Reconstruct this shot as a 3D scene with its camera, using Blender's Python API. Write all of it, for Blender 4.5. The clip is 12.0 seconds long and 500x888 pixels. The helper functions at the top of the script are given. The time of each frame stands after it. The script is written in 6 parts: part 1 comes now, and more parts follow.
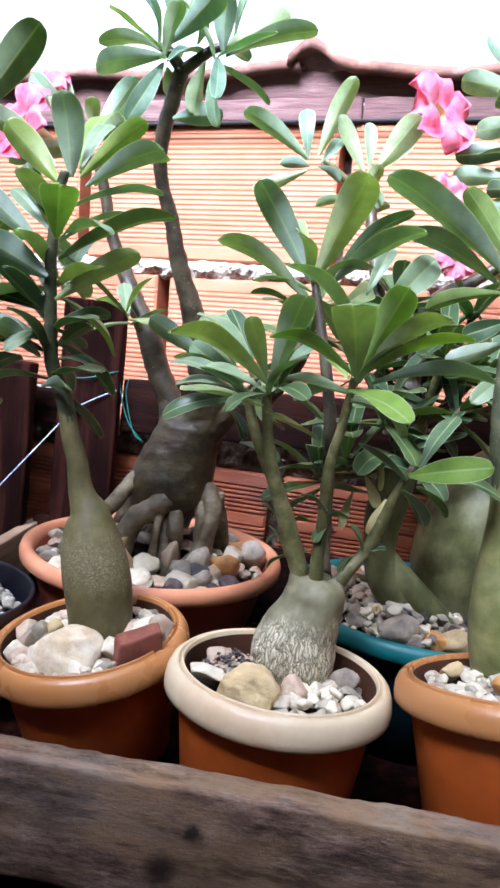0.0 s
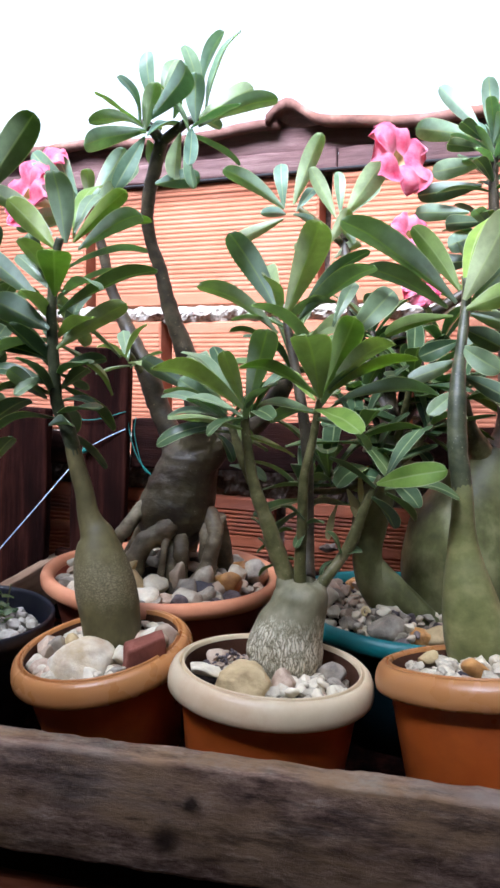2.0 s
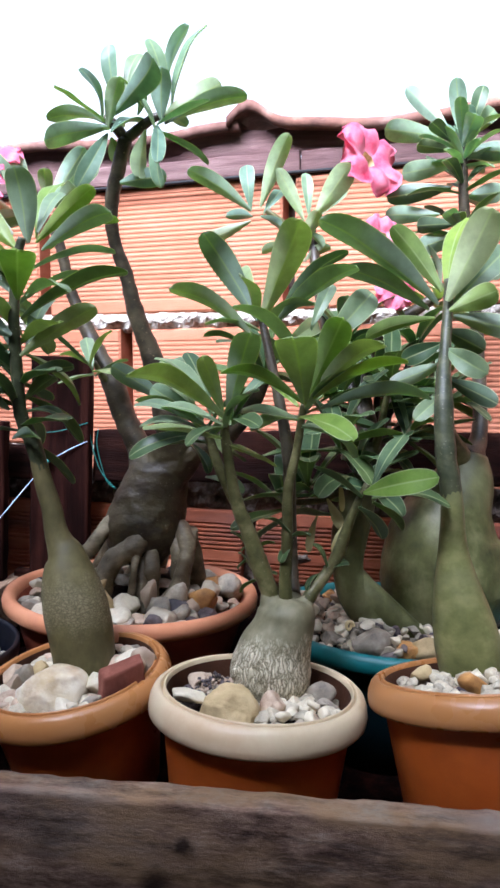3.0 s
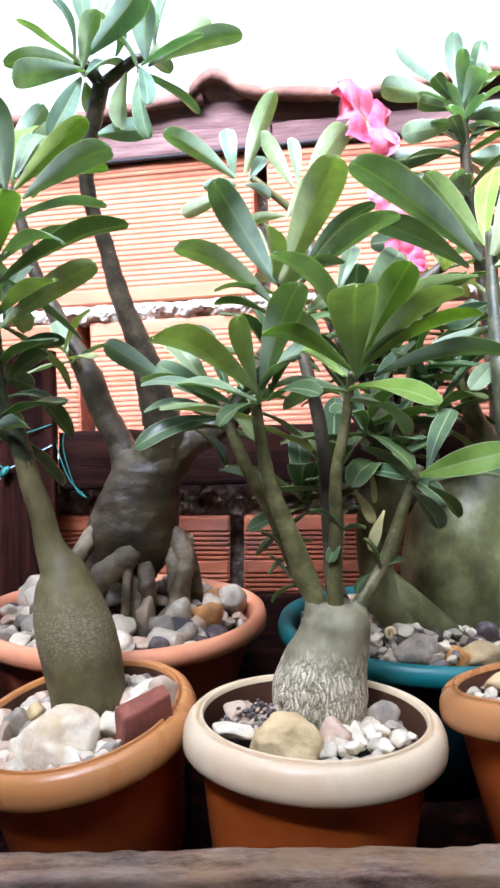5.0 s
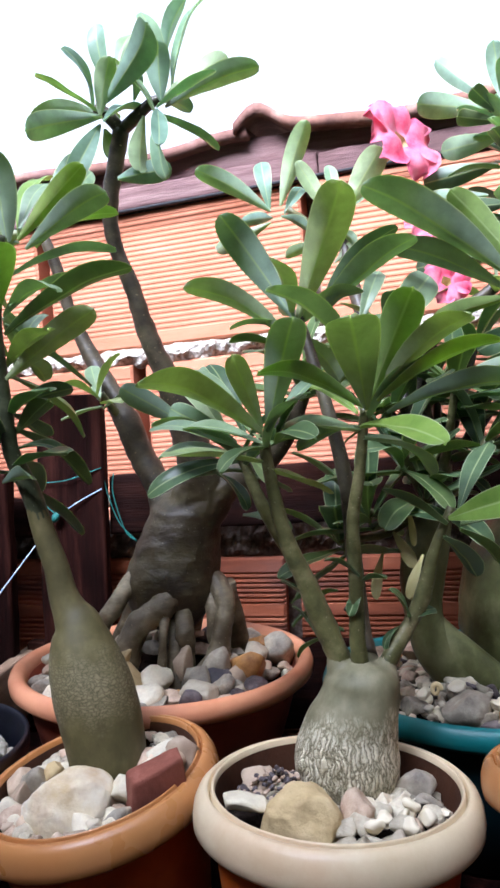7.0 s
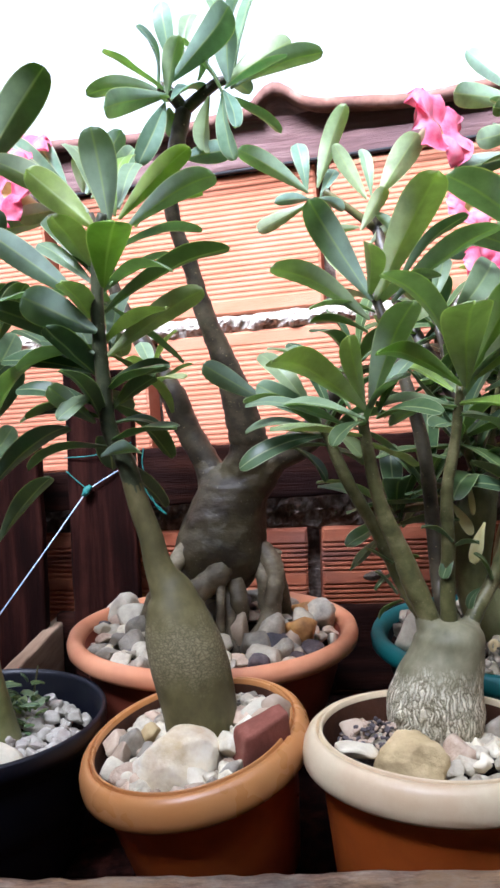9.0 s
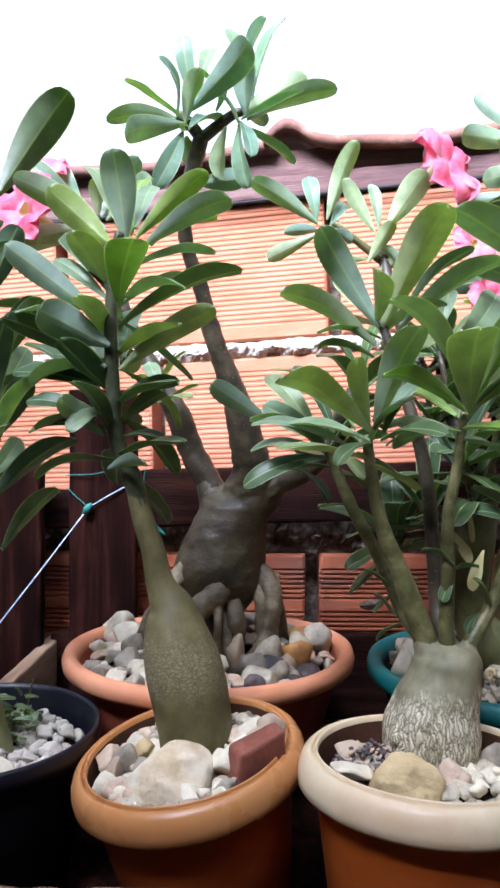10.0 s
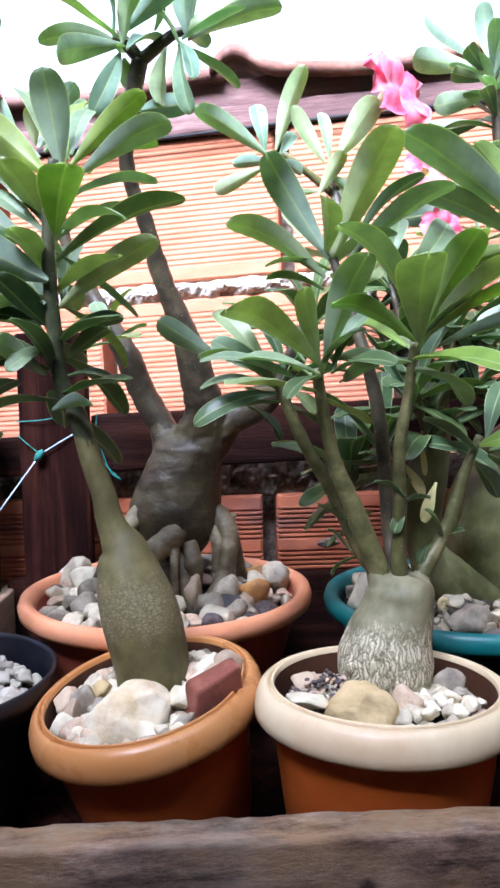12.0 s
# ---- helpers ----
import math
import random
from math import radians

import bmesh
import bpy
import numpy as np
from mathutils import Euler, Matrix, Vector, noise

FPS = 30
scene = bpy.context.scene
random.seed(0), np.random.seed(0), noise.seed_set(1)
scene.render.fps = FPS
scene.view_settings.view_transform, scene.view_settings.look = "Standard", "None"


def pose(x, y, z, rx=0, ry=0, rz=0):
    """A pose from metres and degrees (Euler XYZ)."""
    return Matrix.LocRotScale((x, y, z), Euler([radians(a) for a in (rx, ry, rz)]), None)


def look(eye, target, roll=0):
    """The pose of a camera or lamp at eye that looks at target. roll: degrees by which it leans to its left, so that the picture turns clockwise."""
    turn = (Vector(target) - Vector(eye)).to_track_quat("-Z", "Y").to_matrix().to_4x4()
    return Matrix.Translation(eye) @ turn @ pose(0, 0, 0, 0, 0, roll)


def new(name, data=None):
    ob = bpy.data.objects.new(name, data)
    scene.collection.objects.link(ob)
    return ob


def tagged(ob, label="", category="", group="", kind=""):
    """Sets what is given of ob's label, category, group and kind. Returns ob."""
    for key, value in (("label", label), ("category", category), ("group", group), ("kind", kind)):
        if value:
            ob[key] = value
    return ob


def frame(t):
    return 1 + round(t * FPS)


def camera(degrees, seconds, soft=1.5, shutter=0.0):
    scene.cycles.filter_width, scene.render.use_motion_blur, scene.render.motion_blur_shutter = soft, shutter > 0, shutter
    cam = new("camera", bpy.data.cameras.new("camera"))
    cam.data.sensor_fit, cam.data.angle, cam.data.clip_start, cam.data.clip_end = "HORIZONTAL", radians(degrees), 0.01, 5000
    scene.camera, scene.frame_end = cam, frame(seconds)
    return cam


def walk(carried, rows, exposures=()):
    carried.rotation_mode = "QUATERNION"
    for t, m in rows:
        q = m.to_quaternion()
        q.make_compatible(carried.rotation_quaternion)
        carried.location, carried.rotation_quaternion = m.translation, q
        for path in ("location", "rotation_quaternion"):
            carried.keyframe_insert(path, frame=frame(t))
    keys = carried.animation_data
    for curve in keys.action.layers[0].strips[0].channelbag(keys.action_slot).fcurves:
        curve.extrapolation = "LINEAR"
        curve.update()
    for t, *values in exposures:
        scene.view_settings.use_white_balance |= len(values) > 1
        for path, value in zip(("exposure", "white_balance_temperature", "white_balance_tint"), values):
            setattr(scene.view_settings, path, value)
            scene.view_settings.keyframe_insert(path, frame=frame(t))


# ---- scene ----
# ---- camera ----
cam = camera(37.6, 12.0, soft=2.7)
PATH = [
    (0, (0.075, -0.067, 1.212), (-0.135, 1.9, 0.919), 6.8),
    (0.5, (0.087, -0.098, 1.225), (-0.201, 1.875, 1.076), 3.7),
    (1, (0.088, -0.103, 1.23), (-0.156, 1.879, 1.123), 3.5),
    (1.5, (0.101, -0.118, 1.211), (-0.154, 1.857, 1.028), 3.6),
    (2, (0.13, -0.142, 1.208), (-0.168, 1.826, 1.015), 3.0),
    (2.5, (0.131, -0.152, 1.211), (-0.173, 1.815, 1.019), 1.3),
    (3, (0.097, -0.109, 1.203), (-0.068, 1.878, 1.043), 2.2),
    (3.5, (0.047, -0.058, 1.192), (0.023, 1.936, 1.041), 2.7),
    (3.7, (0.033, -0.049, 1.193), (0.035, 1.947, 1.07), 2.6),
    (5.3, (-0.002, -0.003, 1.162), (0.027, 1.994, 1.057), -0.6),
    (5.5, (-0.003, -0.003, 1.169), (-0.002, 1.996, 1.099), -0.8),
    (6, (0.068, 0.032, 1.177), (0.016, 2.031, 1.129), -0.8),
    (6.5, (0.063, 0.048, 1.176), (-0.089, 2.04, 1.083), -1.1),
    (7, (0.066, 0.03, 1.173), (-0.157, 2.017, 1.148), -2.1),
    (7.2, (0.061, 0.026, 1.165), (-0.179, 2.012, 1.133), -3.3),
    (8.8, (-0.048, -0.003, 1.173), (-0.101, 1.994, 1.071), -2.9),
    (9, (-0.056, -0.008, 1.178), (-0.108, 1.989, 1.079), -1.9),
    (9.5, (-0.073, -0.016, 1.173), (-0.12, 1.982, 1.101), -0.2),
    (10, (-0.063, -0.017, 1.166), (-0.105, 1.983, 1.157), 0.2),
    (10.5, (-0.06, -0.019, 1.166), (-0.097, 1.98, 1.133), -1.0),
    (11, (-0.047, -0.027, 1.165), (-0.134, 1.971, 1.14), -1.3),
    (11.5, (-0.048, -0.023, 1.165), (0.048, 1.974, 1.095), -3.1),
    (12, (-0.054, -0.006, 1.157), (0.008, 1.987, 1.004), -1.2),
]
walk(cam, [(t, look(eye, target, roll)) for t, eye, target, roll in PATH], [(0, 2.08, 5250, 20), (0.5, 1.85, 5300, 19), (1, 1.66, 5300, 19), (2, 1.66, 5300, 19), (3, 1.66, 5300, 19), (3.7, 1.75, 5300, 19), (5.3, 2.2, 5250, 20), (5.6, 2.08, 5300, 19), (6, 1.76, 5300, 19), (6.5, 1.92, 5300, 19), (7, 1.78, 5300, 19), (9, 1.85, 5300, 19), (11, 1.8, 5300, 19), (11.6, 1.9, 5300, 19), (12, 2.17, 5200, 20)])

# ---- light ----
world = bpy.data.worlds.new("sky")
scene.world = world
world.use_nodes = True
wn = world.node_tree.nodes
wl = world.node_tree.links
sky = wn.new("ShaderNodeTexSky")
sky.sky_type = 'NISHITA'
sky.sun_disc = False
sky.sun_elevation = radians(45)
sky.sun_rotation = radians(204)
sky.dust_density = 5.0
pale = wn.new("ShaderNodeHueSaturation")
pale.inputs["Saturation"].default_value = 0.03
wl.new(sky.outputs[0], pale.inputs["Color"])
wl.new(pale.outputs[0], wn["Background"].inputs["Color"])
wn["Background"].inputs["Strength"].default_value = 0.175
sun = new("sun", bpy.data.lights.new("sun", 'SUN'))
sun.data.energy = 3.4
sun.data.angle = radians(28)
sun.data.color = (1.0, 0.97, 0.93)
sun.matrix_world = look((-0.40, -1.0, 1.035), (0, 0, 0))

# ---- materials ----


def graph(name):
    m = bpy.data.materials.new(name)
    m.use_nodes = True
    return m, m.node_tree.nodes, m.node_tree.links, m.node_tree.nodes["Principled BSDF"]


def noise_node(n, l, src, scale, detail=6.0, rough=0.6, stretch=(1, 1, 1)):
    mp = n.new("ShaderNodeMapping")
    mp.inputs["Scale"].default_value = stretch
    l.new(src, mp.inputs["Vector"])
    t = n.new("ShaderNodeTexNoise")
    t.inputs["Scale"].default_value = scale
    t.inputs["Detail"].default_value = detail
    t.inputs["Roughness"].default_value = rough
    l.new(mp.outputs[0], t.inputs["Vector"])
    return t


def ramp_node(n, l, src, stops):
    r = n.new("ShaderNodeValToRGB")
    el = r.color_ramp.elements
    while len(el) < len(stops):
        el.new(0.5)
    for e, (p, c) in zip(el, stops):
        e.position = p
        e.color = (*c, 1)
    l.new(src, r.inputs[0])
    return r


def mix_node(n, l, a, b, fac, kind='MIX', amount=None):
    x = n.new("ShaderNodeMix")
    x.data_type = 'RGBA'
    x.blend_type = kind
    l.new(a, x.inputs[6])
    if isinstance(b, tuple):
        x.inputs[7].default_value = (*b, 1)
    else:
        l.new(b, x.inputs[7])
    if fac is None:
        x.inputs[0].default_value = amount
    else:
        l.new(fac, x.inputs[0])
    return x


def surface(name, stops, scale, rough=0.7, bump=0.3, fine=None, stretch=(1, 1, 1), stain=None, stain_scale=9.0,
            spread=0.0, metal=0.0, spec=0.4, depth=0.002, second=None, clear=0.0, speck=None):
    """A procedural surface: a ramp over noise, stains at a larger scale, a shift from piece to piece, and fine relief."""
    m, n, l, b = graph(name)
    co = n.new("ShaderNodeTexCoord").outputs["Object"]
    base = noise_node(n, l, co, scale, 7, 0.62, stretch)
    col = ramp_node(n, l, base.outputs[0], stops).outputs[0]
    if second:
        big = noise_node(n, l, co, second[0], 4, 0.55, stretch)
        r = ramp_node(n, l, big.outputs[0], ((second[2], (0, 0, 0)), (second[3], (1, 1, 1))))
        col = mix_node(n, l, col, second[1], r.outputs[0]).outputs[2]
    if speck:
        dots = noise_node(n, l, co, speck[0], 2, 0.5)
        r = ramp_node(n, l, dots.outputs[0], ((speck[2], (0, 0, 0)), (speck[2] + 0.05, (0.8, 0.8, 0.8))))
        col = mix_node(n, l, col, speck[1], r.outputs[0]).outputs[2]
    if stain:
        big = noise_node(n, l, co, stain_scale, 5, 0.6)
        r = ramp_node(n, l, big.outputs[0], ((0.48, (0, 0, 0)), (0.72, (0.75, 0.75, 0.75))))
        col = mix_node(n, l, col, stain, r.outputs[0]).outputs[2]
    if spread:
        info = n.new("ShaderNodeObjectInfo")
        hs = n.new("ShaderNodeHueSaturation")
        mr = n.new("ShaderNodeMapRange")
        mr.inputs["To Min"].default_value = 1 - spread
        mr.inputs["To Max"].default_value = 1 + spread
        l.new(info.outputs["Random"], mr.inputs["Value"])
        l.new(mr.outputs[0], hs.inputs["Value"])
        l.new(col, hs.inputs["Color"])
        col = hs.outputs[0]
    l.new(col, b.inputs["Base Color"])
    b.inputs["Metallic"].default_value = metal
    b.inputs["Specular IOR Level"].default_value = spec
    b.inputs["Coat Weight"].default_value = clear
    rn = noise_node(n, l, co, scale * 1.7, 3)
    rr = n.new("ShaderNodeMapRange")
    rr.inputs["To Min"].default_value = max(0.05, rough - 0.15)
    rr.inputs["To Max"].default_value = min(1, rough + 0.15)
    l.new(rn.outputs[0], rr.inputs["Value"])
    l.new(rr.outputs[0], b.inputs["Roughness"])
    if bump:
        f = noise_node(n, l, co, fine or scale * 4, 6, 0.65, stretch)
        bp = n.new("ShaderNodeBump")
        bp.inputs["Strength"].default_value = bump
        bp.inputs["Distance"].default_value = depth
        l.new(f.outputs[0], bp.inputs["Height"])
        l.new(bp.outputs[0], b.inputs["Normal"])
    return m


clay = surface("clay_block", ((0.25, (0.4214, 0.1474, 0.0718)), (0.5, (0.5418, 0.2155, 0.1187)), (0.75, (0.6106, 0.2872, 0.1763))), 14, 0.85, 0.35, 220,
               (0.35, 1, 1.6), (0.4472, 0.1663, 0.0834), 5.0, 0.08, spec=0.2)
# Deeper red blocks with stains, darkened further: their shade is put into the colour.
shaded_red_clay = surface("shaded_red_clay_block", ((0.28, (0.1672, 0.0458, 0.0211)), (0.5, (0.3080, 0.0924, 0.0422)), (0.74, (0.4136, 0.1584, 0.0836))), 16, 0.85, 0.5, 200, (0.35, 1, 1.6), (0.1232, 0.0528, 0.0370), 7.0, 0.12, spec=0.15,
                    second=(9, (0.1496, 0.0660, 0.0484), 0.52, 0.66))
mortar = surface("mortar", ((0.32, (0.2132, 0.1640, 0.1230)), (0.45, (0.4592, 0.4100, 0.3362)), (0.62, (0.6560, 0.6150, 0.5412))), 110, 0.95, 0.9, 160, depth=0.006, spec=0.1)
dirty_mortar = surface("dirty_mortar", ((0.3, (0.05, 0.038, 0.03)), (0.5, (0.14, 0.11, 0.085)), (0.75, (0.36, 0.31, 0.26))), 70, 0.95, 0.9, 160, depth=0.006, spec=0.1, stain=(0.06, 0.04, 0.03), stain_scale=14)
tile_clay = surface("roof_tile_clay", ((0.3, (0.0911, 0.0456, 0.0338)), (0.5, (0.2005, 0.0965, 0.0675)), (0.70, (0.4921, 0.2808, 0.1941))), 18, 0.85, 0.5, 120, stain=(0.1350, 0.0910, 0.0875), spread=0.1, spec=0.2)
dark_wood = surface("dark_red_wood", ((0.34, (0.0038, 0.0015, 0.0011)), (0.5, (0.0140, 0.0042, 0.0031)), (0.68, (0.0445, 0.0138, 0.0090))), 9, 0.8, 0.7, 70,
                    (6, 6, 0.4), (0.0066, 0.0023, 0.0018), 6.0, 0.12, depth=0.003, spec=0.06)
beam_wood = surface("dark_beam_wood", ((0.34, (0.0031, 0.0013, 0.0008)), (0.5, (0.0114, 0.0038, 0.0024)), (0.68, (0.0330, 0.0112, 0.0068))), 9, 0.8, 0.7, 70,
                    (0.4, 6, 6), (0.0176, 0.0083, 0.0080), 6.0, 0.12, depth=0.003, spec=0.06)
fascia_wood = surface("fascia_wood", ((0.3, (0.0670, 0.0381, 0.0367)), (0.5, (0.1325, 0.0761, 0.0704)), (0.8, (0.3069, 0.2048, 0.1836))), 10, 0.9, 0.7, 60, (0.4, 4, 4),
                      (0.1395, 0.0848, 0.0842), 8.0, spec=0.15, depth=0.003)
pot_orange = surface("orange_plastic", ((0.3, (0.4596, 0.0923, 0.0136)), (0.7, (0.5806, 0.1385, 0.0204))), 12, 0.32, 0.12, 300, stain=(0.3266, 0.0718, 0.0166), stain_scale=14, spec=0.45, depth=0.0008)
# Soil-stained inside, darkened further to hold the shadow within the pot.
pot_inside = surface("soiled_shaded_inside", ((0.3, (0.0595, 0.0226, 0.0099)), (0.7, (0.0967, 0.0383, 0.0182))), 30, 0.7, 0.3, 200, stain=(0.0298, 0.0174, 0.0116), stain_scale=24, spec=0.3)
rim_orange = surface("faded_orange_rim", ((0.3, (0.4331, 0.1791, 0.0492)), (0.7, (0.5213, 0.2541, 0.0862))), 10, 0.29, 0.12, 300, stain=(0.4011, 0.1750, 0.0656), stain_scale=10, spec=0.45, depth=0.0008)
rim_white = surface("faded_white_rim", ((0.3, (0.6264, 0.5027, 0.2972)), (0.7, (0.8100, 0.6874, 0.4644))), 12, 0.33, 0.15, 300, stain=(0.6048, 0.3899, 0.2043), stain_scale=13, spec=0.4, depth=0.0008)
terracotta = surface("salmon_terracotta", ((0.3, (0.60, 0.235, 0.105)), (0.7, (0.72, 0.34, 0.18))), 13, 0.6, 0.2, 200, stain=(0.52, 0.22, 0.13), stain_scale=9, spec=0.35, depth=0.001)
bowl_red = surface("red_bowl_wall", ((0.3, (0.2880, 0.0560, 0.0280)), (0.7, (0.3680, 0.0960, 0.0480))), 13, 0.55, 0.15, 200, spec=0.35, depth=0.001)
teal = surface("teal_plastic", ((0.3, (0.010, 0.13, 0.135)), (0.7, (0.020, 0.21, 0.21))), 14, 0.42, 0.12, 250, stain=(0.05, 0.16, 0.15), spec=0.45, depth=0.0008)
# Bowl wall near black: the deep shadow below the rim is in its colour.
teal_body_shaded = surface("shaded_teal_plastic", ((0.3, (0.0018, 0.0108, 0.0144)), (0.7, (0.0036, 0.0204, 0.0252))), 14, 0.5, 0.12, 250, spec=0.3, depth=0.0008)
black_plastic = surface("black_plastic", ((0.3, (0.0025, 0.0030, 0.0070)), (0.7, (0.0050, 0.0060, 0.0120))), 14, 0.45, 0.12, 250, stain=(0.0090, 0.0090, 0.0110), spec=0.4, depth=0.0008)
soil = surface("potting_soil", ((0.3, (0.0126, 0.0084, 0.0070)), (0.6, (0.0385, 0.0266, 0.0196)), (0.8, (0.0980, 0.0700, 0.0490))), 90, 0.95, 1.0, 200, depth=0.006, spec=0.1)
quartz = surface("pale_quartz", ((0.25, (0.4330, 0.3636, 0.2474)), (0.45, (0.6700, 0.6057, 0.4431)), (0.65, (0.8450, 0.7978, 0.6135))), 40, 0.5, 0.5, 160, stain=(0.5770, 0.4342, 0.2474), stain_scale=36, spread=0.2, depth=0.002)
grey_stone = surface("grey_stone", ((0.3, (0.1650, 0.1397, 0.1084)), (0.5, (0.3500, 0.3095, 0.2341)), (0.72, (0.5970, 0.5394, 0.3953))), 50, 0.6, 0.6, 180, stain=(0.2880, 0.2095, 0.1372), stain_scale=34, spread=0.28, depth=0.002)
brown_stone = surface("brown_stone", ((0.3, (0.2464, 0.1100, 0.0347)), (0.55, (0.5421, 0.2750, 0.0770)), (0.8, (0.7146, 0.4400, 0.1540))), 45, 0.55, 0.5, 180, spread=0.18, depth=0.002)
sand_rock = surface("sandy_rock", ((0.3, (0.3952, 0.2854, 0.1327)), (0.5, (0.6032, 0.4637, 0.2334)), (0.75, (0.7488, 0.6115, 0.3478))), 26, 0.7, 0.7, 150, stain=(0.4576, 0.3160, 0.1647), stain_scale=22, depth=0.0025, spec=0.3)
milky_rock = surface("milky_quartz", ((0.3, (0.5451, 0.4033, 0.2040)), (0.45, (0.7470, 0.6454, 0.4369)), (0.62, (0.8277, 0.7714, 0.6214))), 24, 0.5, 0.6, 120, second=(17, (0.6056, 0.4134, 0.1942), 0.50, 0.62), stain=(0.5047, 0.3630, 0.2330), stain_scale=40, depth=0.003, spec=0.4)
rosy_stone = surface("rosy_stone", ((0.3, (0.350, 0.247, 0.168)), (0.55, (0.515, 0.402, 0.277)), (0.8, (0.659, 0.556, 0.395))), 45, 0.6, 0.5, 180, spread=0.2, depth=0.002)
dark_stone = surface("dark_stone", ((0.3, (0.04, 0.035, 0.04)), (0.6, (0.10, 0.085, 0.09)), (0.8, (0.2, 0.17, 0.16))), 50, 0.6, 0.6, 180, spread=0.2, depth=0.002)
red_shard = surface("red_brick_shard", ((0.3, (0.16, 0.052, 0.034)), (0.55, (0.25, 0.088, 0.058)), (0.75, (0.36, 0.15, 0.105))), 40, 0.85, 0.5, 200, depth=0.0015, spec=0.2)
bark_green = surface("green_bark", ((0.3, (0.0966, 0.1062, 0.0310)), (0.5, (0.1794, 0.1866, 0.0607)), (0.75, (0.3450, 0.3373, 0.1380))), 30, 0.42, 0.3, 120, (1, 1, 1.2),
                     (0.2346, 0.2368, 0.1104), 20, depth=0.0015, spec=0.45)
# The pale specks paint the trunk's small wet glints into its colour.
bark_grey = surface("grey_bark", ((0.32, (0.0099, 0.0068, 0.0028)), (0.5, (0.0316, 0.0230, 0.0098)), (0.70, (0.0936, 0.0762, 0.0356))), 24, 0.48, 0.5, 80, (0.8, 0.8, 1.3),
                    (0.0461, 0.0294, 0.0120), 16, depth=0.004, spec=0.45, second=(15, (0.0863, 0.0726, 0.0323), 0.51, 0.65), speck=(330, (0.2543, 0.2244, 0.1421), 0.69))
bark_root = surface("root_bark", ((0.32, (0.0510, 0.0378, 0.0199)), (0.5, (0.1394, 0.1100, 0.0615)), (0.70, (0.3572, 0.3008, 0.1827))), 30, 0.52, 0.5, 90, (0.8, 0.8, 1.3),
                    (0.0937, 0.0688, 0.0365), 20, depth=0.004, spec=0.4, speck=(330, (0.4752, 0.4104, 0.2653), 0.71))
bark_pale = surface("pale_green_bark", ((0.3, (0.0414, 0.0444, 0.0153)), (0.5, (0.1085, 0.1153, 0.0391)), (0.72, (0.2562, 0.2562, 0.1105))), 26, 0.42, 0.35, 110,
                    (1, 1, 0.8), (0.1675, 0.1675, 0.0765), 12, depth=0.002, spec=0.4)
stem_green = surface("green_stem", ((0.32, (0.0458, 0.0489, 0.0152)), (0.5, (0.1068, 0.1039, 0.0351)), (0.70, (0.2287, 0.2037, 0.0919))), 60, 0.42, 0.4, 160, (1, 1, 1.2),
                     (0.1521, 0.1481, 0.0511), 30, depth=0.0015, spec=0.4, speck=(340, (0.3240, 0.2800, 0.1710), 0.68))
stem_dark = surface("dark_green_stem", ((0.32, (0.022, 0.028, 0.013)), (0.5, (0.052, 0.060, 0.029)), (0.70, (0.125, 0.128, 0.066))), 55, 0.42, 0.4, 160, (1, 1, 1.2),
                    (0.075, 0.082, 0.038), 30, depth=0.0015, spec=0.4, speck=(340, (0.26, 0.25, 0.16), 0.68))
stem_grey = surface("grey_stem", ((0.32, (0.0188, 0.0150, 0.0087)), (0.5, (0.0407, 0.0320, 0.0185)), (0.70, (0.0938, 0.0734, 0.0435))), 50, 0.45, 0.4, 160, (1, 1, 1.4),
                    (0.1017, 0.0884, 0.0490), 40, depth=0.001, spec=0.4, speck=(340, (0.2932, 0.2380, 0.1224), 0.68))
blue_string = surface("blue_white_string", ((0.4, (0.30, 0.48, 0.72)), (0.6, (0.75, 0.82, 0.88))), 260, 0.7, 0.5, 600, depth=0.0008)
green_string = surface("green_string", ((0.4, (0.0120, 0.1200, 0.1020)), (0.6, (0.0360, 0.2160, 0.1800))), 260, 0.6, 0.5, 600, depth=0.0008)
cable_black = surface("black_cable", ((0.4, (0.006, 0.006, 0.007)), (0.6, (0.012, 0.012, 0.013))), 60, 0.75, 0.1, 200)
ground_mat = surface("bare_ground", ((0.3, (0.0700, 0.0525, 0.0420)), (0.6, (0.1190, 0.0910, 0.0700)), (0.8, (0.1750, 0.1400, 0.1120))), 6, 0.95, 0.6, 60, depth=0.01, stain=(0.1540, 0.1330, 0.1050), stain_scale=1.2)

# Dark grey, so the added unseen walls and slab bounce little light.
blocker_grey = surface("dark_grey_blocker", ((0.3, (0.0765, 0.0698, 0.0630)), (0.6, (0.1080, 0.0990, 0.0900)), (0.8, (0.1350, 0.1260, 0.1148))), 8, 0.9, 0.4, 90, stain=(0.0675, 0.0585, 0.0495), stain_scale=2.0, spec=0.2)

quartz_pebble = surface("quartz_pebble", ((0.3, (0.4530, 0.3832, 0.2637)), (0.5, (0.7000, 0.6361, 0.4684)), (0.7, (0.8650, 0.8174, 0.6389))), 1.8, 0.5, 0.8, 5, stain=(0.5970, 0.4440, 0.2556), stain_scale=1.3, spread=0.22, depth=0.003)
grey_pebble = surface("grey_pebble", ((0.3, (0.1540, 0.1348, 0.1045)), (0.5, (0.3500, 0.3095, 0.2341)), (0.7, (0.5970, 0.5394, 0.3953))), 1.8, 0.55, 0.8, 5, stain=(0.3090, 0.2202, 0.1286), stain_scale=1.5, spread=0.28, depth=0.003)
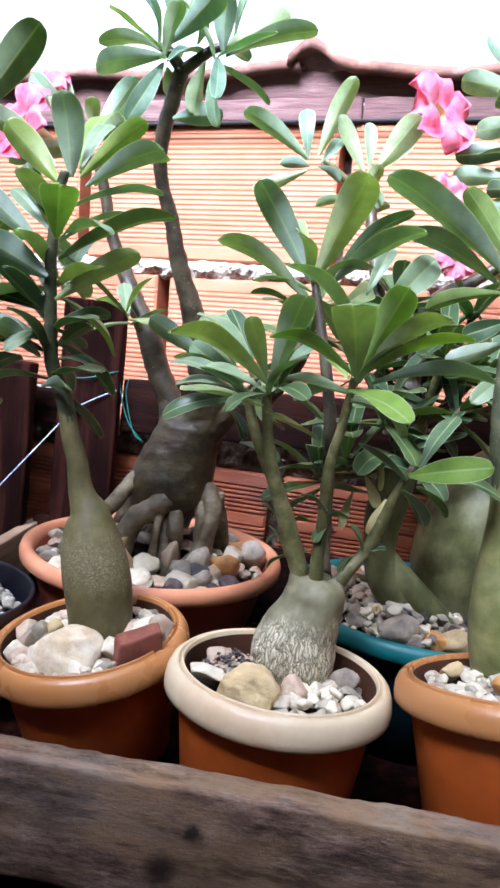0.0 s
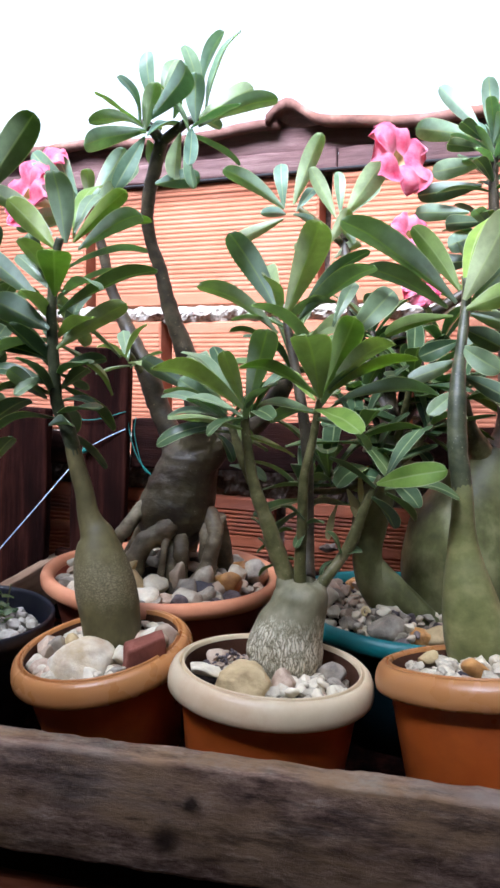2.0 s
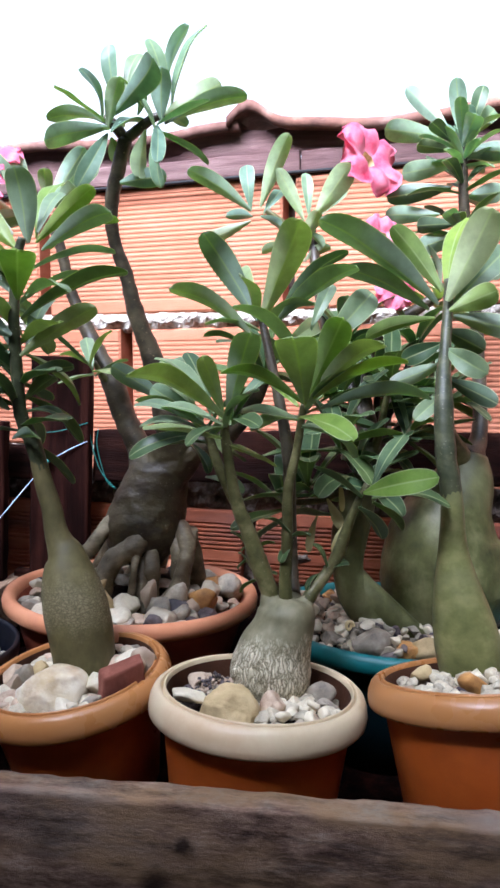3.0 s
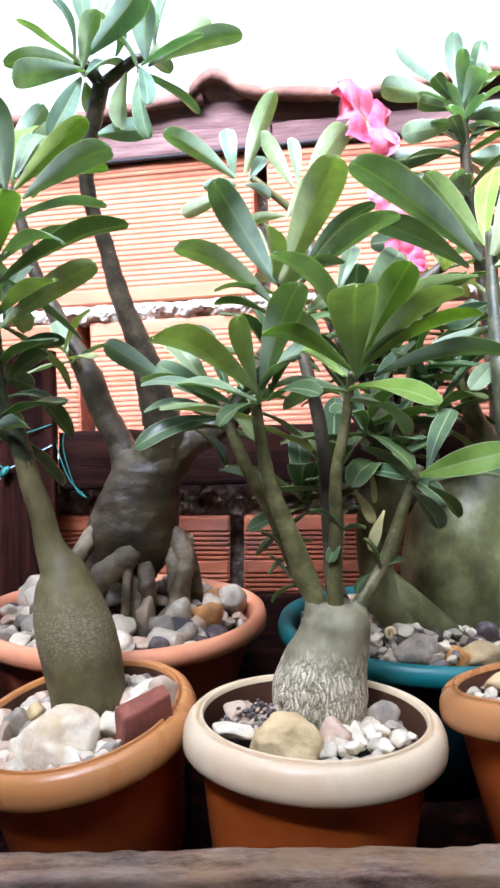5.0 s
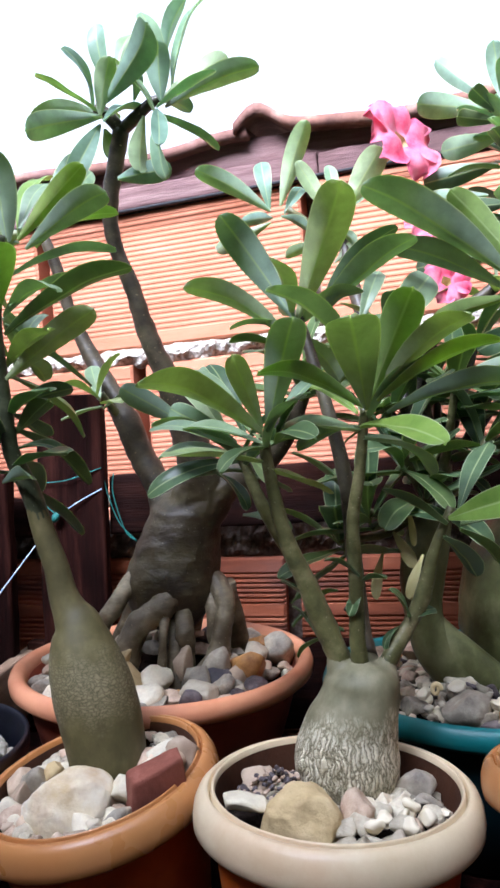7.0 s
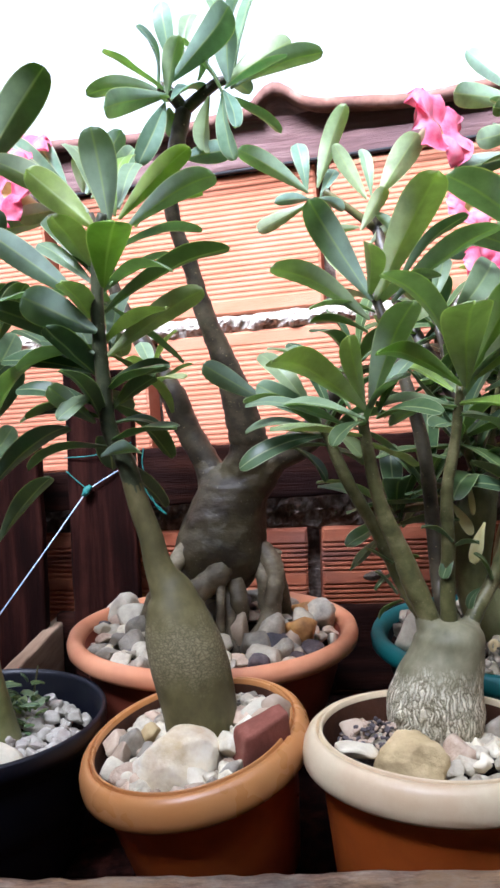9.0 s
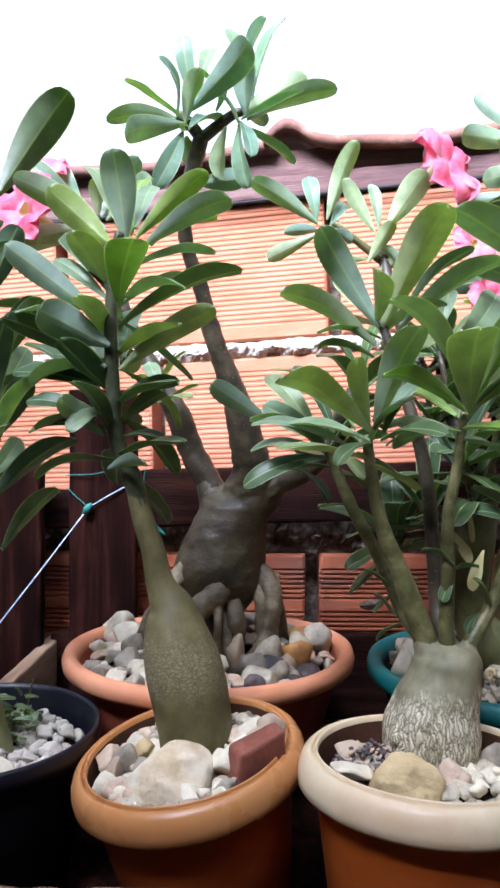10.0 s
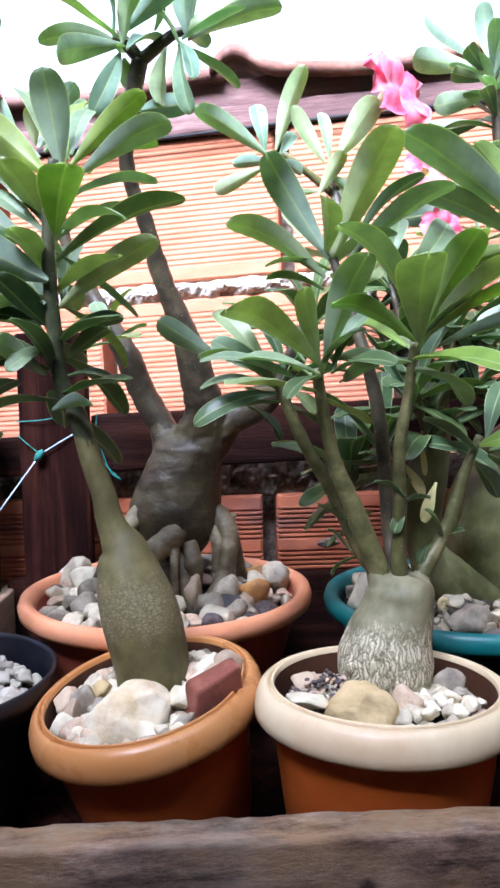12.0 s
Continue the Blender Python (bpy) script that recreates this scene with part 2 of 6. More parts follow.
brown_pebble = surface("brown_pebble", ((0.3, (0.2464, 0.1100, 0.0347)), (0.5, (0.5421, 0.2750, 0.0770)), (0.7, (0.7146, 0.4400, 0.1540))), 1.8, 0.5, 0.8, 5, spread=0.18, depth=0.003)
rosy_pebble = surface("rosy_pebble", ((0.3, (0.3500, 0.2323, 0.1532)), (0.5, (0.5360, 0.4038, 0.2809)), (0.7, (0.6800, 0.5655, 0.4087))), 1.8, 0.55, 0.8, 5, spread=0.22, depth=0.003)
dark_pebble = surface("dark_pebble", ((0.3, (0.04, 0.032, 0.034)), (0.5, (0.10, 0.08, 0.08)), (0.7, (0.22, 0.18, 0.16))), 1.8, 0.55, 0.8, 5, spread=0.2, depth=0.003)
gravel_mat = surface("pale_gravel", ((0.25, (0.1957, 0.1728, 0.1212)), (0.5, (0.4113, 0.3811, 0.3050)), (0.75, (0.6650, 0.6326, 0.5463))), 34, 0.6, 0.5, 160, stain=(0.4113, 0.3456, 0.2937), stain_scale=40, depth=0.002)


def weathered_plank():
    """Old grey-brown plank: long grain, blue-black weather streaks, ochre patches and one knot."""
    m, n, l, b = graph("weathered_plank")
    co = n.new("ShaderNodeTexCoord").outputs["Object"]
    grain = noise_node(n, l, co, 20, 9, 0.80, (0.9, 4, 3.2))
    col = ramp_node(n, l, grain.outputs[0], ((0.34, (0.040, 0.025, 0.019)), (0.46, (0.175, 0.108, 0.076)), (0.56, (0.34, 0.225, 0.155)), (0.68, (0.56, 0.44, 0.33)))).outputs[0]
    ochre = noise_node(n, l, co, 9, 5, 0.6, (0.8, 2, 2))
    r = ramp_node(n, l, ochre.outputs[0], ((0.47, (0, 0, 0)), (0.62, (0.75, 0.75, 0.75))))
    col = mix_node(n, l, col, (0.34, 0.215, 0.110), r.outputs[0]).outputs[2]
    grey = noise_node(n, l, co, 6, 5, 0.6, (0.8, 2, 3))
    r = ramp_node(n, l, grey.outputs[0], ((0.54, (0, 0, 0)), (0.66, (0.7, 0.7, 0.7))))
    col = mix_node(n, l, col, (0.26, 0.205, 0.170), r.outputs[0]).outputs[2]
    dark = noise_node(n, l, co, 12, 8, 0.78, (0.7, 3, 3.6))
    r = ramp_node(n, l, dark.outputs[0], ((0.51, (0, 0, 0)), (0.63, (0.66, 0.66, 0.66))))
    col = mix_node(n, l, col, (0.022, 0.016, 0.017), r.outputs[0]).outputs[2]
    sep = n.new("ShaderNodeSeparateXYZ")
    l.new(co, sep.inputs[0])
    chip = noise_node(n, l, co, 30, 6, 0.7)
    lift = n.new("ShaderNodeMath")
    lift.operation = 'MULTIPLY_ADD'
    lift.inputs[1].default_value = 0.030
    l.new(chip.outputs[0], lift.inputs[0])
    l.new(sep.outputs["Z"], lift.inputs[2])
    r = ramp_node(n, l, lift.outputs[0], ((0.9195, (0, 0, 0)), (0.9265, (0.75, 0.75, 0.75))))
    col = mix_node(n, l, col, (0.36, 0.32, 0.25), r.outputs[0]).outputs[2]
    for at, size in (((0.020, -0.315, 0.872), 0.006), ((0.0, -0.315, 0.842), 0.010), ((0.30, -0.315, 0.873), 0.010), ((-0.42, -0.315, 0.863), 0.010)):
        d = n.new("ShaderNodeVectorMath")
        d.operation = 'DISTANCE'
        wob = noise_node(n, l, co, 55, 4)
        ad = n.new("ShaderNodeVectorMath")
        ad.operation = 'MULTIPLY_ADD'
        ad.inputs[1].default_value = (0.016, 0.016, 0.016)
        l.new(wob.outputs["Color"], ad.inputs[0])
        l.new(co, ad.inputs[2])
        l.new(ad.outputs[0], d.inputs[0])
        d.inputs[1].default_value = (at[0] + 0.008, at[1] + 0.008, at[2] + 0.008)
        r = ramp_node(n, l, d.outputs["Value"], ((size * 0.6, (0.9, 0.9, 0.9)), (size * 1.5, (0, 0, 0))))
        col = mix_node(n, l, col, (0.022, 0.015, 0.012), r.outputs[0]).outputs[2]
    l.new(col, b.inputs["Base Color"])
    b.inputs["Roughness"].default_value = 0.85
    b.inputs["Specular IOR Level"].default_value = 0.08
    bp = n.new("ShaderNodeBump")
    bp.inputs["Strength"].default_value = 0.9
    bp.inputs["Distance"].default_value = 0.003
    l.new(grain.outputs[0], bp.inputs["Height"])
    l.new(bp.outputs[0], b.inputs["Normal"])
    return m


old_wood = weathered_plank()
pale_wood = surface("pale_brown_wood", ((0.3, (0.16, 0.095, 0.055)), (0.55, (0.30, 0.20, 0.125)), (0.8, (0.42, 0.31, 0.21))), 14, 0.8, 0.6, 70, (4, 0.4, 4), spec=0.2)


def wrinkled_bark(name, tones, crusts, scale, low, high, gloss=0.45, stretch=0.13, relief=0.75):
    """Bark of a swollen base: smooth grey-green, with a pale crust split by upright fissures between two heights."""
    m, n, l, b = graph(name)
    co = n.new("ShaderNodeTexCoord").outputs["Object"]
    smooth = noise_node(n, l, co, 40, 6, 0.6, (1, 1, 0.7))
    green = ramp_node(n, l, smooth.outputs[0], tuple(zip((0.3, 0.52, 0.75), tones))).outputs[0]
    big = noise_node(n, l, co, 13, 4)
    patch = ramp_node(n, l, big.outputs[0], ((0.46, (0, 0, 0)), (0.62, (0.7, 0.7, 0.7))))
    green = mix_node(n, l, green, tones[0], patch.outputs[0]).outputs[2]
    crack = n.new("ShaderNodeTexVoronoi")
    crack.feature = 'DISTANCE_TO_EDGE'
    mp = n.new("ShaderNodeMapping")
    mp.inputs["Scale"].default_value = (1, 1, stretch)
    wob = noise_node(n, l, co, 75, 5, 0.6)
    ad = n.new("ShaderNodeVectorMath")
    ad.operation = 'MULTIPLY_ADD'
    ad.inputs[1].default_value = (0.013, 0.013, 0.013)
    l.new(wob.outputs["Color"], ad.inputs[0])
    l.new(co, ad.inputs[2])
    l.new(ad.outputs[0], mp.inputs["Vector"])
    l.new(mp.outputs[0], crack.inputs["Vector"])
    crack.inputs["Scale"].default_value = scale
    crust = ramp_node(n, l, crack.outputs["Distance"], tuple(zip((0.015, 0.08, 0.30), crusts))).outputs[0]
    sep = n.new("ShaderNodeSeparateXYZ")
    l.new(co, sep.inputs[0])
    edge = noise_node(n, l, co, 55, 4)
    mad = n.new("ShaderNodeMath")
    mad.operation = 'MULTIPLY_ADD'
    mad.inputs[1].default_value = 0.05
    l.new(edge.outputs[0], mad.inputs[0])
    l.new(sep.outputs["Z"], mad.inputs[2])
    mr = ramp_node(n, l, mad.outputs[0], ((low, (0, 0, 0)), (low + 0.014, (1, 1, 1)), (high - 0.022, (1, 1, 1)), (high, (0, 0, 0))))
    col = mix_node(n, l, green, crust, mr.outputs[0])
    l.new(col.outputs[2], b.inputs["Base Color"])
    b.inputs["Roughness"].default_value = gloss
    ht = n.new("ShaderNodeMath")
    ht.operation = 'MULTIPLY'
    l.new(crack.outputs["Distance"], ht.inputs[0])
    l.new(mr.outputs[0], ht.inputs[1])
    bp = n.new("ShaderNodeBump")
    bp.inputs["Strength"].default_value = relief
    bp.inputs["Distance"].default_value = 0.005
    l.new(ht.outputs[0], bp.inputs["Height"])
    l.new(bp.outputs[0], b.inputs["Normal"])
    return m


bark_crust = wrinkled_bark("fissured_bark", ((0.110, 0.104, 0.050), (0.205, 0.190, 0.105), (0.34, 0.305, 0.19)), ((0.165, 0.142, 0.076), (0.46, 0.41, 0.26), (0.84, 0.78, 0.58)), 330, 0.030, 0.096, 0.60, 0.12)
bark_bottle = wrinkled_bark("bottle_bark", ((0.0626, 0.0550, 0.0179), (0.1210, 0.1030, 0.0357), (0.2160, 0.1800, 0.0748)), ((0.1080, 0.0920, 0.0408), (0.1814, 0.1550, 0.0731), (0.2646, 0.2250, 0.1190)), 230, 0.090, 0.150, 0.58, 1.8, 0.14)


def leaf_material(name, dark, mid, light, back, rough=0.36):
    """A leathery leaf: u across, v along; a pale midrib, side veins, a paler back, some light through it."""
    m, n, l, b = graph(name)
    uv = n.new("ShaderNodeUVMap").outputs[0]
    sep = n.new("ShaderNodeSeparateXYZ")
    l.new(uv, sep.inputs[0])
    co = n.new("ShaderNodeTexCoord").outputs["Object"]
    ns = noise_node(n, l, co, 45, 5)
    col = ramp_node(n, l, ns.outputs[0], ((0.3, dark), (0.52, mid), (0.75, light))).outputs[0]
    d = n.new("ShaderNodeMath")
    d.operation = 'SUBTRACT'
    d.inputs[1].default_value = 0.5
    l.new(sep.outputs["X"], d.inputs[0])
    ab = n.new("ShaderNodeMath")
    ab.operation = 'ABSOLUTE'
    l.new(d.outputs[0], ab.inputs[0])
    under_tone = ramp_node(n, l, ns.outputs[0], ((0.3, tuple(0.75 * k for k in back)), (0.52, back), (0.75, tuple(min(1.0, 1.25 * k) for k in back))))
    under = ramp_node(n, l, sep.outputs["Y"], ((0.995, (0, 0, 0)), (1.0, (1, 1, 1))))
    col = mix_node(n, l, col, under_tone.outputs[0], under.outputs[0], 'MIX').outputs[2]
    info = n.new("ShaderNodeObjectInfo")
    tint = ramp_node(n, l, info.outputs["Random"], ((0.0, (0.78, 0.86, 0.95)), (0.5, (1.0, 1.0, 1.0)), (1.0, (1.30, 1.18, 0.80))))
    col = mix_node(n, l, col, tint.outputs[0], None, 'MULTIPLY', 0.8).outputs[2]
    rib = ramp_node(n, l, ab.outputs[0], ((0.016, (0.62, 0.62, 0.62)), (0.05, (0, 0, 0))))
    col = mix_node(n, l, col, (0.46, 0.54, 0.26), rib.outputs[0]).outputs[2]
    rim = ramp_node(n, l, ab.outputs[0], ((0.462, (0, 0, 0)), (0.488, (0.85, 0.85, 0.85))))
    col = mix_node(n, l, col, (0.56, 0.62, 0.38), rim.outputs[0]).outputs[2]
    l.new(col, b.inputs["Base Color"])
    rr = n.new("ShaderNodeMapRange")
    rr.inputs["To Min"].default_value = rough - 0.08
    rr.inputs["To Max"].default_value = rough + 0.16
    l.new(ns.outputs[0], rr.inputs["Value"])
    l.new(rr.outputs[0], b.inputs["Roughness"])
    b.inputs["Specular IOR Level"].default_value = 0.5
    fine = noise_node(n, l, co, 320, 4)
    bp = n.new("ShaderNodeBump")
    bp.inputs["Strength"].default_value = 0.12
    bp.inputs["Distance"].default_value = 0.0006
    l.new(fine.outputs[0], bp.inputs["Height"])
    l.new(bp.outputs[0], b.inputs["Normal"])
    tr = n.new("ShaderNodeBsdfTranslucent")
    bright = mix_node(n, l, col, (1.45, 1.55, 0.8), None, 'MULTIPLY', 1.0)
    l.new(bright.outputs[2], tr.inputs["Color"])
    mx = n.new("ShaderNodeMixShader")
    mx.inputs[0].default_value = 0.42
    l.new(b.outputs[0], mx.inputs[1])
    l.new(tr.outputs[0], mx.inputs[2])
    l.new(mx.outputs[0], n["Material Output"].inputs["Surface"])
    return m


leaf_mid = leaf_material("leaf_green", (0.1968, 0.2692, 0.1507), (0.2779, 0.3657, 0.2089), (0.3581, 0.4494, 0.2761), (0.3357, 0.4102, 0.3089))
leaf_young = leaf_material("leaf_young", (0.19, 0.31, 0.05), (0.27, 0.40, 0.07), (0.34, 0.47, 0.10), (0.30, 0.40, 0.13))
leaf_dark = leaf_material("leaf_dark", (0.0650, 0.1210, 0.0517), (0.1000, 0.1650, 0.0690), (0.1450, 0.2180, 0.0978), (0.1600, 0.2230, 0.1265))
# Made paler and bluer: sky glare on the upper crowns is put into the colour.
leaf_grey = leaf_material("leaf_greyish", (0.1648, 0.2596, 0.1713), (0.2365, 0.3528, 0.2401), (0.3161, 0.4390, 0.3167), (0.3441, 0.4531, 0.3427), 0.40)
petal_pink = surface("pink_petal", ((0.3, (0.82, 0.07, 0.17)), (0.48, (0.90, 0.24, 0.36)), (0.64, (0.94, 0.42, 0.52))), 45, 0.5, 0.2, 200, spread=0.08, depth=0.001)
petal_tube = surface("cream_tube", ((0.3, (0.70, 0.55, 0.25)), (0.7, (0.80, 0.68, 0.42))), 40, 0.5, 0.1, 200)
leaf_yellow = surface("leaf_yellowish", ((0.3, (0.55, 0.48, 0.16)), (0.7, (0.70, 0.66, 0.34))), 40, 0.6, 0.2, 200)

# ---- builders ----
HOME = {}


def thing(name, at, label, category, group="", kind=""):
    e = new(name)
    e.empty_display_size = 0.03
    e.location = at
    HOME[e.name] = Vector(at)
    return tagged(e, label, category, group, kind)


def part(name, bm, material, parent=None, label="", smooth=True):
    """Links a bmesh, given in world metres, as one mesh object under its thing or part."""
    o = HOME.get(parent.name, Vector()) if parent else Vector()
    bmesh.ops.translate(bm, verts=bm.verts, vec=-o)
    me = bpy.data.meshes.new(name)
    bm.to_mesh(me)
    bm.free()
    for p in me.polygons:
        p.use_smooth = smooth
    me.materials.append(material)
    ob = new(name, me)
    if parent:
        ob.parent = parent
    HOME[ob.name] = o
    return tagged(ob, label) if label else ob


def solo(name, bm, material, at, label, category, group="", kind="", smooth=True):
    """A thing that is a single mesh, with its origin at its base."""
    bmesh.ops.translate(bm, verts=bm.verts, vec=-Vector(at))
    me = bpy.data.meshes.new(name)
    bm.to_mesh(me)
    bm.free()
    for p in me.polygons:
        p.use_smooth = smooth
    me.materials.append(material)
    ob = new(name, me)
    ob.location = at
    HOME[ob.name] = Vector(at)
    return tagged(ob, label, category, group, kind)


def box(x0, x1, y0, y1, z0, z1, bevel=0.003, wear=0.0, cuts=0, seed=0.0):
    """A bevelled board; wear roughens it along its length."""
    bm = bmesh.new()
    bmesh.ops.create_cube(bm, size=1)
    for v in bm.verts:
        v.co = Vector(((x0 + x1) / 2 + v.co.x * (x1 - x0), (y0 + y1) / 2 + v.co.y * (y1 - y0), (z0 + z1) / 2 + v.co.z * (z1 - z0)))
    if cuts:
        span = max((x1 - x0, 0), (y1 - y0, 1), (z1 - z0, 2))[1]
        long = [e for e in bm.edges if abs((e.verts[0].co - e.verts[1].co)[span]) > 0.5 * (x1 - x0, y1 - y0, z1 - z0)[span]]
        bmesh.ops.subdivide_edges(bm, edges=long, cuts=cuts, use_grid_fill=True)
    if bevel:
        sharp = [e for e in bm.edges if len(e.link_faces) == 2 and e.calc_face_angle(0) > 1]
        bmesh.ops.bevel(bm, geom=sharp, offset=bevel, segments=2, affect='EDGES', profile=0.6)
    if wear:
        for v in bm.verts:
            k = noise.noise_vector(v.co * 22 + Vector((seed, seed * 2, 0))) * wear + noise.noise_vector(v.co * 70 + Vector((seed, 0, 3))) * wear * 0.5 + noise.noise_vector(v.co * 190 + Vector((seed, 0, 3))) * wear * 0.4
            v.co += k
    return bm


def lathe(profile, centre, segments=56, wobble=0.0):
    bm = bmesh.new()
    rings = []
    for r, z in profile:
        if r < 1e-5:
            rings.append([bm.verts.new((centre[0], centre[1], centre[2] + z))])
            continue
        ring = []
        for i in range(segments):
            a = 2 * math.pi * i / segments
            k = 1 + wobble * noise.noise(Vector((math.cos(a) * 1.3, math.sin(a) * 1.3, z * 9)))
            ring.append(bm.verts.new((centre[0] + r * k * math.cos(a), centre[1] + r * k * math.sin(a), centre[2] + z)))
        rings.append(ring)
    for a, b in zip(rings, rings[1:]):
        for i in range(segments):
            j = (i + 1) % segments
            if len(a) == 1 and len(b) == 1:
                continue
            if len(a) == 1:
                bm.faces.new((a[0], b[j], b[i]))
            elif len(b) == 1:
                bm.faces.new((a[i], a[j], b[0]))
            else:
                bm.faces.new((a[i], a[j], b[j], b[i]))
    bmesh.ops.recalc_face_normals(bm, faces=bm.faces)
    return bm


def glide(points, steps):
    """Catmull-Rom through rows of numbers."""
    p = [np.array(q, float) for q in points]
    p = [2 * p[0] - p[1], *p, 2 * p[-1] - p[-2]]
    out = []
    for i in range(1, len(p) - 2):
        for s in range(steps):
            t = s / steps
            a, b, c, d = p[i - 1:i + 3]
            out.append(0.5 * (2 * b + (c - a) * t + (2 * a - 5 * b + 4 * c - d) * t * t + (3 * b - a - 3 * c + d) * t ** 3))
    out.append(p[-2])
    return out


def tube(points, segments=14, steps=5, rough=0.05, grain=30.0, rings=0.0, seed=0.0, cap=True):
    """A limb through rows of x, y, z, radius, with an uneven skin; rings: leaf scars round it."""
    rows = glide(points, steps)
    bm = bmesh.new()
    loops = []
    side = None
    for i, q in enumerate(rows):
        c, r = Vector(q[:3]), max(q[3], 0.0006)
        ahead = Vector(rows[min(i + 1, len(rows) - 1)][:3]) - Vector(rows[max(i - 1, 0)][:3])
        ahead.normalize()
        if side is None:
            side = ahead.orthogonal().normalized()
        side = (side - ahead * side.dot(ahead)).normalized()
        up = ahead.cross(side)
        loop = []
        for k in range(segments):
            a = 2 * math.pi * k / segments
            w = side * math.cos(a) + up * math.sin(a)
            s = Vector((seed, seed, seed))
            f = 1 + rough * (noise.noise((c + w * r) * grain + s) + 0.6 * noise.noise((c + w * r) * grain * 3 + s))
            if rings and i % 3 == 0:
                f += rings
            loop.append(bm.verts.new(c + w * r * f))
        loops.append(loop)
    for a, b in zip(loops, loops[1:]):
        for k in range(segments):
            j = (k + 1) % segments
            bm.faces.new((a[k], a[j], b[j], b[k]))
    if cap:
        for loop, q in ((loops[0], rows[0]), (loops[-1], rows[-1])):
            mid = bm.verts.new(Vector(q[:3]))
            for k in range(segments):
                bm.faces.new((loop[k], loop[(k + 1) % segments], mid))
    bmesh.ops.recalc_face_normals(bm, faces=bm.faces)
    return bm


def leaf_mesh(base, tip, width, roll, bend=0.10, cup=0.40, wave=0.06, seed=0.0, along=13):
    """A thick, obovate leaf with a channelled midrib, from its stalk to its tip."""
    base, tip = Vector(base), Vector(tip)
    width *= 0.94
    d = tip - base
    length = d.length
    d.normalize()
    side = d.cross(Vector((0, 0, 1)))
    if side.length < 0.15:
        side = Vector((1, 0, 0)) - d * d.x
    side.normalize()
    up = side.cross(d)
    c, s = math.cos(radians(roll)), math.sin(radians(roll))
    n = up * c + side * s
    side = side * c - up * s
    bm = bmesh.new()
    uv = bm.loops.layers.uv.new("UVMap")
    cross = (-1.0, -0.5, -0.05, 0.05, 0.5, 1.0)
    thick = 0.0011
    place = {}

    def lay(offset, layer):
        grid = []
        for i in range(along + 1):
            t = 1 - (1 - i / along) ** 1.6
            w = 0.5 * width * (0.13 * (1 - t) + 2.22 * t ** 1.06 * (1 - t) ** 0.40)
            w = max(w, 0.0014 if i < along else 0.0008)
            mid = base + d * (length * t) + n * (bend * length * 4 * t * (1 - t) * (0.55 + 0.45 * t))
            row = []
            for u in cross:
                rise = cup * (1 - t ** 5) * w * abs(u) ** 0.9 + wave * width * noise.noise(Vector((seed + t * 3.1, u * 0.9, seed * 0.7)))
                edge = 1.0 if abs(u) < 1 else 0.0
                p = mid + side * (w * u) + n * (rise + offset * edge)
                v = bm.verts.new(p)
                place[v] = ((u + 1) / 2, t * 0.985 if layer == 0 else 1.0)
                row.append(v)
            grid.append(row)
        return grid

    top, low = lay(thick, 0), lay(-thick, 1)
    k = len(cross)

    def face(vs):
        f = bm.faces.new(vs)
        for lp in f.loops:
            lp[uv].uv = place[lp.vert]

    for i in range(along):
        for j in range(k - 1):
            face((top[i][j], top[i][j + 1], top[i + 1][j + 1], top[i + 1][j]))
            face((low[i][j + 1], low[i][j], low[i + 1][j], low[i + 1][j + 1]))
    return bm


def leaves(rows, plant, material, other=None, every=0, bend=0.10, cup=0.42):
    """The leaves of one rosette: stalk x y z, tip x y z, width, roll."""
    for i, (a, b, c, x, y, z, w, roll) in enumerate(rows):
        rnd = random.uniform(-0.05, 0.07)
        m = other if every and i % every == every - 1 else material
        part("leaf", leaf_mesh((a, b, c), (x, y, z), w, roll, bend + rnd, cup + random.uniform(-0.08, 0.1), 0.07, random.uniform(0, 50)), m, plant)


def whorl(at, axis, count, length, width, plant, material, spread=(35, 85), seed=1):
    """A rosette of leaves round a shoot's tip."""
    rs = random.Random(seed)
    axis = Vector(axis).normalized()
    u = axis.orthogonal().normalized()
    v = axis.cross(u)
    for i in range(count):
        a = i * 2.4 + rs.uniform(-0.3, 0.3)
        tilt = radians(spread[0] + (spread[1] - spread[0]) * (1 - i / count) + rs.uniform(-8, 8))
        out = u * math.cos(a) + v * math.sin(a)
        d = axis * math.cos(tilt) + out * math.sin(tilt)
        ln = length * rs.uniform(0.75, 1.1)
        b0 = Vector(at) - axis * (0.02 * (1 - i / count))
        part("leaf", leaf_mesh(b0, b0 + d * ln, width * rs.uniform(0.8, 1.15), rs.uniform(-22, 22), rs.uniform(-0.02, 0.16), 0.42, 0.08, rs.uniform(0, 50)), material, plant)

# ---- setting ----
bm = bmesh.new()
bmesh.ops.create_grid(bm, x_segments=40, y_segments=40, size=60)
for v in bm.verts:
    v.co.z = 0.012 * noise.noise(v.co * 0.6)
solo("ground", bm, ground_mat, (0, 0, 0), "bare brown earth ground of the yard", "ground", kind="structure")

# unseen walls and a roof slab, added behind, beside and above to block light
solo("wall_house", box(-3.0, 3.0, -1.75, -1.60, 0.0, 2.93, 0), blocker_grey, (0, -1.68, 0), "unseen plain wall added behind the camera to block light", "wall", kind="structure", smooth=False)
for x, height in ((-1.10, 2.4), (1.10, 3.0)):
    solo("wall_side", box(x - 0.06, x + 0.06, -1.60, 1.02, 0.0, height, 0), blocker_grey, (x, 0, 0), "unseen plain side wall added to block light", "wall", kind="structure", smooth=False)

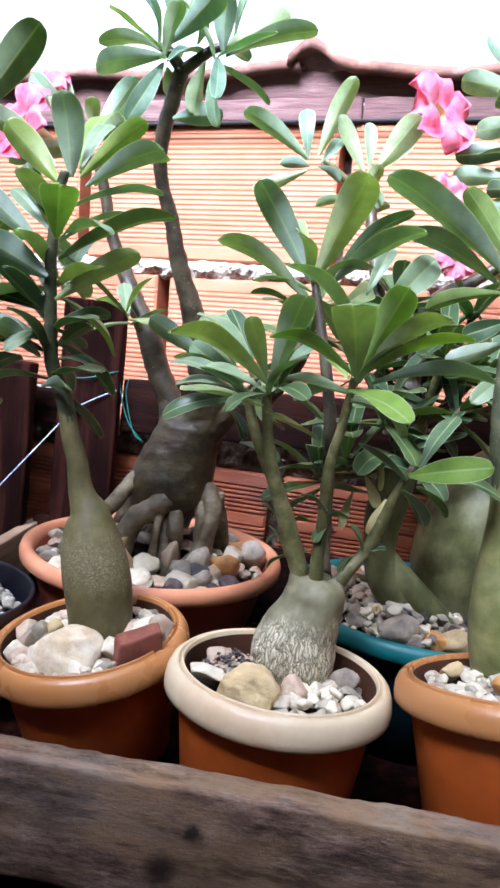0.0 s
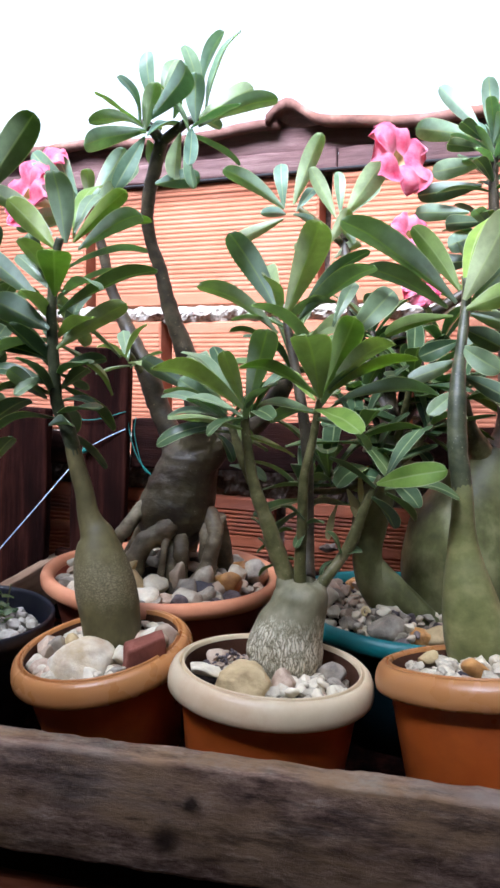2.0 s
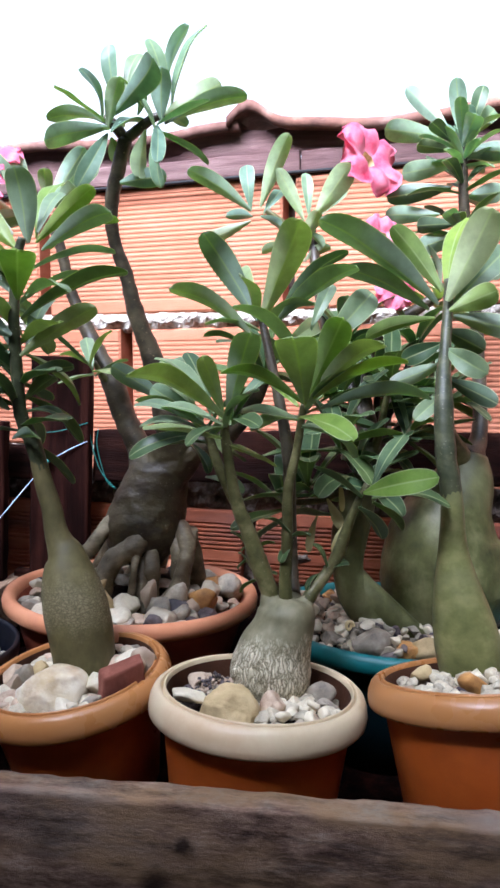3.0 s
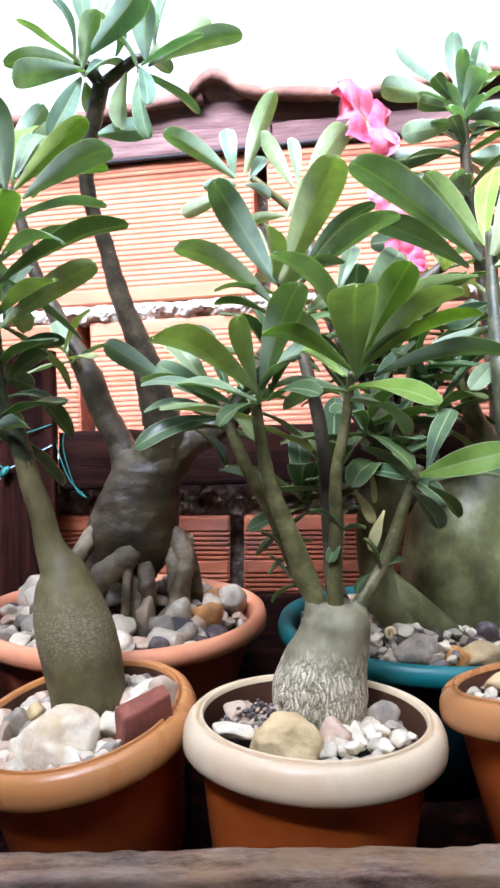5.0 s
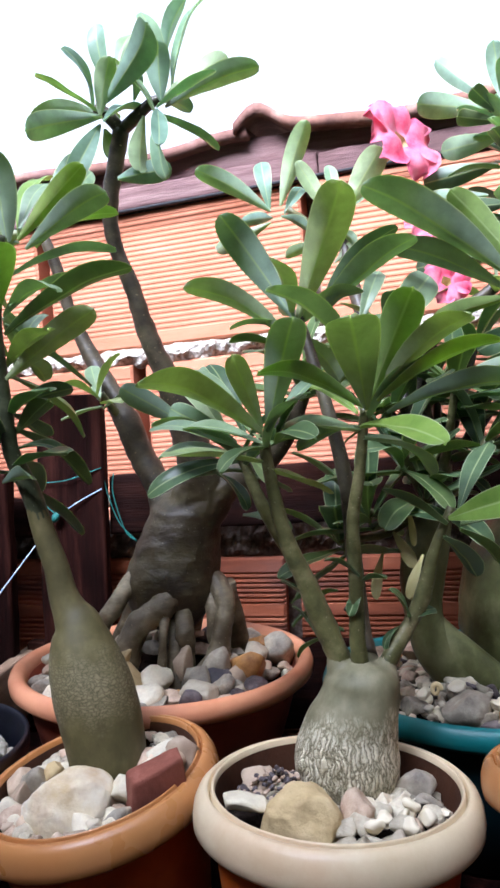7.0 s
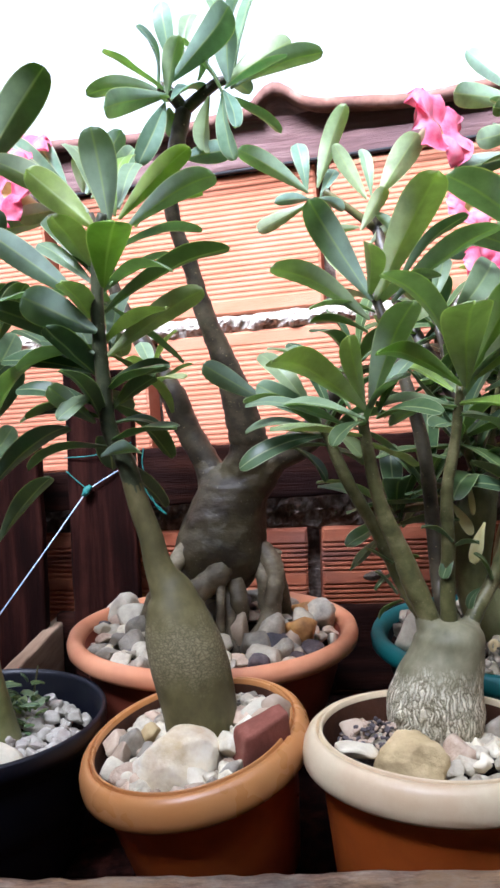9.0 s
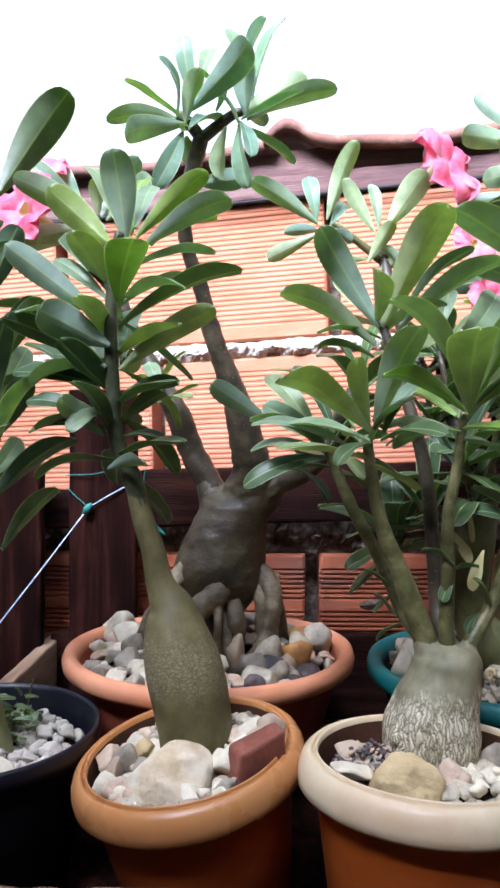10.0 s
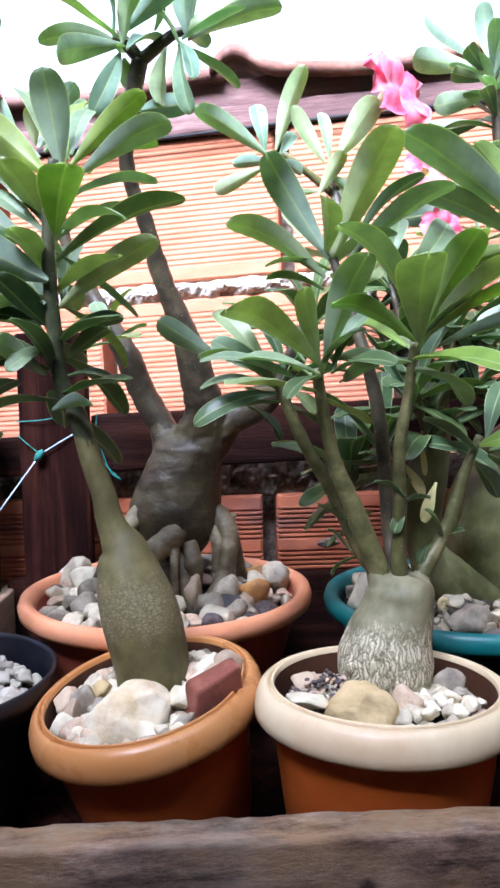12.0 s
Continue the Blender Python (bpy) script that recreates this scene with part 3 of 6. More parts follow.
solo("veranda_roof", box(-3.0, 3.0, -1.60, -0.84, 2.84, 2.93, 0), blocker_grey, (0, -1.25, 2.84), "unseen plain slab added overhead to block light", "roof", kind="structure", smooth=False)

# low wall of dark ribbed clay blocks behind the bench, and the taller wall of paler blocks that runs askew behind it
WALL_Y = 1.04
wall = thing("wall_low", (0, WALL_Y, 0), "low wall of dark red ribbed clay blocks with dirty mortar", "wall", kind="structure")
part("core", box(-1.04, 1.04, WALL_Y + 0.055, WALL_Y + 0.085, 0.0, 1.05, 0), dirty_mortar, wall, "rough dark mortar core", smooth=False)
BACK = pose(0, 1.169, 1.35, 0, -2.2, -10.7) @ Matrix.Translation((0, 0, -1.35))
tall = thing("wall_back", (0, 1.169, 0), "garden wall of ribbed orange clay blocks with rough pale mortar", "wall", kind="structure")
tall.matrix_world = BACK


def on_back(name, bm, material, label="", smooth=True):
    """A part of the askew wall, given along it: x along, y in from its face, z up."""
    bmesh.ops.translate(bm, verts=bm.verts, vec=HOME[tall.name])
    return part(name, bm, material, tall, label, smooth)


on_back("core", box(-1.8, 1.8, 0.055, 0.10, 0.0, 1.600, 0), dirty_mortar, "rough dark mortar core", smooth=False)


def block_mesh(length, height, bands, groove, material):
    """A hollow clay block: its front grooved lengthwise in bands (start, pitch, count) between plain strips, with chamfered ends."""
    me = bpy.data.meshes.new("brick")
    prof = [(0.004, 0.0), (0.0, 0.004)]
    for start, pitch, count in bands:
        for i in range(count):
            z = start + i * pitch
            prof += [(0.0, z + pitch * 0.14), (groove, z + pitch * 0.30), (groove, z + pitch * 0.58), (0.0, z + pitch * 0.76)]
    prof += [(0.0, height - 0.004), (0.004, height), (0.085, height), (0.085, 0.0)]
    verts, faces = [], []
    stations = ((-length / 2, 0.004), (-length / 2 + 0.004, 0.0), (length / 2 - 0.004, 0.0), (length / 2, 0.004))
    for x, inset in stations:
        verts += [(x, max(y, inset) if y < 0.05 else y, z) for y, z in prof]
    k = len(prof)
    for s in range(3):
        for i in range(k):
            j = (i + 1) % k
            faces.append((s * k + i, (s + 1) * k + i, (s + 1) * k + j, s * k + j))
    faces.append(tuple(range(k)))
    faces.append(tuple(reversed(range(3 * k, 4 * k))))
    me.from_pydata(verts, [], faces)
    me.materials.append(material)
    return me


def rough_strip(x0, x1, z0, z1, y, seed, out=0.012):
    """A squeezed-out bed of mortar with a lumpy face."""
    b = bmesh.new()
    nx, nz = int((x1 - x0) / 0.0045), 8
    grid = []
    for i in range(nx + 1):
        row = []
        for j in range(nz + 1):
            x, z = x0 + (x1 - x0) * i / nx, z0 + (z1 - z0) * j / nz
            p = Vector((x * 38, seed, z * 50))
            k = noise.noise(p) + 0.6 * noise.noise(p * 2.6) + 0.9 * abs(noise.noise(p * 5.2))
            belly = math.sin(math.pi * j / nz)
            row.append(b.verts.new((x, y + 0.012 - belly * (out + 0.010 * k), z + 0.006 * noise.noise(p * 1.4 + Vector((5, 0, 0))))))
        grid.append(row)
    for i in range(nx):
        for j in range(nz):
            b.faces.new((grid[i][j], grid[i + 1][j], grid[i + 1][j + 1], grid[i][j + 1]))
    return b


# bench: a raised timber tray that carries the pots
bench = thing("plant_bench", (0, 0.70, 0), "raised tray of rough weathered planks holding flower pots", "bench")
part("front_board", box(-0.95, 0.95, 0.385, 0.412, 0.813, 0.9045, 0.003, 0.0020, 300, 1.0), old_wood, bench, "grey-brown weathered front plank with a knot")
# Near-black plank wood: the deep shade between the pots is put into it.
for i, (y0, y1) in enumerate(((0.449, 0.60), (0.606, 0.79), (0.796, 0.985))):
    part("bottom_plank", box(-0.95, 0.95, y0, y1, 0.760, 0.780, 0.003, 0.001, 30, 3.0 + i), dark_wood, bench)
# Added strip, dark to stand in for the shaded gap above the pier.
part("ledger", box(-0.95, 0.95, 0.4135, 0.4475, 0.7735, 0.7960, 0.003, 0.001, 30, 5.0), beam_wood, bench, "dark strip standing in for the shadow gap below the front plank")
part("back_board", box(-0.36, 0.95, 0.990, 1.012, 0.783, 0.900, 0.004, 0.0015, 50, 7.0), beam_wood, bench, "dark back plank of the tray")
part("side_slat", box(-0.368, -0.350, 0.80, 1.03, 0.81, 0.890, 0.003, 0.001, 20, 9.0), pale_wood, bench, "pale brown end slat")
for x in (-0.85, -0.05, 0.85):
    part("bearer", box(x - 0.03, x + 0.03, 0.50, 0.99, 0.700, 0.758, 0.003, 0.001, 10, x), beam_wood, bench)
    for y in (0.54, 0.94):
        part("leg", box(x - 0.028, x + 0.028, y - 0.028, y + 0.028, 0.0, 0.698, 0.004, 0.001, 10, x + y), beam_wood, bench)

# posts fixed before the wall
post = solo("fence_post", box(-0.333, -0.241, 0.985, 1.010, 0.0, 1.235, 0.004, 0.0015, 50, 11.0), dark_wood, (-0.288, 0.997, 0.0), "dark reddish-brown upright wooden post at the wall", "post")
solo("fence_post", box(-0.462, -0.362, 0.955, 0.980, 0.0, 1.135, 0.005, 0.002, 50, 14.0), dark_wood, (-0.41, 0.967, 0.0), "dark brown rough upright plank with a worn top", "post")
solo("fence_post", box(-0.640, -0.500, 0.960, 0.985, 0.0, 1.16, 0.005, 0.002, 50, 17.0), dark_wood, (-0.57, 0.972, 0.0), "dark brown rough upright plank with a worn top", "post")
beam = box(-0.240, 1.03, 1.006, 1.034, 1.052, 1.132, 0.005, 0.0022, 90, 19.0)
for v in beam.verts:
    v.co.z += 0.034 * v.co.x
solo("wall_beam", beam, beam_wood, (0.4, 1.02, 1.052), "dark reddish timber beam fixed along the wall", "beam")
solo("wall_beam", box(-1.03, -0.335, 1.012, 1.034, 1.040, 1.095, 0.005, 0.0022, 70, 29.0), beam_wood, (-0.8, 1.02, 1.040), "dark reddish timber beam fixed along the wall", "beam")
# eaves above the wall: a fascia, clay tiles and a cable
EAVE = 1.557
on_back("fascia", box(-1.3, 0.0700, -0.012, 0.006, EAVE, EAVE + 0.036, 0.004, 0.002, 60, 21.0), fascia_wood, "purplish-brown weathered fascia board")
on_back("fascia", box(0.0704, 1.12, -0.0105, 0.006, EAVE, EAVE + 0.035, 0.004, 0.002, 60, 23.0), fascia_wood, "purplish-brown weathered fascia board")
on_back("bedding", box(-1.3, 1.12, -0.002, 0.016, EAVE + 0.034, EAVE + 0.080, 0.004, 0.006, 60, 25.0), fascia_wood, "dark lumpy bedding under the tiles")


def roof_tile(x0, x1, lift, hump, seed, front=-0.034):
    """A wavy clay tile that overhangs the fascia; hump: the rolled edge at its low end."""
    b = bmesh.new()
    nx, ny = int((x1 - x0) / 0.012), 8
    faces = []
    for side in (0, 1):
        grid = []
        for i in range(nx + 1):
            x = x0 + (x1 - x0) * i / nx
            w = hump * math.exp(-((x - x0 - 0.035) / 0.040) ** 2) + 0.006 * math.sin((x - x0) * 17) + 0.004 * noise.noise(Vector((x * 9, seed, 0)))
            row = []
            for j in range(ny + 1):
                y = front + 0.40 * j / ny + (0.006 * noise.noise(Vector((x * 25, seed, 4))) if j == 0 else 0)
                z = EAVE + 0.053 + lift + w * (1 - 0.3 * j / ny) + 0.16 * (y - front) + (0.016 if side else 0)
                row.append(b.verts.new((x, y, z)))
            grid.append(row)
        faces.append(grid)
    low, top = faces
    for i in range(nx):
        for j in range(ny):
            b.faces.new((low[i][j + 1], low[i + 1][j + 1], low[i + 1][j], low[i][j]))
            b.faces.new((top[i][j], top[i + 1][j], top[i + 1][j + 1], top[i][j + 1]))
        b.faces.new((low[i][0], low[i + 1][0], top[i + 1][0], top[i][0]))
    for j in range(ny):
        b.faces.new((low[0][j + 1], low[0][j], top[0][j], top[0][j + 1]))
        b.faces.new((low[nx][j], low[nx][j + 1], top[nx][j + 1], top[nx][j]))
    return b


for x0, x1, lift, hump, seed, front in ((-0.52, -0.035, 0.014, 0.0, 1.0, -0.024), (-1.15, -0.50, 0.018, 0.020, 2.0, -0.034), (-0.052, 0.50, 0.006, 0.040, 3.0, -0.034), (0.47, 1.12, 0.006, 0.034, 4.0, -0.034)):
    on_back("roof_tile", roof_tile(x0, x1, lift, hump, seed, front), tile_clay, "weathered clay roof tile")
cable = solo("cable", tube([(-1.3, -0.018, EAVE - 0.005, 0.003), (-0.6, -0.018, EAVE - 0.004, 0.003), (-0.2, -0.018, EAVE - 0.004, 0.003), (0.1, -0.018, EAVE - 0.002, 0.003), (0.5, -0.018, EAVE - 0.004, 0.003), (1.1, -0.018, EAVE - 0.003, 0.003)], 8, 6, 0.0),
             cable_black, (0.0, 0.0, 0.0), "thin black cable along the top of the wall", "cable")
cable.matrix_world = BACK

# ---- pots ----


def pot(name, x, y, z, top, r, body, rim, label, kind="rolled"):
    """A flower pot with its wall, rolled rim and soil. r is the rim's outer radius, top its height above the tray."""
    p = thing(name, (x, y, z), label, "flower pot", "flower pots on the bench")
    c = (x, y, z)
    if kind == "rolled":
        wall_out = [(0.0, 0.0), (r * 0.66, 0.0), (r * 0.70, 0.004), (r * 0.86, top - 0.030), (r * 0.865, top - 0.016)]
        inner = [(r * 0.844, top - 0.0045), (r * 0.834, top - 0.016), (r * 0.80, top - 0.05), (r * 0.70, 0.03), (0.0, 0.03)]
        part("wall", lathe(wall_out, c, 64, 0.004), body, p)
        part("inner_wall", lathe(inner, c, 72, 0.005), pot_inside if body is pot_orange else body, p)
        lip = [(r * 0.860, top - 0.0225), (r * 0.93, top - 0.0245), (r * 0.980, top - 0.0250), (r * 0.996, top - 0.0230), (r, top - 0.0175), (r * 0.991, top - 0.0110), (r * 0.965, top - 0.0050),
               (r * 0.930, top - 0.0018), (r * 0.900, top - 0.0008), (r * 0.892, top - 0.0020), (r * 0.888, top - 0.0075), (r * 0.874, top - 0.0075), (r * 0.870, top - 0.0010), (r * 0.864, top + 0.0004), (r * 0.850, top - 0.0006), (r * 0.844, top - 0.0045)]
        part("rim", lathe(lip, c, 72, 0.005), rim, p, "faded rolled rim")
    elif kind == "bowl":
        wall_out = [(0.0, 0.0), (r * 0.58, 0.0), (r * 0.63, 0.005), (r * 0.80, top * 0.5), (r * 0.90, top - 0.022)]
        inner = [(r * 0.88, top - 0.012), (r * 0.82, top - 0.04), (r * 0.60, 0.03), (0.0, 0.03)]
        part("wall", lathe(wall_out, c, 64, 0.004), body, p)
        part("inner_wall", lathe(inner, c, 64, 0.004), pot_inside if body is pot_orange else body, p)
        lip = [(r * 0.89, top - 0.022), (r * 0.96, top - 0.0215), (r * 0.993, top - 0.017), (r, top - 0.009), (r * 0.985, top - 0.002),
               (r * 0.95, top), (r * 0.91, top - 0.003), (r * 0.89, top - 0.012), (r * 0.885, top - 0.024)]
        part("rim", lathe(lip, c, 80, 0.006), rim, p, "thick rounded rim")
    else:
        wall_out = [(0.0, 0.0), (r * 0.74, 0.0), (r * 0.76, 0.004), (r * 0.965, top - 0.016)]
        inner = [(r * 0.955, top - 0.016), (r * 0.90, top - 0.07), (r * 0.76, 0.03), (0.0, 0.03)]
        part("wall", lathe(wall_out, c, 64, 0.004), body, p)
        part("inner_wall", lathe(inner, c, 64, 0.004), pot_inside if body is pot_orange else body, p)
        lip = [(r * 0.962, top - 0.018), (r * 0.99, top - 0.018), (r, top - 0.010), (r, top - 0.002), (r * 0.99, top), (r * 0.965, top), (r * 0.955, top - 0.006), (r * 0.95, top - 0.02)]
        part("rim", lathe(lip, c, 72, 0.004), rim, p, "thin black lip")
    return p


def soil_bed(x, y, z, r, name="potting_soil", lean=None):
    b = bmesh.new()
    rings = [[b.verts.new((x, y, z + 0.006))]]
    for k in range(1, 9):
        q = r * k / 8
        rings.append([b.verts.new((x + q * math.cos(a), y + q * math.sin(a), z + 0.006 * (1 - k / 8) + 0.004 * noise.noise(Vector((x + q * math.cos(a), y + q * math.sin(a), 0)) * 60)))
                      for a in (2 * math.pi * i / 36 for i in range(36))])
    for i in range(36):
        j = (i + 1) % 36
        b.faces.new((rings[0][0], rings[1][i], rings[1][j]))
        for a, c in zip(rings[1:], rings[2:]):
            b.faces.new((a[i], c[i], c[j], a[j]))
    if lean:
        for v in b.verts:
            v.co.z += lean(v.co.x, v.co.y)
    return solo(name, b, soil, (x, y, z), "dark crumbly potting soil inside the pot", "soil", kind="stuff")


TRAY = 0.780


def tilted_pot(x, y, z, slope_x, slope_y, top, r, rim, label):
    """A pot that leans; x, y, z: the middle of its rim."""
    up = Vector((-slope_x, -slope_y, 1)).normalized()
    foot = Vector((x, y, z)) - up * (top - 0.015)
    p = pot("flower_pot", *foot, top, r, pot_orange, rim, label)
    p.matrix_world = Matrix.Translation(foot) @ Vector((0, 0, 1)).rotation_difference(up).to_matrix().to_4x4()
    return p


def lean_cream(x, y):
    """Height of the fill of each leaning pot above its middle."""
    return -0.012 * (x - 0.060) - 0.040 * (y - 0.532)


def lean_orange(x, y):
    return 0.1665 * (x + 0.124) + 0.099 * (y - 0.580)


def lean_e(x, y):
    return 0.120 * (x - 0.2568) - 0.198 * (y - 0.530)


tilted_pot(0.060, 0.532, 0.9195, -0.012, -0.040, 0.151, 0.0981, rim_white, "orange plastic pot with a sun-bleached cream rim")
tilted_pot(-0.124, 0.580, 0.9033, 0.1665, 0.099, 0.126, 0.0957, rim_orange, "orange plastic pot with a faded rolled rim, leaning to one side")
tilted_pot(0.2568, 0.530, 0.945, 0.120, -0.198, 0.163, 0.1005, rim_orange, "orange plastic pot with a faded rim, leaning back")
pot("bowl_pot", -0.1257, 0.816, TRAY, 0.156, 0.1632, bowl_red, terracotta, "wide reddish bowl pot with a salmon rim", "bowl")
pot("bowl_pot", 0.203, 0.7735, TRAY, 0.153, 0.1552, teal_body_shaded, teal, "wide teal plastic bowl pot", "bowl")
pot("nursery_pot", -0.327, 0.631, TRAY, 0.132, 0.116, black_plastic, black_plastic, "large black plastic nursery pot", "plain")
soil_bed(0.058, 0.532, 0.905, 0.082, lean=lean_cream)
soil_bed(-0.124, 0.580, 0.894, 0.080, lean=lean_orange)
soil_bed(0.2568, 0.530, 0.936, 0.082, lean=lean_e)
soil_bed(-0.1257, 0.816, 0.904, 0.144)
soil_bed(0.203, 0.7735, 0.911, 0.136)
soil_bed(-0.327, 0.631, 0.873, 0.103)

# ---- stones ----
rng = random.Random(5)


def stone_bm(size, seed, angular=0.35, level=2):
    """A broken or water-worn stone resting on z = 0."""
    b = bmesh.new()
    bmesh.ops.create_icosphere(b, subdivisions=level, radius=1)
    s = Vector((seed * 3.7, seed * 1.9, seed))
    cuts = []
    r = random.Random(int(seed * 1000))
    for _ in range(int(9 + 8 * angular)):
        n = Vector((r.uniform(-1, 1), r.uniform(-1, 1), r.uniform(-1, 1))).normalized()
        cuts.append((n, r.uniform(0.48, 0.84)))
    for v in b.verts:
        for n, d in cuts:
            over = v.co.dot(n) - d
            if over > 0:
                v.co -= n * over * min(1.0, 0.55 + angular)
        v.co *= 1 + 0.14 * noise.noise(v.co * 1.1 + s) + 0.035 * noise.noise(v.co * 4 + s)
        v.co = Vector((v.co.x * size[0] / 2, v.co.y * size[1] / 2, v.co.z * size[2] / 2))
    low = min(v.co.z for v in b.verts)
    for v in b.verts:
        v.co.z -= low
    for ed in b.edges:
        ed.smooth = ed.calc_face_angle(0) < radians(19)
    return b


def rock(at, size, seed, material, label, turn=(0, 0, 0), angular=0.35, level=3, category="stone"):
    b = stone_bm(size, seed, angular, level)
    ob = solo("stone", b, material, (0, 0, 0), label, category)
    ob.matrix_world = pose(*at, *turn)
    return ob


def boulder(at, size, seed, material, label, turn=(0, 0, 0), square=0.75, rough=0.12):
    """A weathered, rounded block with a few worn facets."""
    b = bmesh.new()
    bmesh.ops.create_icosphere(b, subdivisions=5, radius=1)
    r = random.Random(int(seed * 1000))
    cuts = [(Vector((r.uniform(-1, 1), r.uniform(-1, 1), r.uniform(-0.3, 1))).normalized(), r.uniform(0.74, 0.90)) for _ in range(7)]
    s = Vector((seed, seed * 2.3, 0))
    for v in b.verts:
        d = v.co.copy()
        c = Vector([math.copysign(abs(k) ** square, k) for k in d])
        for n, far in cuts:
            over = c.dot(n) - far
            if over > 0:
                c -= n * over * 0.8
        c *= 1 + rough * noise.noise(d * 1.3 + s) + 0.30 * rough * noise.noise(d * 4 + s) + 0.10 * rough * noise.noise(d * 13 + s)
        v.co = Vector((c.x * size[0] / 2, c.y * size[1] / 2, (c.z + 1) * size[2] / 2))
    ob = solo("stone", b, material, (0, 0, 0), label, "stone")
    ob.matrix_world = pose(*at, *turn)
    return ob


def pebble_meshes(material, count, seed, angular):
    out = []
    for i in range(count):
        b = stone_bm((1, rng.uniform(0.7, 1.0), rng.uniform(0.55, 0.85)), seed + i * 0.37, angular, 3)
        me = bpy.data.meshes.new("pebble")
        b.to_mesh(me)
        b.free()
        for p in me.polygons:
            p.use_smooth = True
        me.materials.append(material)
        out.append(me)
    return out


PALE = pebble_meshes(quartz_pebble, 8, 1.1, 0.7)
GREY = pebble_meshes(grey_pebble, 7, 4.3, 0.8)
BROWN = pebble_meshes(brown_pebble, 4, 8.2, 0.3)
ROSY = pebble_meshes(rosy_pebble, 4, 15.7, 0.6)
DARK = pebble_meshes(dark_pebble, 3, 12.2, 0.4)


def scatter(x, y, z, r0, r1, size, count, mixture, label, group, avoid=(), gap=0.62, mound=0.0, seed=1, middle=None, inside=None, lean=None, joined=""):
    """Loose pebbles lying on a pot's soil, none inside another."""
    rs = random.Random(seed)
    laid = list(avoid)
    heap = []
    cx, cy = middle or (x, y)
    tries = 0
    made = 0
    while made < count and tries < 6000:
        tries += 1
        q, a = math.sqrt(rs.uniform(0, 1)) * r1, rs.uniform(0, 2 * math.pi)
        px, py = x + q * math.cos(a), y + q * math.sin(a)
        if math.hypot(px - cx, py - cy) < r0:
            continue
        s = rs.uniform(*size) * (1.0 if tries < 2500 else 0.7)
        if q + s * 0.40 > r1 or any(math.hypot(px - u, py - v) < (s + w) * 0.5 * gap for u, v, w in laid):
            continue
        if inside and math.hypot(px - inside[0], py - inside[1]) + s * 0.46 > inside[2]:
            continue
        laid.append((px, py, s))
        kinds, weights = zip(*mixture)
        me = rs.choice(rs.choices(kinds, weights)[0])
        h = z + mound * (1 - q / r1) + rs.uniform(-0.1, 0.15) * s + (lean(px, py) if lean else 0.0)
        place = pose(px, py, h, rs.uniform(-25, 25), rs.uniform(-25, 25), rs.uniform(0, 360)) @ Matrix.Diagonal((s, s, s, 1))
        made += 1
        if joined:
            heap.append((me, place))
            continue
        ob = new("pebble", me)
        ob.matrix_world = place
        tagged(ob, label, "pebble", group)
    if joined:
        b = bmesh.new()
        kinds = []
        for me, place in heap:
            v0, f0 = len(b.verts), len(b.faces)
            b.from_mesh(me)
            b.verts.ensure_lookup_table()
            b.faces.ensure_lookup_table()
            if me.materials[0] not in kinds:
                kinds.append(me.materials[0])
            for v in b.verts[v0:]:
                v.co = place @ v.co
            for f in b.faces[f0:]:
                f.material_index = kinds.index(me.materials[0])
        ob = solo(joined, b, kinds[0], (x, y, z), label, "gravel", kind="stuff")
        for k in kinds[1:]:
            ob.data.materials.append(k)


# cream-rimmed pot: sandy rock, one flat bluish pebble, white gravel
boulder((0.038, 0.5085, 0.9000), (0.054, 0.045, 0.042), 8.6, sand_rock, "large sandy beige rounded rock at the plant's foot", (0, 6, -24), 0.70, 0.16)
rock((0.1159, 0.5564, 0.9037), (0.0345, 0.0305, 0.0345), 8.9, grey_stone, "lilac-grey rounded stone behind the white gravel", (0, 0, 20), 0.3)
rock((-0.001, 0.514, 0.921), (0.036, 0.026, 0.016), 5.1, quartz, "flat pale bluish pebble", (8, 10, 25))
rock((0.003, 0.556, 0.908), (0.032, 0.028, 0.030), 5.4, rosy_stone, "pinkish grey angular quartz chunk on the soil", (8, 0, 65), 0.6)
rock((0.0173, 0.5462, 0.9062), (0.0244, 0.0224, 0.0224), 5.3, quartz, "pale angular quartz chunk on the soil", (8, 0, 15), 0.6)
scatter(0.0960, 0.5160, 0.9035, 0.0, 0.061, (0.0185, 0.0320), 40, ((PALE, 11), (ROSY, 2), (GREY, 1)), "small white quartz gravel piece in the cream-rimmed pot", "white gravel", ((0.037, 0.5115, 0.095),), 0.56, 0.012, 11, (0.0722, 0.5676), (0.06, 0.532, 0.0813), lean=lean_cream)
scatter(0.1006, 0.5157, 0.9144, 0.0, 0.0447, (0.0102, 0.0183), 14, ((PALE, 8), (GREY, 2)), "small white quartz gravel piece in the cream-rimmed pot", "white gravel", ((0.037, 0.5115, 0.075),), 0.8, 0.006, 12, (0.0722, 0.5676), (0.06, 0.532, 0.0813), joined="fine_gravel", lean=lean_cream)
scatter(0.0200, 0.5440, 0.9170, 0.0, 0.0325, (0.003, 0.0075), 220, ((DARK, 5), (ROSY, 4)), "dark brown crumbs of bark and grit on the soil", "bark crumbs", ((-0.005, 0.4995, 0.0305),), 0.45, 0.018, 13, (0.0722, 0.5676), (0.06, 0.532, 0.0813), joined="bark_crumbs", lean=lean_cream)
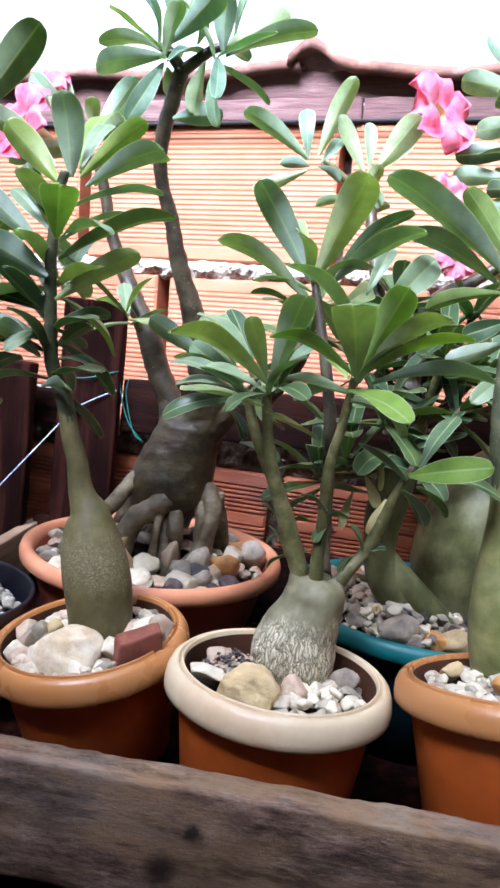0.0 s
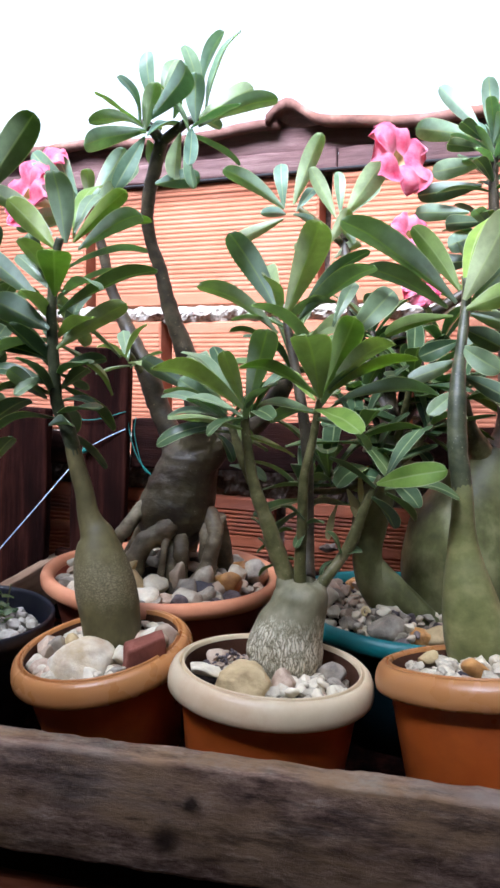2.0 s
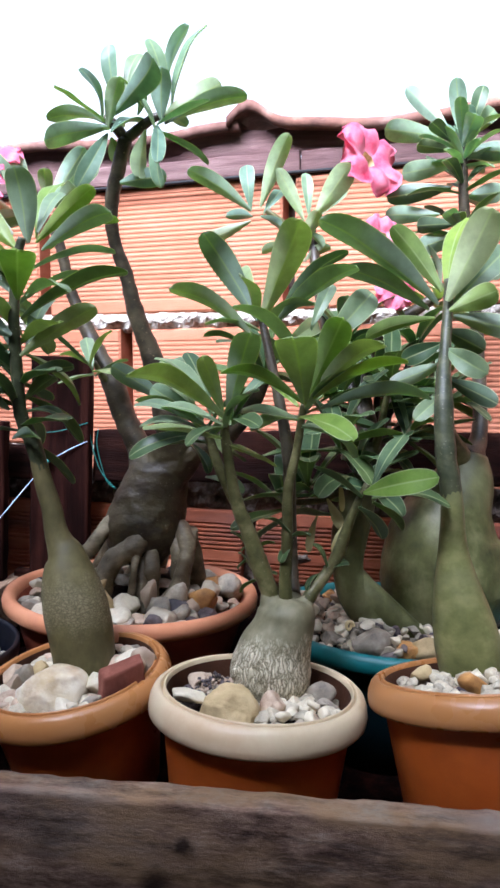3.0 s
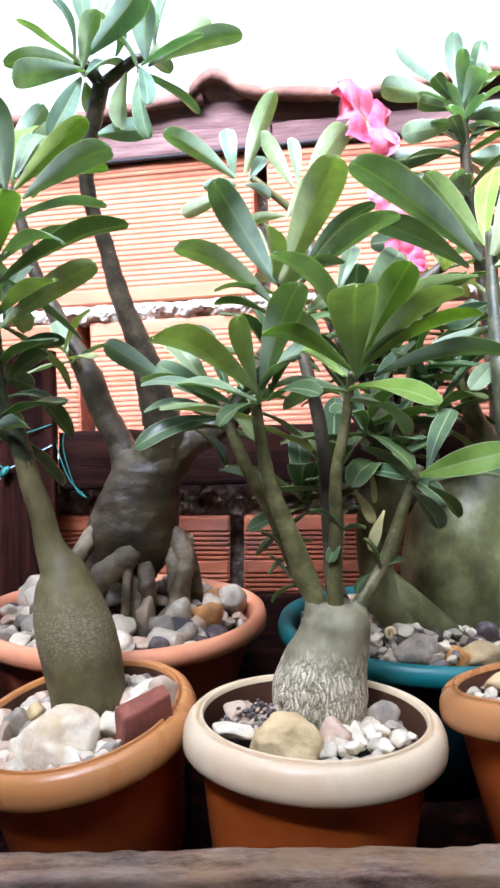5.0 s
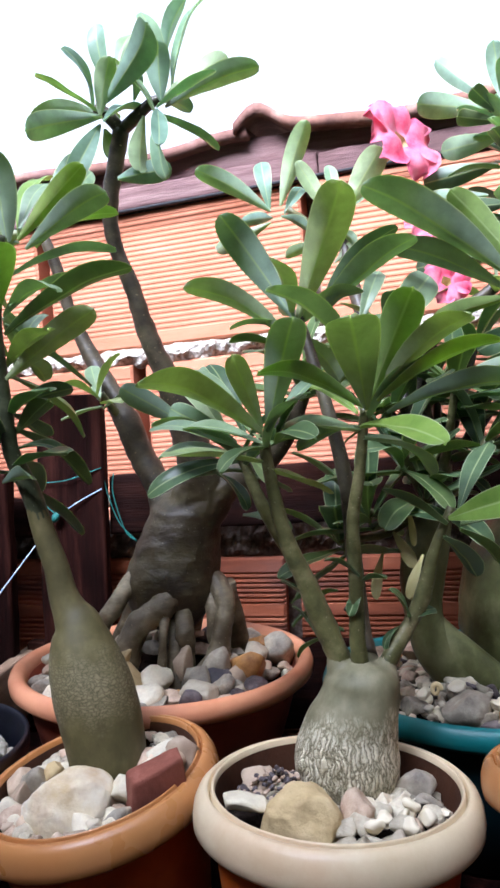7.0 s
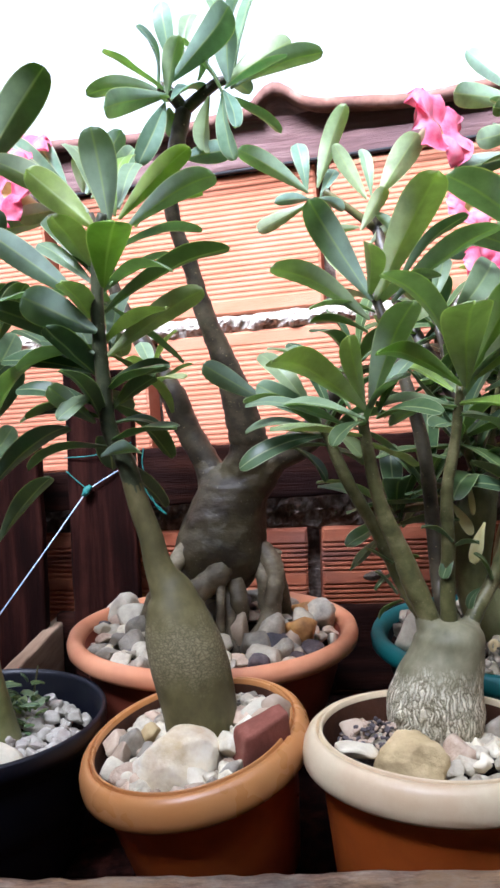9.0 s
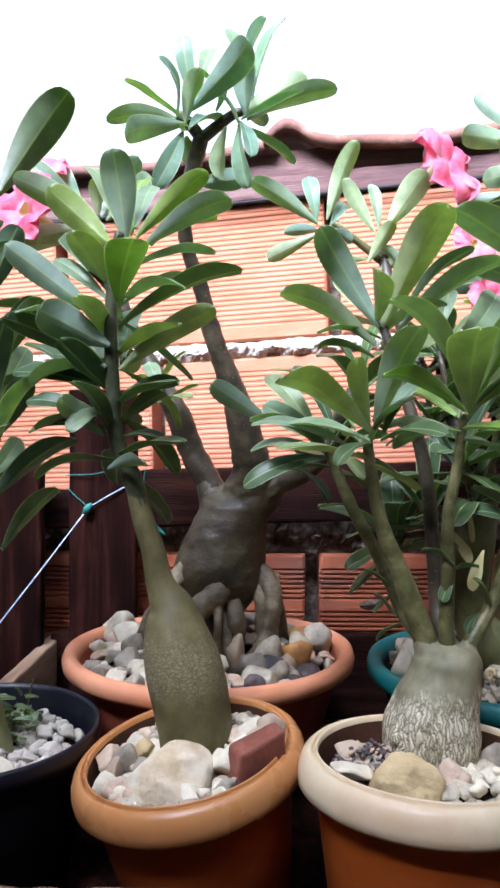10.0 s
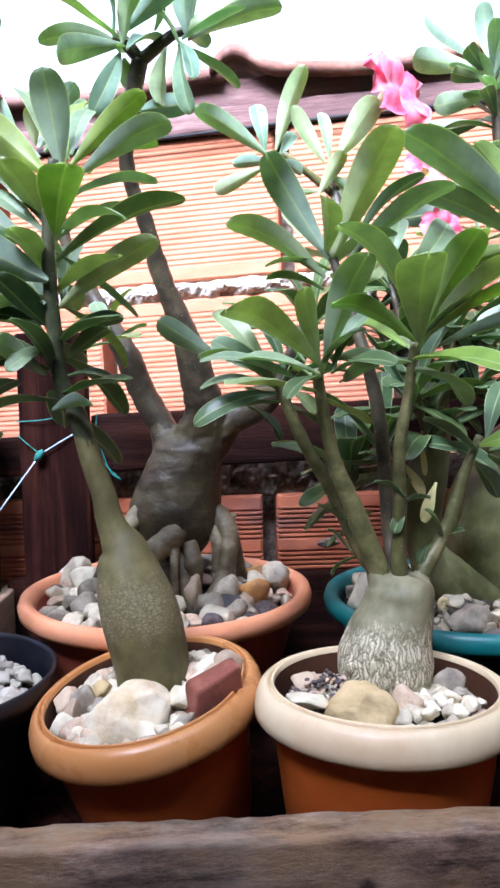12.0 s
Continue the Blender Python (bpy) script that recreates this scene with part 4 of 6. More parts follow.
# pot with the big milky rock
boulder((-0.1285, 0.5480, 0.8690), (0.071, 0.052, 0.062), 6.4, milky_rock, "large milky white and ochre quartz rock", (0, -7, 6), 0.85, 0.11)
shard = box(-0.028, 0.028, -0.013, 0.013, 0.0, 0.049, 0.003, 0.0025, 6, 31.0)
for v in shard.verts:
    v.co.x += 0.18 * (v.co.z - 0.028) * (1 if v.co.x < 0 else -0.6)
    v.co.z += 0.22 * v.co.x
shard = solo("brick_shard", shard, red_shard, (0, 0, 0), "reddish-brown broken brick shard leaning in the pot", "brick shard")
shard.matrix_world = pose(-0.0685, 0.5490, 0.8890, 9, -4, 26) @ Matrix.Diagonal((0.74, 0.70, 1.08, 1))
rock((-0.055, 0.585, 0.905), (0.038, 0.034, 0.042), 7.9, rosy_stone, "rosy beige stone behind the brick shard", (0, 0, 40), 0.5)
scatter(-0.124, 0.58, 0.9020, 0.0298, 0.0794, (0.0181, 0.033), 52, ((PALE, 5), (GREY, 3), (ROSY, 3)), "pale quartz pebble in the orange pot", "pale pebbles", ((-0.128, 0.548, 0.115), (-0.063, 0.540, 0.085), (-0.186, 0.557, 0.05), (-0.18, 0.583, 0.07), (-0.091, 0.55, 0.05), (-0.084, 0.566, 0.045), (-0.066, 0.572, 0.045)), 0.56, 0.010, 21, (-0.1181, 0.6194), (-0.124, 0.58, 0.0794), lean=lean_orange)
scatter(-0.124, 0.58, 0.9000, 0.0298, 0.0794, (0.012, 0.020), 60, ((PALE, 4), (GREY, 3), (ROSY, 3)), "small pale gravel between the pebbles of the orange pot", "", ((-0.128, 0.548, 0.095), (-0.063, 0.540, 0.065)), 0.60, 0.010, 23, (-0.1181, 0.6194), (-0.124, 0.58, 0.0794), joined="fine_gravel", lean=lean_orange)
for i, (x, y, z, size, m, label) in enumerate((
        (-0.186, 0.557, 0.897, 0.024, quartz, "white rounded pebble by the pot's rim"),
        (-0.172, 0.536, 0.894, 0.017, quartz, "small white pebble before the milky rock"),
        (-0.160, 0.533, 0.896, 0.021, rosy_stone, "pinkish pebble before the milky rock"),
        (-0.116, 0.524, 0.900, 0.023, quartz, "pale clear pebble at the milky rock's foot"),
        (-0.091, 0.550, 0.916, 0.028, quartz, "white chipped stone between rock and brick shard"),
        (-0.161, 0.584, 0.911, 0.021, sand_rock, "cream pebble beside the trunk"),
        (-0.192, 0.590, 0.901, 0.025, rosy_stone, "purplish brown chipped stone by the rim"),
        (-0.176, 0.583, 0.905, 0.030, grey_stone, "pale grey stone beside the trunk"),
        (-0.092, 0.525, 0.906, 0.021, grey_stone, "lilac-grey facetted stone beside the milky rock"),
        (-0.084, 0.566, 0.919, 0.026, quartz, "white stone behind the brick shard"),
        (-0.183, 0.571, 0.899, 0.021, rosy_stone, "rosy brown chipped stone by the pot's rim"),
        (-0.066, 0.572, 0.924, 0.026, rosy_stone, "rosy pebble behind the brick shard"),
        (-0.074, 0.592, 0.922, 0.028, quartz, "pale pebble behind the trunk"))):
    rock((x, y, z - size * 0.40), (size * 1.15, size, size * 1.0), 30.3 + i * 1.7, m, label, (0, 0, i * 47), 0.35)
# pot at the far end of the front row
rock((0.2459, 0.5158, 0.9461), (0.0323, 0.0228, 0.0228), 9.1, brown_stone, "yellow-ochre pebble by the trunk", (0, 0, 20))
rock((0.2069, 0.5557, 0.9375), (0.0342, 0.0209, 0.019), 9.4, sand_rock, "sandy brown flat stone in the pot", (0, 0, 20))
rock((0.2297, 0.4996, 0.9459), (0.019, 0.0171, 0.0152), 9.7, dark_stone, "dark angular stone in the pot", (0, 0, 20))
scatter(0.2563, 0.531, 0.9412, 0.0285, 0.0817, (0.0123, 0.0238), 84, ((PALE, 7), (GREY, 2), (ROSY, 1)), "white and grey pebble in the orange pot", "mixed pebbles", ((0.2459, 0.5158, 0.0247), (0.2069, 0.5557, 0.0266), (0.2297, 0.4996, 0.0152)), 0.56, 0.008, 31, (0.2554, 0.5775), lean=lean_e)
scatter(0.2487, 0.5129, 0.9488, 0.0285, 0.057, (0.0095, 0.0171), 18, ((PALE, 7), (GREY, 2)), "white and grey pebble in the orange pot", "mixed pebbles", ((0.2459, 0.5158, 0.0285), (0.2069, 0.5557, 0.0285), (0.2297, 0.4996, 0.019)), 0.8, 0.004, 32, (0.2554, 0.5775), (0.2563, 0.531, 0.0798), lean_e)
# salmon-rimmed bowl
rock((-0.0257, 0.7770, 0.9140), (0.046, 0.036, 0.042), 9.9, brown_stone, "ochre brown stone in the bowl", (0, 0, 30))
rock((-0.0170, 0.8480, 0.9180), (0.048, 0.032, 0.034), 10.8, brown_stone, "rusty orange stone in the bowl", (0, 0, 0))
rock((-0.0690, 0.7560, 0.9100), (0.046, 0.038, 0.054), 10.3, grey_stone, "rough pale grey rock standing among the stones", (0, 24, 40), 0.6)
rock((-0.1415, 0.7400, 0.9120), (0.048, 0.040, 0.046), 10.5, sand_rock, "sandy yellow stone in the bowl", (0, 0, 70))
rock((-0.2475, 0.8975, 0.9049), (0.0515, 0.0436, 0.0515), 11.5, quartz, "white angular quartz chunk", (0, 0, 0), 0.6)
scatter(-0.1257, 0.816, 0.9110, 0.0614, 0.1445, (0.0280, 0.0460), 80, ((PALE, 4), (GREY, 5), (ROSY, 2), (DARK, 3)), "grey and white river stone in the bowl", "bowl stones", ((-0.0257, 0.777, 0.085), (-0.017, 0.848, 0.085), (-0.2475, 0.8975, 0.06), (-0.069, 0.756, 0.07), (-0.1415, 0.740, 0.07)), 0.52, 0.026, 41, (-0.1019, 0.7685))
scatter(-0.1257, 0.816, 0.9228, 0.0742, 0.1366, (0.0198, 0.0337), 26, ((PALE, 6), (GREY, 4)), "grey and white river stone in the bowl", "bowl stones", ((-0.0257, 0.777, 0.06), (-0.017, 0.848, 0.06), (-0.2475, 0.8975, 0.05)), 0.9, 0.006, 42, (-0.1019, 0.7685), joined="fine_gravel")
for i, (x, y, sx, sy, sz, m, label, turn) in enumerate((
        (-0.082, 0.707, 0.030, 0.046, 0.036, grey_stone, "long rough grey rock at the roots", (0, 28, 35)),
        (-0.055, 0.712, 0.034, 0.030, 0.030, dark_stone, "dark purplish stone at the roots", (0, 0, 10)),
        (-0.112, 0.706, 0.038, 0.030, 0.030, quartz, "pale angular stone at the roots", (0, 0, 60)),
        (-0.160, 0.712, 0.036, 0.034, 0.046, sand_rock, "tall sandy yellow stone at the roots", (0, 10, 20)),
        (-0.092, 0.728, 0.028, 0.026, 0.040, rosy_stone, "brownish stone between the roots", (0, 0, 80)),
        (-0.035, 0.722, 0.034, 0.028, 0.028, rosy_stone, "pinkish grey stone in the bowl", (0, 0, 40)),
        (-0.215, 0.775, 0.040, 0.034, 0.044, quartz, "white stone beside the root", (0, 0, 30)),
        (-0.235, 0.815, 0.044, 0.036, 0.048, quartz, "white angular stone beside the root", (0, 0, 80)),
        (-0.200, 0.735, 0.040, 0.032, 0.036, grey_stone, "grey stone beside the root", (0, 0, 50)),
        (0.004, 0.800, 0.044, 0.036, 0.032, grey_stone, "bluish-grey angular rock in the bowl", (0, 0, 15)))):
    rock((x * 0.99 - 0.003, y + 0.042, 0.913), (sx * 1.18, sy * 1.15, sz * 1.25), 20.3 + i * 1.3, m, label, turn, 0.6)
scatter(-0.1257, 0.816, 0.9070, 0.097, 0.144, (0.0218, 0.0356), 46, ((PALE, 5), (GREY, 4), (ROSY, 3), (BROWN, 2)), "pale and brownish stone heaped along the bowl's rim", "bowl stones", ((-0.0257, 0.777, 0.065), (-0.017, 0.848, 0.065), (-0.069, 0.756, 0.05), (-0.1415, 0.740, 0.05)), 0.72, 0.01, 43, (-0.1257, 0.816), joined="fine_gravel")
# teal bowl
rock((0.09, 0.7365, 0.9170), (0.054, 0.044, 0.05), 12.5, quartz, "pale lilac-grey rounded stone in the teal bowl")
rock((0.17, 0.6685, 0.9170), (0.05, 0.034, 0.036), 12.9, grey_stone, "rough bluish-grey rock in the teal bowl", (0, 0, 20), 0.9)
solo("snail_shell", tube([(0.147 + (0.0042 - 0.0002 * k) * math.cos(a), 0.672, 0.948 + (0.0056 - 0.0002 * k) * math.sin(a), 0.0026 - 0.0014 * k / 14) for k, a in ((k, 0.5 * k) for k in range(15))], 8, 2, 0.04, 60), petal_tube, (0.147, 0.672, 0.942), "small pale curled snail shell on the stones", "shell")
rock((0.23, 0.6645, 0.9150), (0.048, 0.036, 0.034), 13.3, sand_rock, "pinkish sandy rock in the teal bowl", (0, 0, -20), 0.6)
scatter(0.203, 0.7735, 0.9160, 0.046, 0.136, (0.018, 0.036), 80, ((PALE, 4), (GREY, 4), (DARK, 1), (BROWN, 1), (ROSY, 3)), "rough grey and pinkish stone in the teal bowl", "teal bowl stones", ((0.09, 0.7185, 0.05), (0.17, 0.6505, 0.04), (0.23, 0.6465, 0.04)), 0.56, 0.01, 51, (0.263, 0.8085))
scatter(0.188, 0.6935, 0.9290, 0.0, 0.06, (0.01, 0.022), 40, ((PALE, 4), (GREY, 4), (DARK, 2)), "rough grey and pinkish stone in the teal bowl", "teal bowl stones", ((0.17, 0.6505, 0.05), (0.23, 0.6465, 0.05)), 0.8, 0.004, 52, joined="fine_gravel")
scatter(0.203, 0.7735, 0.9140, 0.046, 0.1355, (0.01, 0.022), 260, ((PALE, 4), (GREY, 4), (DARK, 1), (ROSY, 2)), "fine rough gravel between the stones of the teal bowl", "", ((0.17, 0.6565, 0.03), (0.23, 0.6525, 0.03)), 0.6, 0.006, 53, (0.263, 0.8085), joined="fine_gravel")
# black pot: fine pale gravel and one white stone
rock((-0.283, 0.566, 0.883), (0.05, 0.04, 0.036), 14.2, quartz, "white rounded stone in the black pot")


def gravel_bed(x, y, z, r, size, count, label, seed):
    """Fine gravel, far too many to count, in one mesh."""
    rs = random.Random(seed)
    b = bmesh.new()
    kinds = PALE + GREY[:3]
    for _ in range(count):
        q, a = math.sqrt(rs.uniform(0, 1)) * r, rs.uniform(0, 2 * math.pi)
        s = rs.uniform(*size)
        m = pose(x + q * math.cos(a), y + q * math.sin(a), z + rs.uniform(-0.004, 0.006), rs.uniform(-40, 40), rs.uniform(-40, 40), rs.uniform(0, 360)) @ Matrix.Diagonal((s, s, s, 1))
        first = len(b.verts)
        b.from_mesh(rs.choice(kinds))
        b.verts.ensure_lookup_table()
        for v in b.verts[first:]:
            v.co = m @ v.co
    return solo("gravel", b, gravel_mat, (x, y, z), label, "gravel", kind="stuff")


gravel_bed(-0.327, 0.631, 0.879, 0.098, (0.011, 0.021), 420, "fine pale gravel filling the black pot", 61)

# ---- plants ----


def plant(at, label):
    return thing("desert_rose", at, label, "potted plant", "desert rose plants")


# leaves by shoot: stalk, tip, width, roll
A_LOW = (
    (0.017, 0.548, 1.173, -0.053, 0.478, 1.208, 0.03, 31),
    (0.017, 0.548, 1.177, 0.002, 0.512, 1.226, 0.018, 36),
    (0.021, 0.548, 1.175, 0.044, 0.493, 1.246, 0.028, -17),
    (0.027, 0.548, 1.17, 0.061, 0.56, 1.214, 0.018, 20),
    (0.026, 0.548, 1.167, 0.056, 0.468, 1.17, 0.018, 26),
    (0.017, 0.548, 1.166, -0.044, 0.57, 1.18, 0.018, -19),
    (0.007, 0.558, 1.175, -0.055, 0.59, 1.225, 0.022, -8),
    (-0.004, 0.568, 1.188, -0.04, 0.61, 1.225, 0.019, -57),
    (0.004, 0.558, 1.161, -0.074, 0.59, 1.18, 0.022, -23),
    (0.017, 0.548, 1.164, -0.01, 0.52, 1.148, 0.018, -3),
)
A_BACK = (
    (-0.011, 0.62, 1.167, -0.065, 0.62, 1.197, 0.022, -88),
    (-0.016, 0.62, 1.169, -0.062, 0.65, 1.225, 0.021, -46),
    (-0.004, 0.62, 1.172, -0.036, 0.65, 1.234, 0.021, -24),
    (-0.011, 0.62, 1.163, -0.076, 0.6, 1.184, 0.019, 28),
    (-0.011, 0.62, 1.156, -0.076, 0.62, 1.157, 0.018, -21),
    (-0.009, 0.62, 1.152, -0.081, 0.6, 1.127, 0.021, -45),
    (-0.002, 0.62, 1.154, 0.018, 0.59, 1.135, 0.018, 3),
    (-0.059, 0.66, 1.184, -0.112, 0.64, 1.217, 0.022, 82),
    (-0.034, 0.66, 1.141, -0.007, 0.64, 1.11, 0.018, -5),
    (-0.013, 0.66, 1.104, 0.029, 0.66, 1.09, 0.018, 30),
)
A_RIGHT = (
    (0.09, 0.537, 1.188, 0.079, 0.472, 1.241, 0.038, 9),
    (0.092, 0.542, 1.193, 0.118, 0.487, 1.259, 0.028, -34),
    (0.098, 0.542, 1.199, 0.15, 0.476, 1.239, 0.023, -24),
    (0.098, 0.542, 1.193, 0.173, 0.505, 1.228, 0.025, -17),
    (0.104, 0.537, 1.185, 0.192, 0.493, 1.198, 0.025, -30),
    (0.086, 0.537, 1.176, 0.129, 0.454, 1.164, 0.025, 20),
    (0.089, 0.552, 1.208, 0.027, 0.512, 1.269, 0.028, 5),
    (0.088, 0.542, 1.189, 0.02, 0.5, 1.213, 0.02, 31),
    (0.085, 0.552, 1.176, 0.04, 0.58, 1.161, 0.018, 31),
    (0.084, 0.552, 1.185, 0.043, 0.6, 1.206, 0.018, -21),
)
A_TOP = (
    (0.038, 0.64, 1.268, -0.017, 0.612, 1.349, 0.03, 62),
    (0.041, 0.64, 1.268, 0.079, 0.561, 1.352, 0.036, -30),
    (0.035, 0.64, 1.251, -0.05, 0.621, 1.296, 0.028, 36),
    (0.059, 0.645, 1.278, 0.126, 0.655, 1.342, 0.022, -36),
    (0.056, 0.645, 1.266, 0.132, 0.587, 1.316, 0.031, -18),
    (0.035, 0.645, 1.27, 0.027, 0.571, 1.302, 0.023, -34),
    (0.106, 0.645, 1.245, 0.154, 0.68, 1.304, 0.032, 63),
    (0.033, 0.635, 1.24, -0.017, 0.64, 1.251, 0.018, 19),
    (0.092, 0.655, 1.262, 0.112, 0.69, 1.313, 0.018, 31),
    (0.036, 0.655, 1.276, 0.01, 0.71, 1.331, 0.027, -43),
    (0.065, 0.655, 1.245, 0.098, 0.71, 1.273, 0.022, 59),
)
A_SIDE = (
    (0.148, 0.575, 1.107, 0.208, 0.531, 1.13, 0.024, 85),
    (0.156, 0.575, 1.102, 0.224, 0.555, 1.101, 0.019, 21),
    (0.157, 0.58, 1.098, 0.188, 0.6, 1.07, 0.018, -2),
    (0.156, 0.58, 1.112, 0.19, 0.63, 1.159, 0.021, -1),
)
B_TOP = (
    (-0.176, 0.573, 1.328, -0.183, 0.555, 1.394, 0.031, 24),
    (-0.188, 0.573, 1.323, -0.24, 0.575, 1.37, 0.028, 86),
    (-0.193, 0.578, 1.336, -0.273, 0.59, 1.385, 0.025, 70),
    (-0.168, 0.573, 1.329, -0.109, 0.556, 1.376, 0.02, -50),
    (-0.162, 0.573, 1.322, -0.09, 0.548, 1.352, 0.025, -41),
    (-0.156, 0.578, 1.324, -0.107, 0.635, 1.364, 0.018, -37),
    (-0.169, 0.578, 1.338, -0.16, 0.62, 1.386, 0.018, 12),
    (-0.179, 0.557, 1.274, -0.158, 0.504, 1.309, 0.035, 1),
    (-0.183, 0.588, 1.336, -0.224, 0.64, 1.412, 0.025, -4),
    (-0.174, 0.588, 1.336, -0.17, 0.65, 1.402, 0.022, -10),
)
B_MID = (
    (-0.201, 0.573, 1.269, -0.271, 0.565, 1.322, 0.025, 86),
    (-0.192, 0.578, 1.28, -0.241, 0.6, 1.318, 0.018, -43),
    (-0.19, 0.578, 1.287, -0.238, 0.62, 1.345, 0.022, -48),
    (-0.177, 0.573, 1.302, -0.108, 0.63, 1.331, 0.02, -16),
    (-0.177, 0.573, 1.278, -0.126, 0.61, 1.305, 0.018, -14),
    (-0.182, 0.573, 1.257, -0.082, 0.581, 1.305, 0.029, -22),
    (-0.18, 0.568, 1.222, -0.102, 0.547, 1.268, 0.024, -46),
    (-0.187, 0.563, 1.241, -0.237, 0.54, 1.266, 0.033, 78),
    (-0.191, 0.568, 1.224, -0.271, 0.56, 1.263, 0.024, 64),
    (-0.182, 0.588, 1.226, -0.18, 0.65, 1.284, 0.021, -2),
)
B_LOW = (
    (-0.184, 0.585, 1.202, -0.134, 0.585, 1.215, 0.018, -45),
    (-0.182, 0.585, 1.18, -0.142, 0.555, 1.204, 0.018, -29),
    (-0.195, 0.58, 1.17, -0.223, 0.55, 1.199, 0.019, 74),
    (-0.192, 0.585, 1.183, -0.26, 0.585, 1.198, 0.019, -46),
    (-0.194, 0.59, 1.174, -0.266, 0.61, 1.173, 0.02, -39),
    (-0.191, 0.58, 1.143, -0.156, 0.55, 1.148, 0.018, -41),
    (-0.193, 0.59, 1.209, -0.279, 0.61, 1.224, 0.024, -41),
    (-0.195, 0.59, 1.216, -0.248, 0.62, 1.24, 0.018, -38),
    (-0.196, 0.6, 1.222, -0.222, 0.64, 1.254, 0.018, -27),
    (-0.183, 0.585, 1.169, -0.141, 0.585, 1.163, 0.018, 18),
    (-0.197, 0.6, 1.198, -0.278, 0.64, 1.253, 0.029, -12),
    (-0.194, 0.585, 1.192, -0.218, 0.555, 1.173, 0.018, -28),
)
C_LEFT = (
    (-0.154, 0.73, 1.495, -0.164, 0.675, 1.528, 0.021, -84),
    (-0.139, 0.73, 1.514, -0.148, 0.729, 1.577, 0.022, -9),
    (-0.141, 0.725, 1.499, -0.079, 0.65, 1.528, 0.033, -52),
    (-0.151, 0.735, 1.493, -0.236, 0.777, 1.512, 0.025, 26),
    (-0.145, 0.725, 1.486, -0.193, 0.655, 1.448, 0.028, 71),
    (-0.148, 0.73, 1.48, -0.172, 0.7, 1.412, 0.023, -65),
    (-0.145, 0.735, 1.478, -0.141, 0.75, 1.454, 0.019, -23),
    (-0.13, 0.735, 1.527, -0.12, 0.76, 1.58, 0.019, 15),
    (-0.115, 0.735, 1.503, -0.112, 0.72, 1.529, 0.018, -129),
)
C_RIGHT = (
    (-0.081, 0.73, 1.516, -0.103, 0.725, 1.581, 0.021, -67),
    (-0.08, 0.73, 1.522, -0.065, 0.76, 1.612, 0.025, -77),
    (-0.086, 0.735, 1.502, -0.022, 0.74, 1.54, 0.031, -75),
    (-0.083, 0.73, 1.492, 0.009, 0.734, 1.525, 0.028, -31),
    (-0.09, 0.73, 1.489, -0.08, 0.715, 1.418, 0.026, 85),
    (-0.104, 0.73, 1.485, -0.111, 0.735, 1.433, 0.024, 9),
    (-0.131, 0.725, 1.425, -0.083, 0.75, 1.44, 0.025, -71),
    (-0.083, 0.745, 1.51, -0.041, 0.76, 1.543, 0.023, -86),
    (-0.078, 0.745, 1.517, -0.044, 0.76, 1.612, 0.03, 14),
    (-0.09, 0.725, 1.488, -0.077, 0.67, 1.432, 0.018, -11),
)
C_FLOWER_BRANCH = (
    (-0.274, 0.85, 1.431, -0.346, 0.85, 1.496, 0.026, -89),
    (-0.277, 0.85, 1.429, -0.325, 0.88, 1.508, 0.027, -53),
    (-0.262, 0.85, 1.433, -0.259, 0.83, 1.47, 0.021, 9),
    (-0.258, 0.85, 1.431, -0.216, 0.86, 1.505, 0.031, -79),
    (-0.25, 0.85, 1.429, -0.206, 0.88, 1.491, 0.024, 87),
    (-0.279, 0.85, 1.417, -0.333, 0.83, 1.402, 0.026, 77),
    (-0.287, 0.85, 1.406, -0.382, 0.88, 1.396, 0.027, 38),
    (-0.25, 0.84, 1.423, -0.208, 0.8, 1.44, 0.025, -44),
)
D_LEFT = (
    (0.002, 0.91, 1.439, -0.082, 0.881, 1.485, 0.027, 50),
    (0.001, 0.915, 1.442, -0.009, 0.935, 1.507, 0.023, -29),
    (0.014, 0.915, 1.446, 0.049, 0.898, 1.539, 0.027, -46),
    (0.002, 0.91, 1.426, -0.062, 0.89, 1.391, 0.021, 84),
    (0.018, 0.92, 1.438, 0.04, 0.95, 1.477, 0.018, 41),
    (0.014, 0.915, 1.434, 0.046, 0.915, 1.418, 0.018, -37),
    (0.003, 0.92, 1.434, -0.039, 0.96, 1.443, 0.018, 61),
)
D_RIGHT = (
    (0.074, 0.915, 1.43, 0.035, 0.915, 1.498, 0.022, 80),
    (0.08, 0.92, 1.435, 0.073, 0.94, 1.499, 0.018, -9),
    (0.089, 0.91, 1.434, 0.133, 0.89, 1.498, 0.036, -65),
    (0.065, 0.91, 1.391, 0.094, 0.89, 1.437, 0.021, -57),
    (0.081, 0.915, 1.414, 0.103, 0.915, 1.394, 0.018, -37),
    (0.065, 0.92, 1.397, 0.017, 0.92, 1.387, 0.018, 46),
    (0.089, 0.93, 1.436, 0.13, 0.96, 1.49, 0.024, 69),
    (0.076, 0.92, 1.375, 0.112, 0.92, 1.396, 0.018, -50),
)
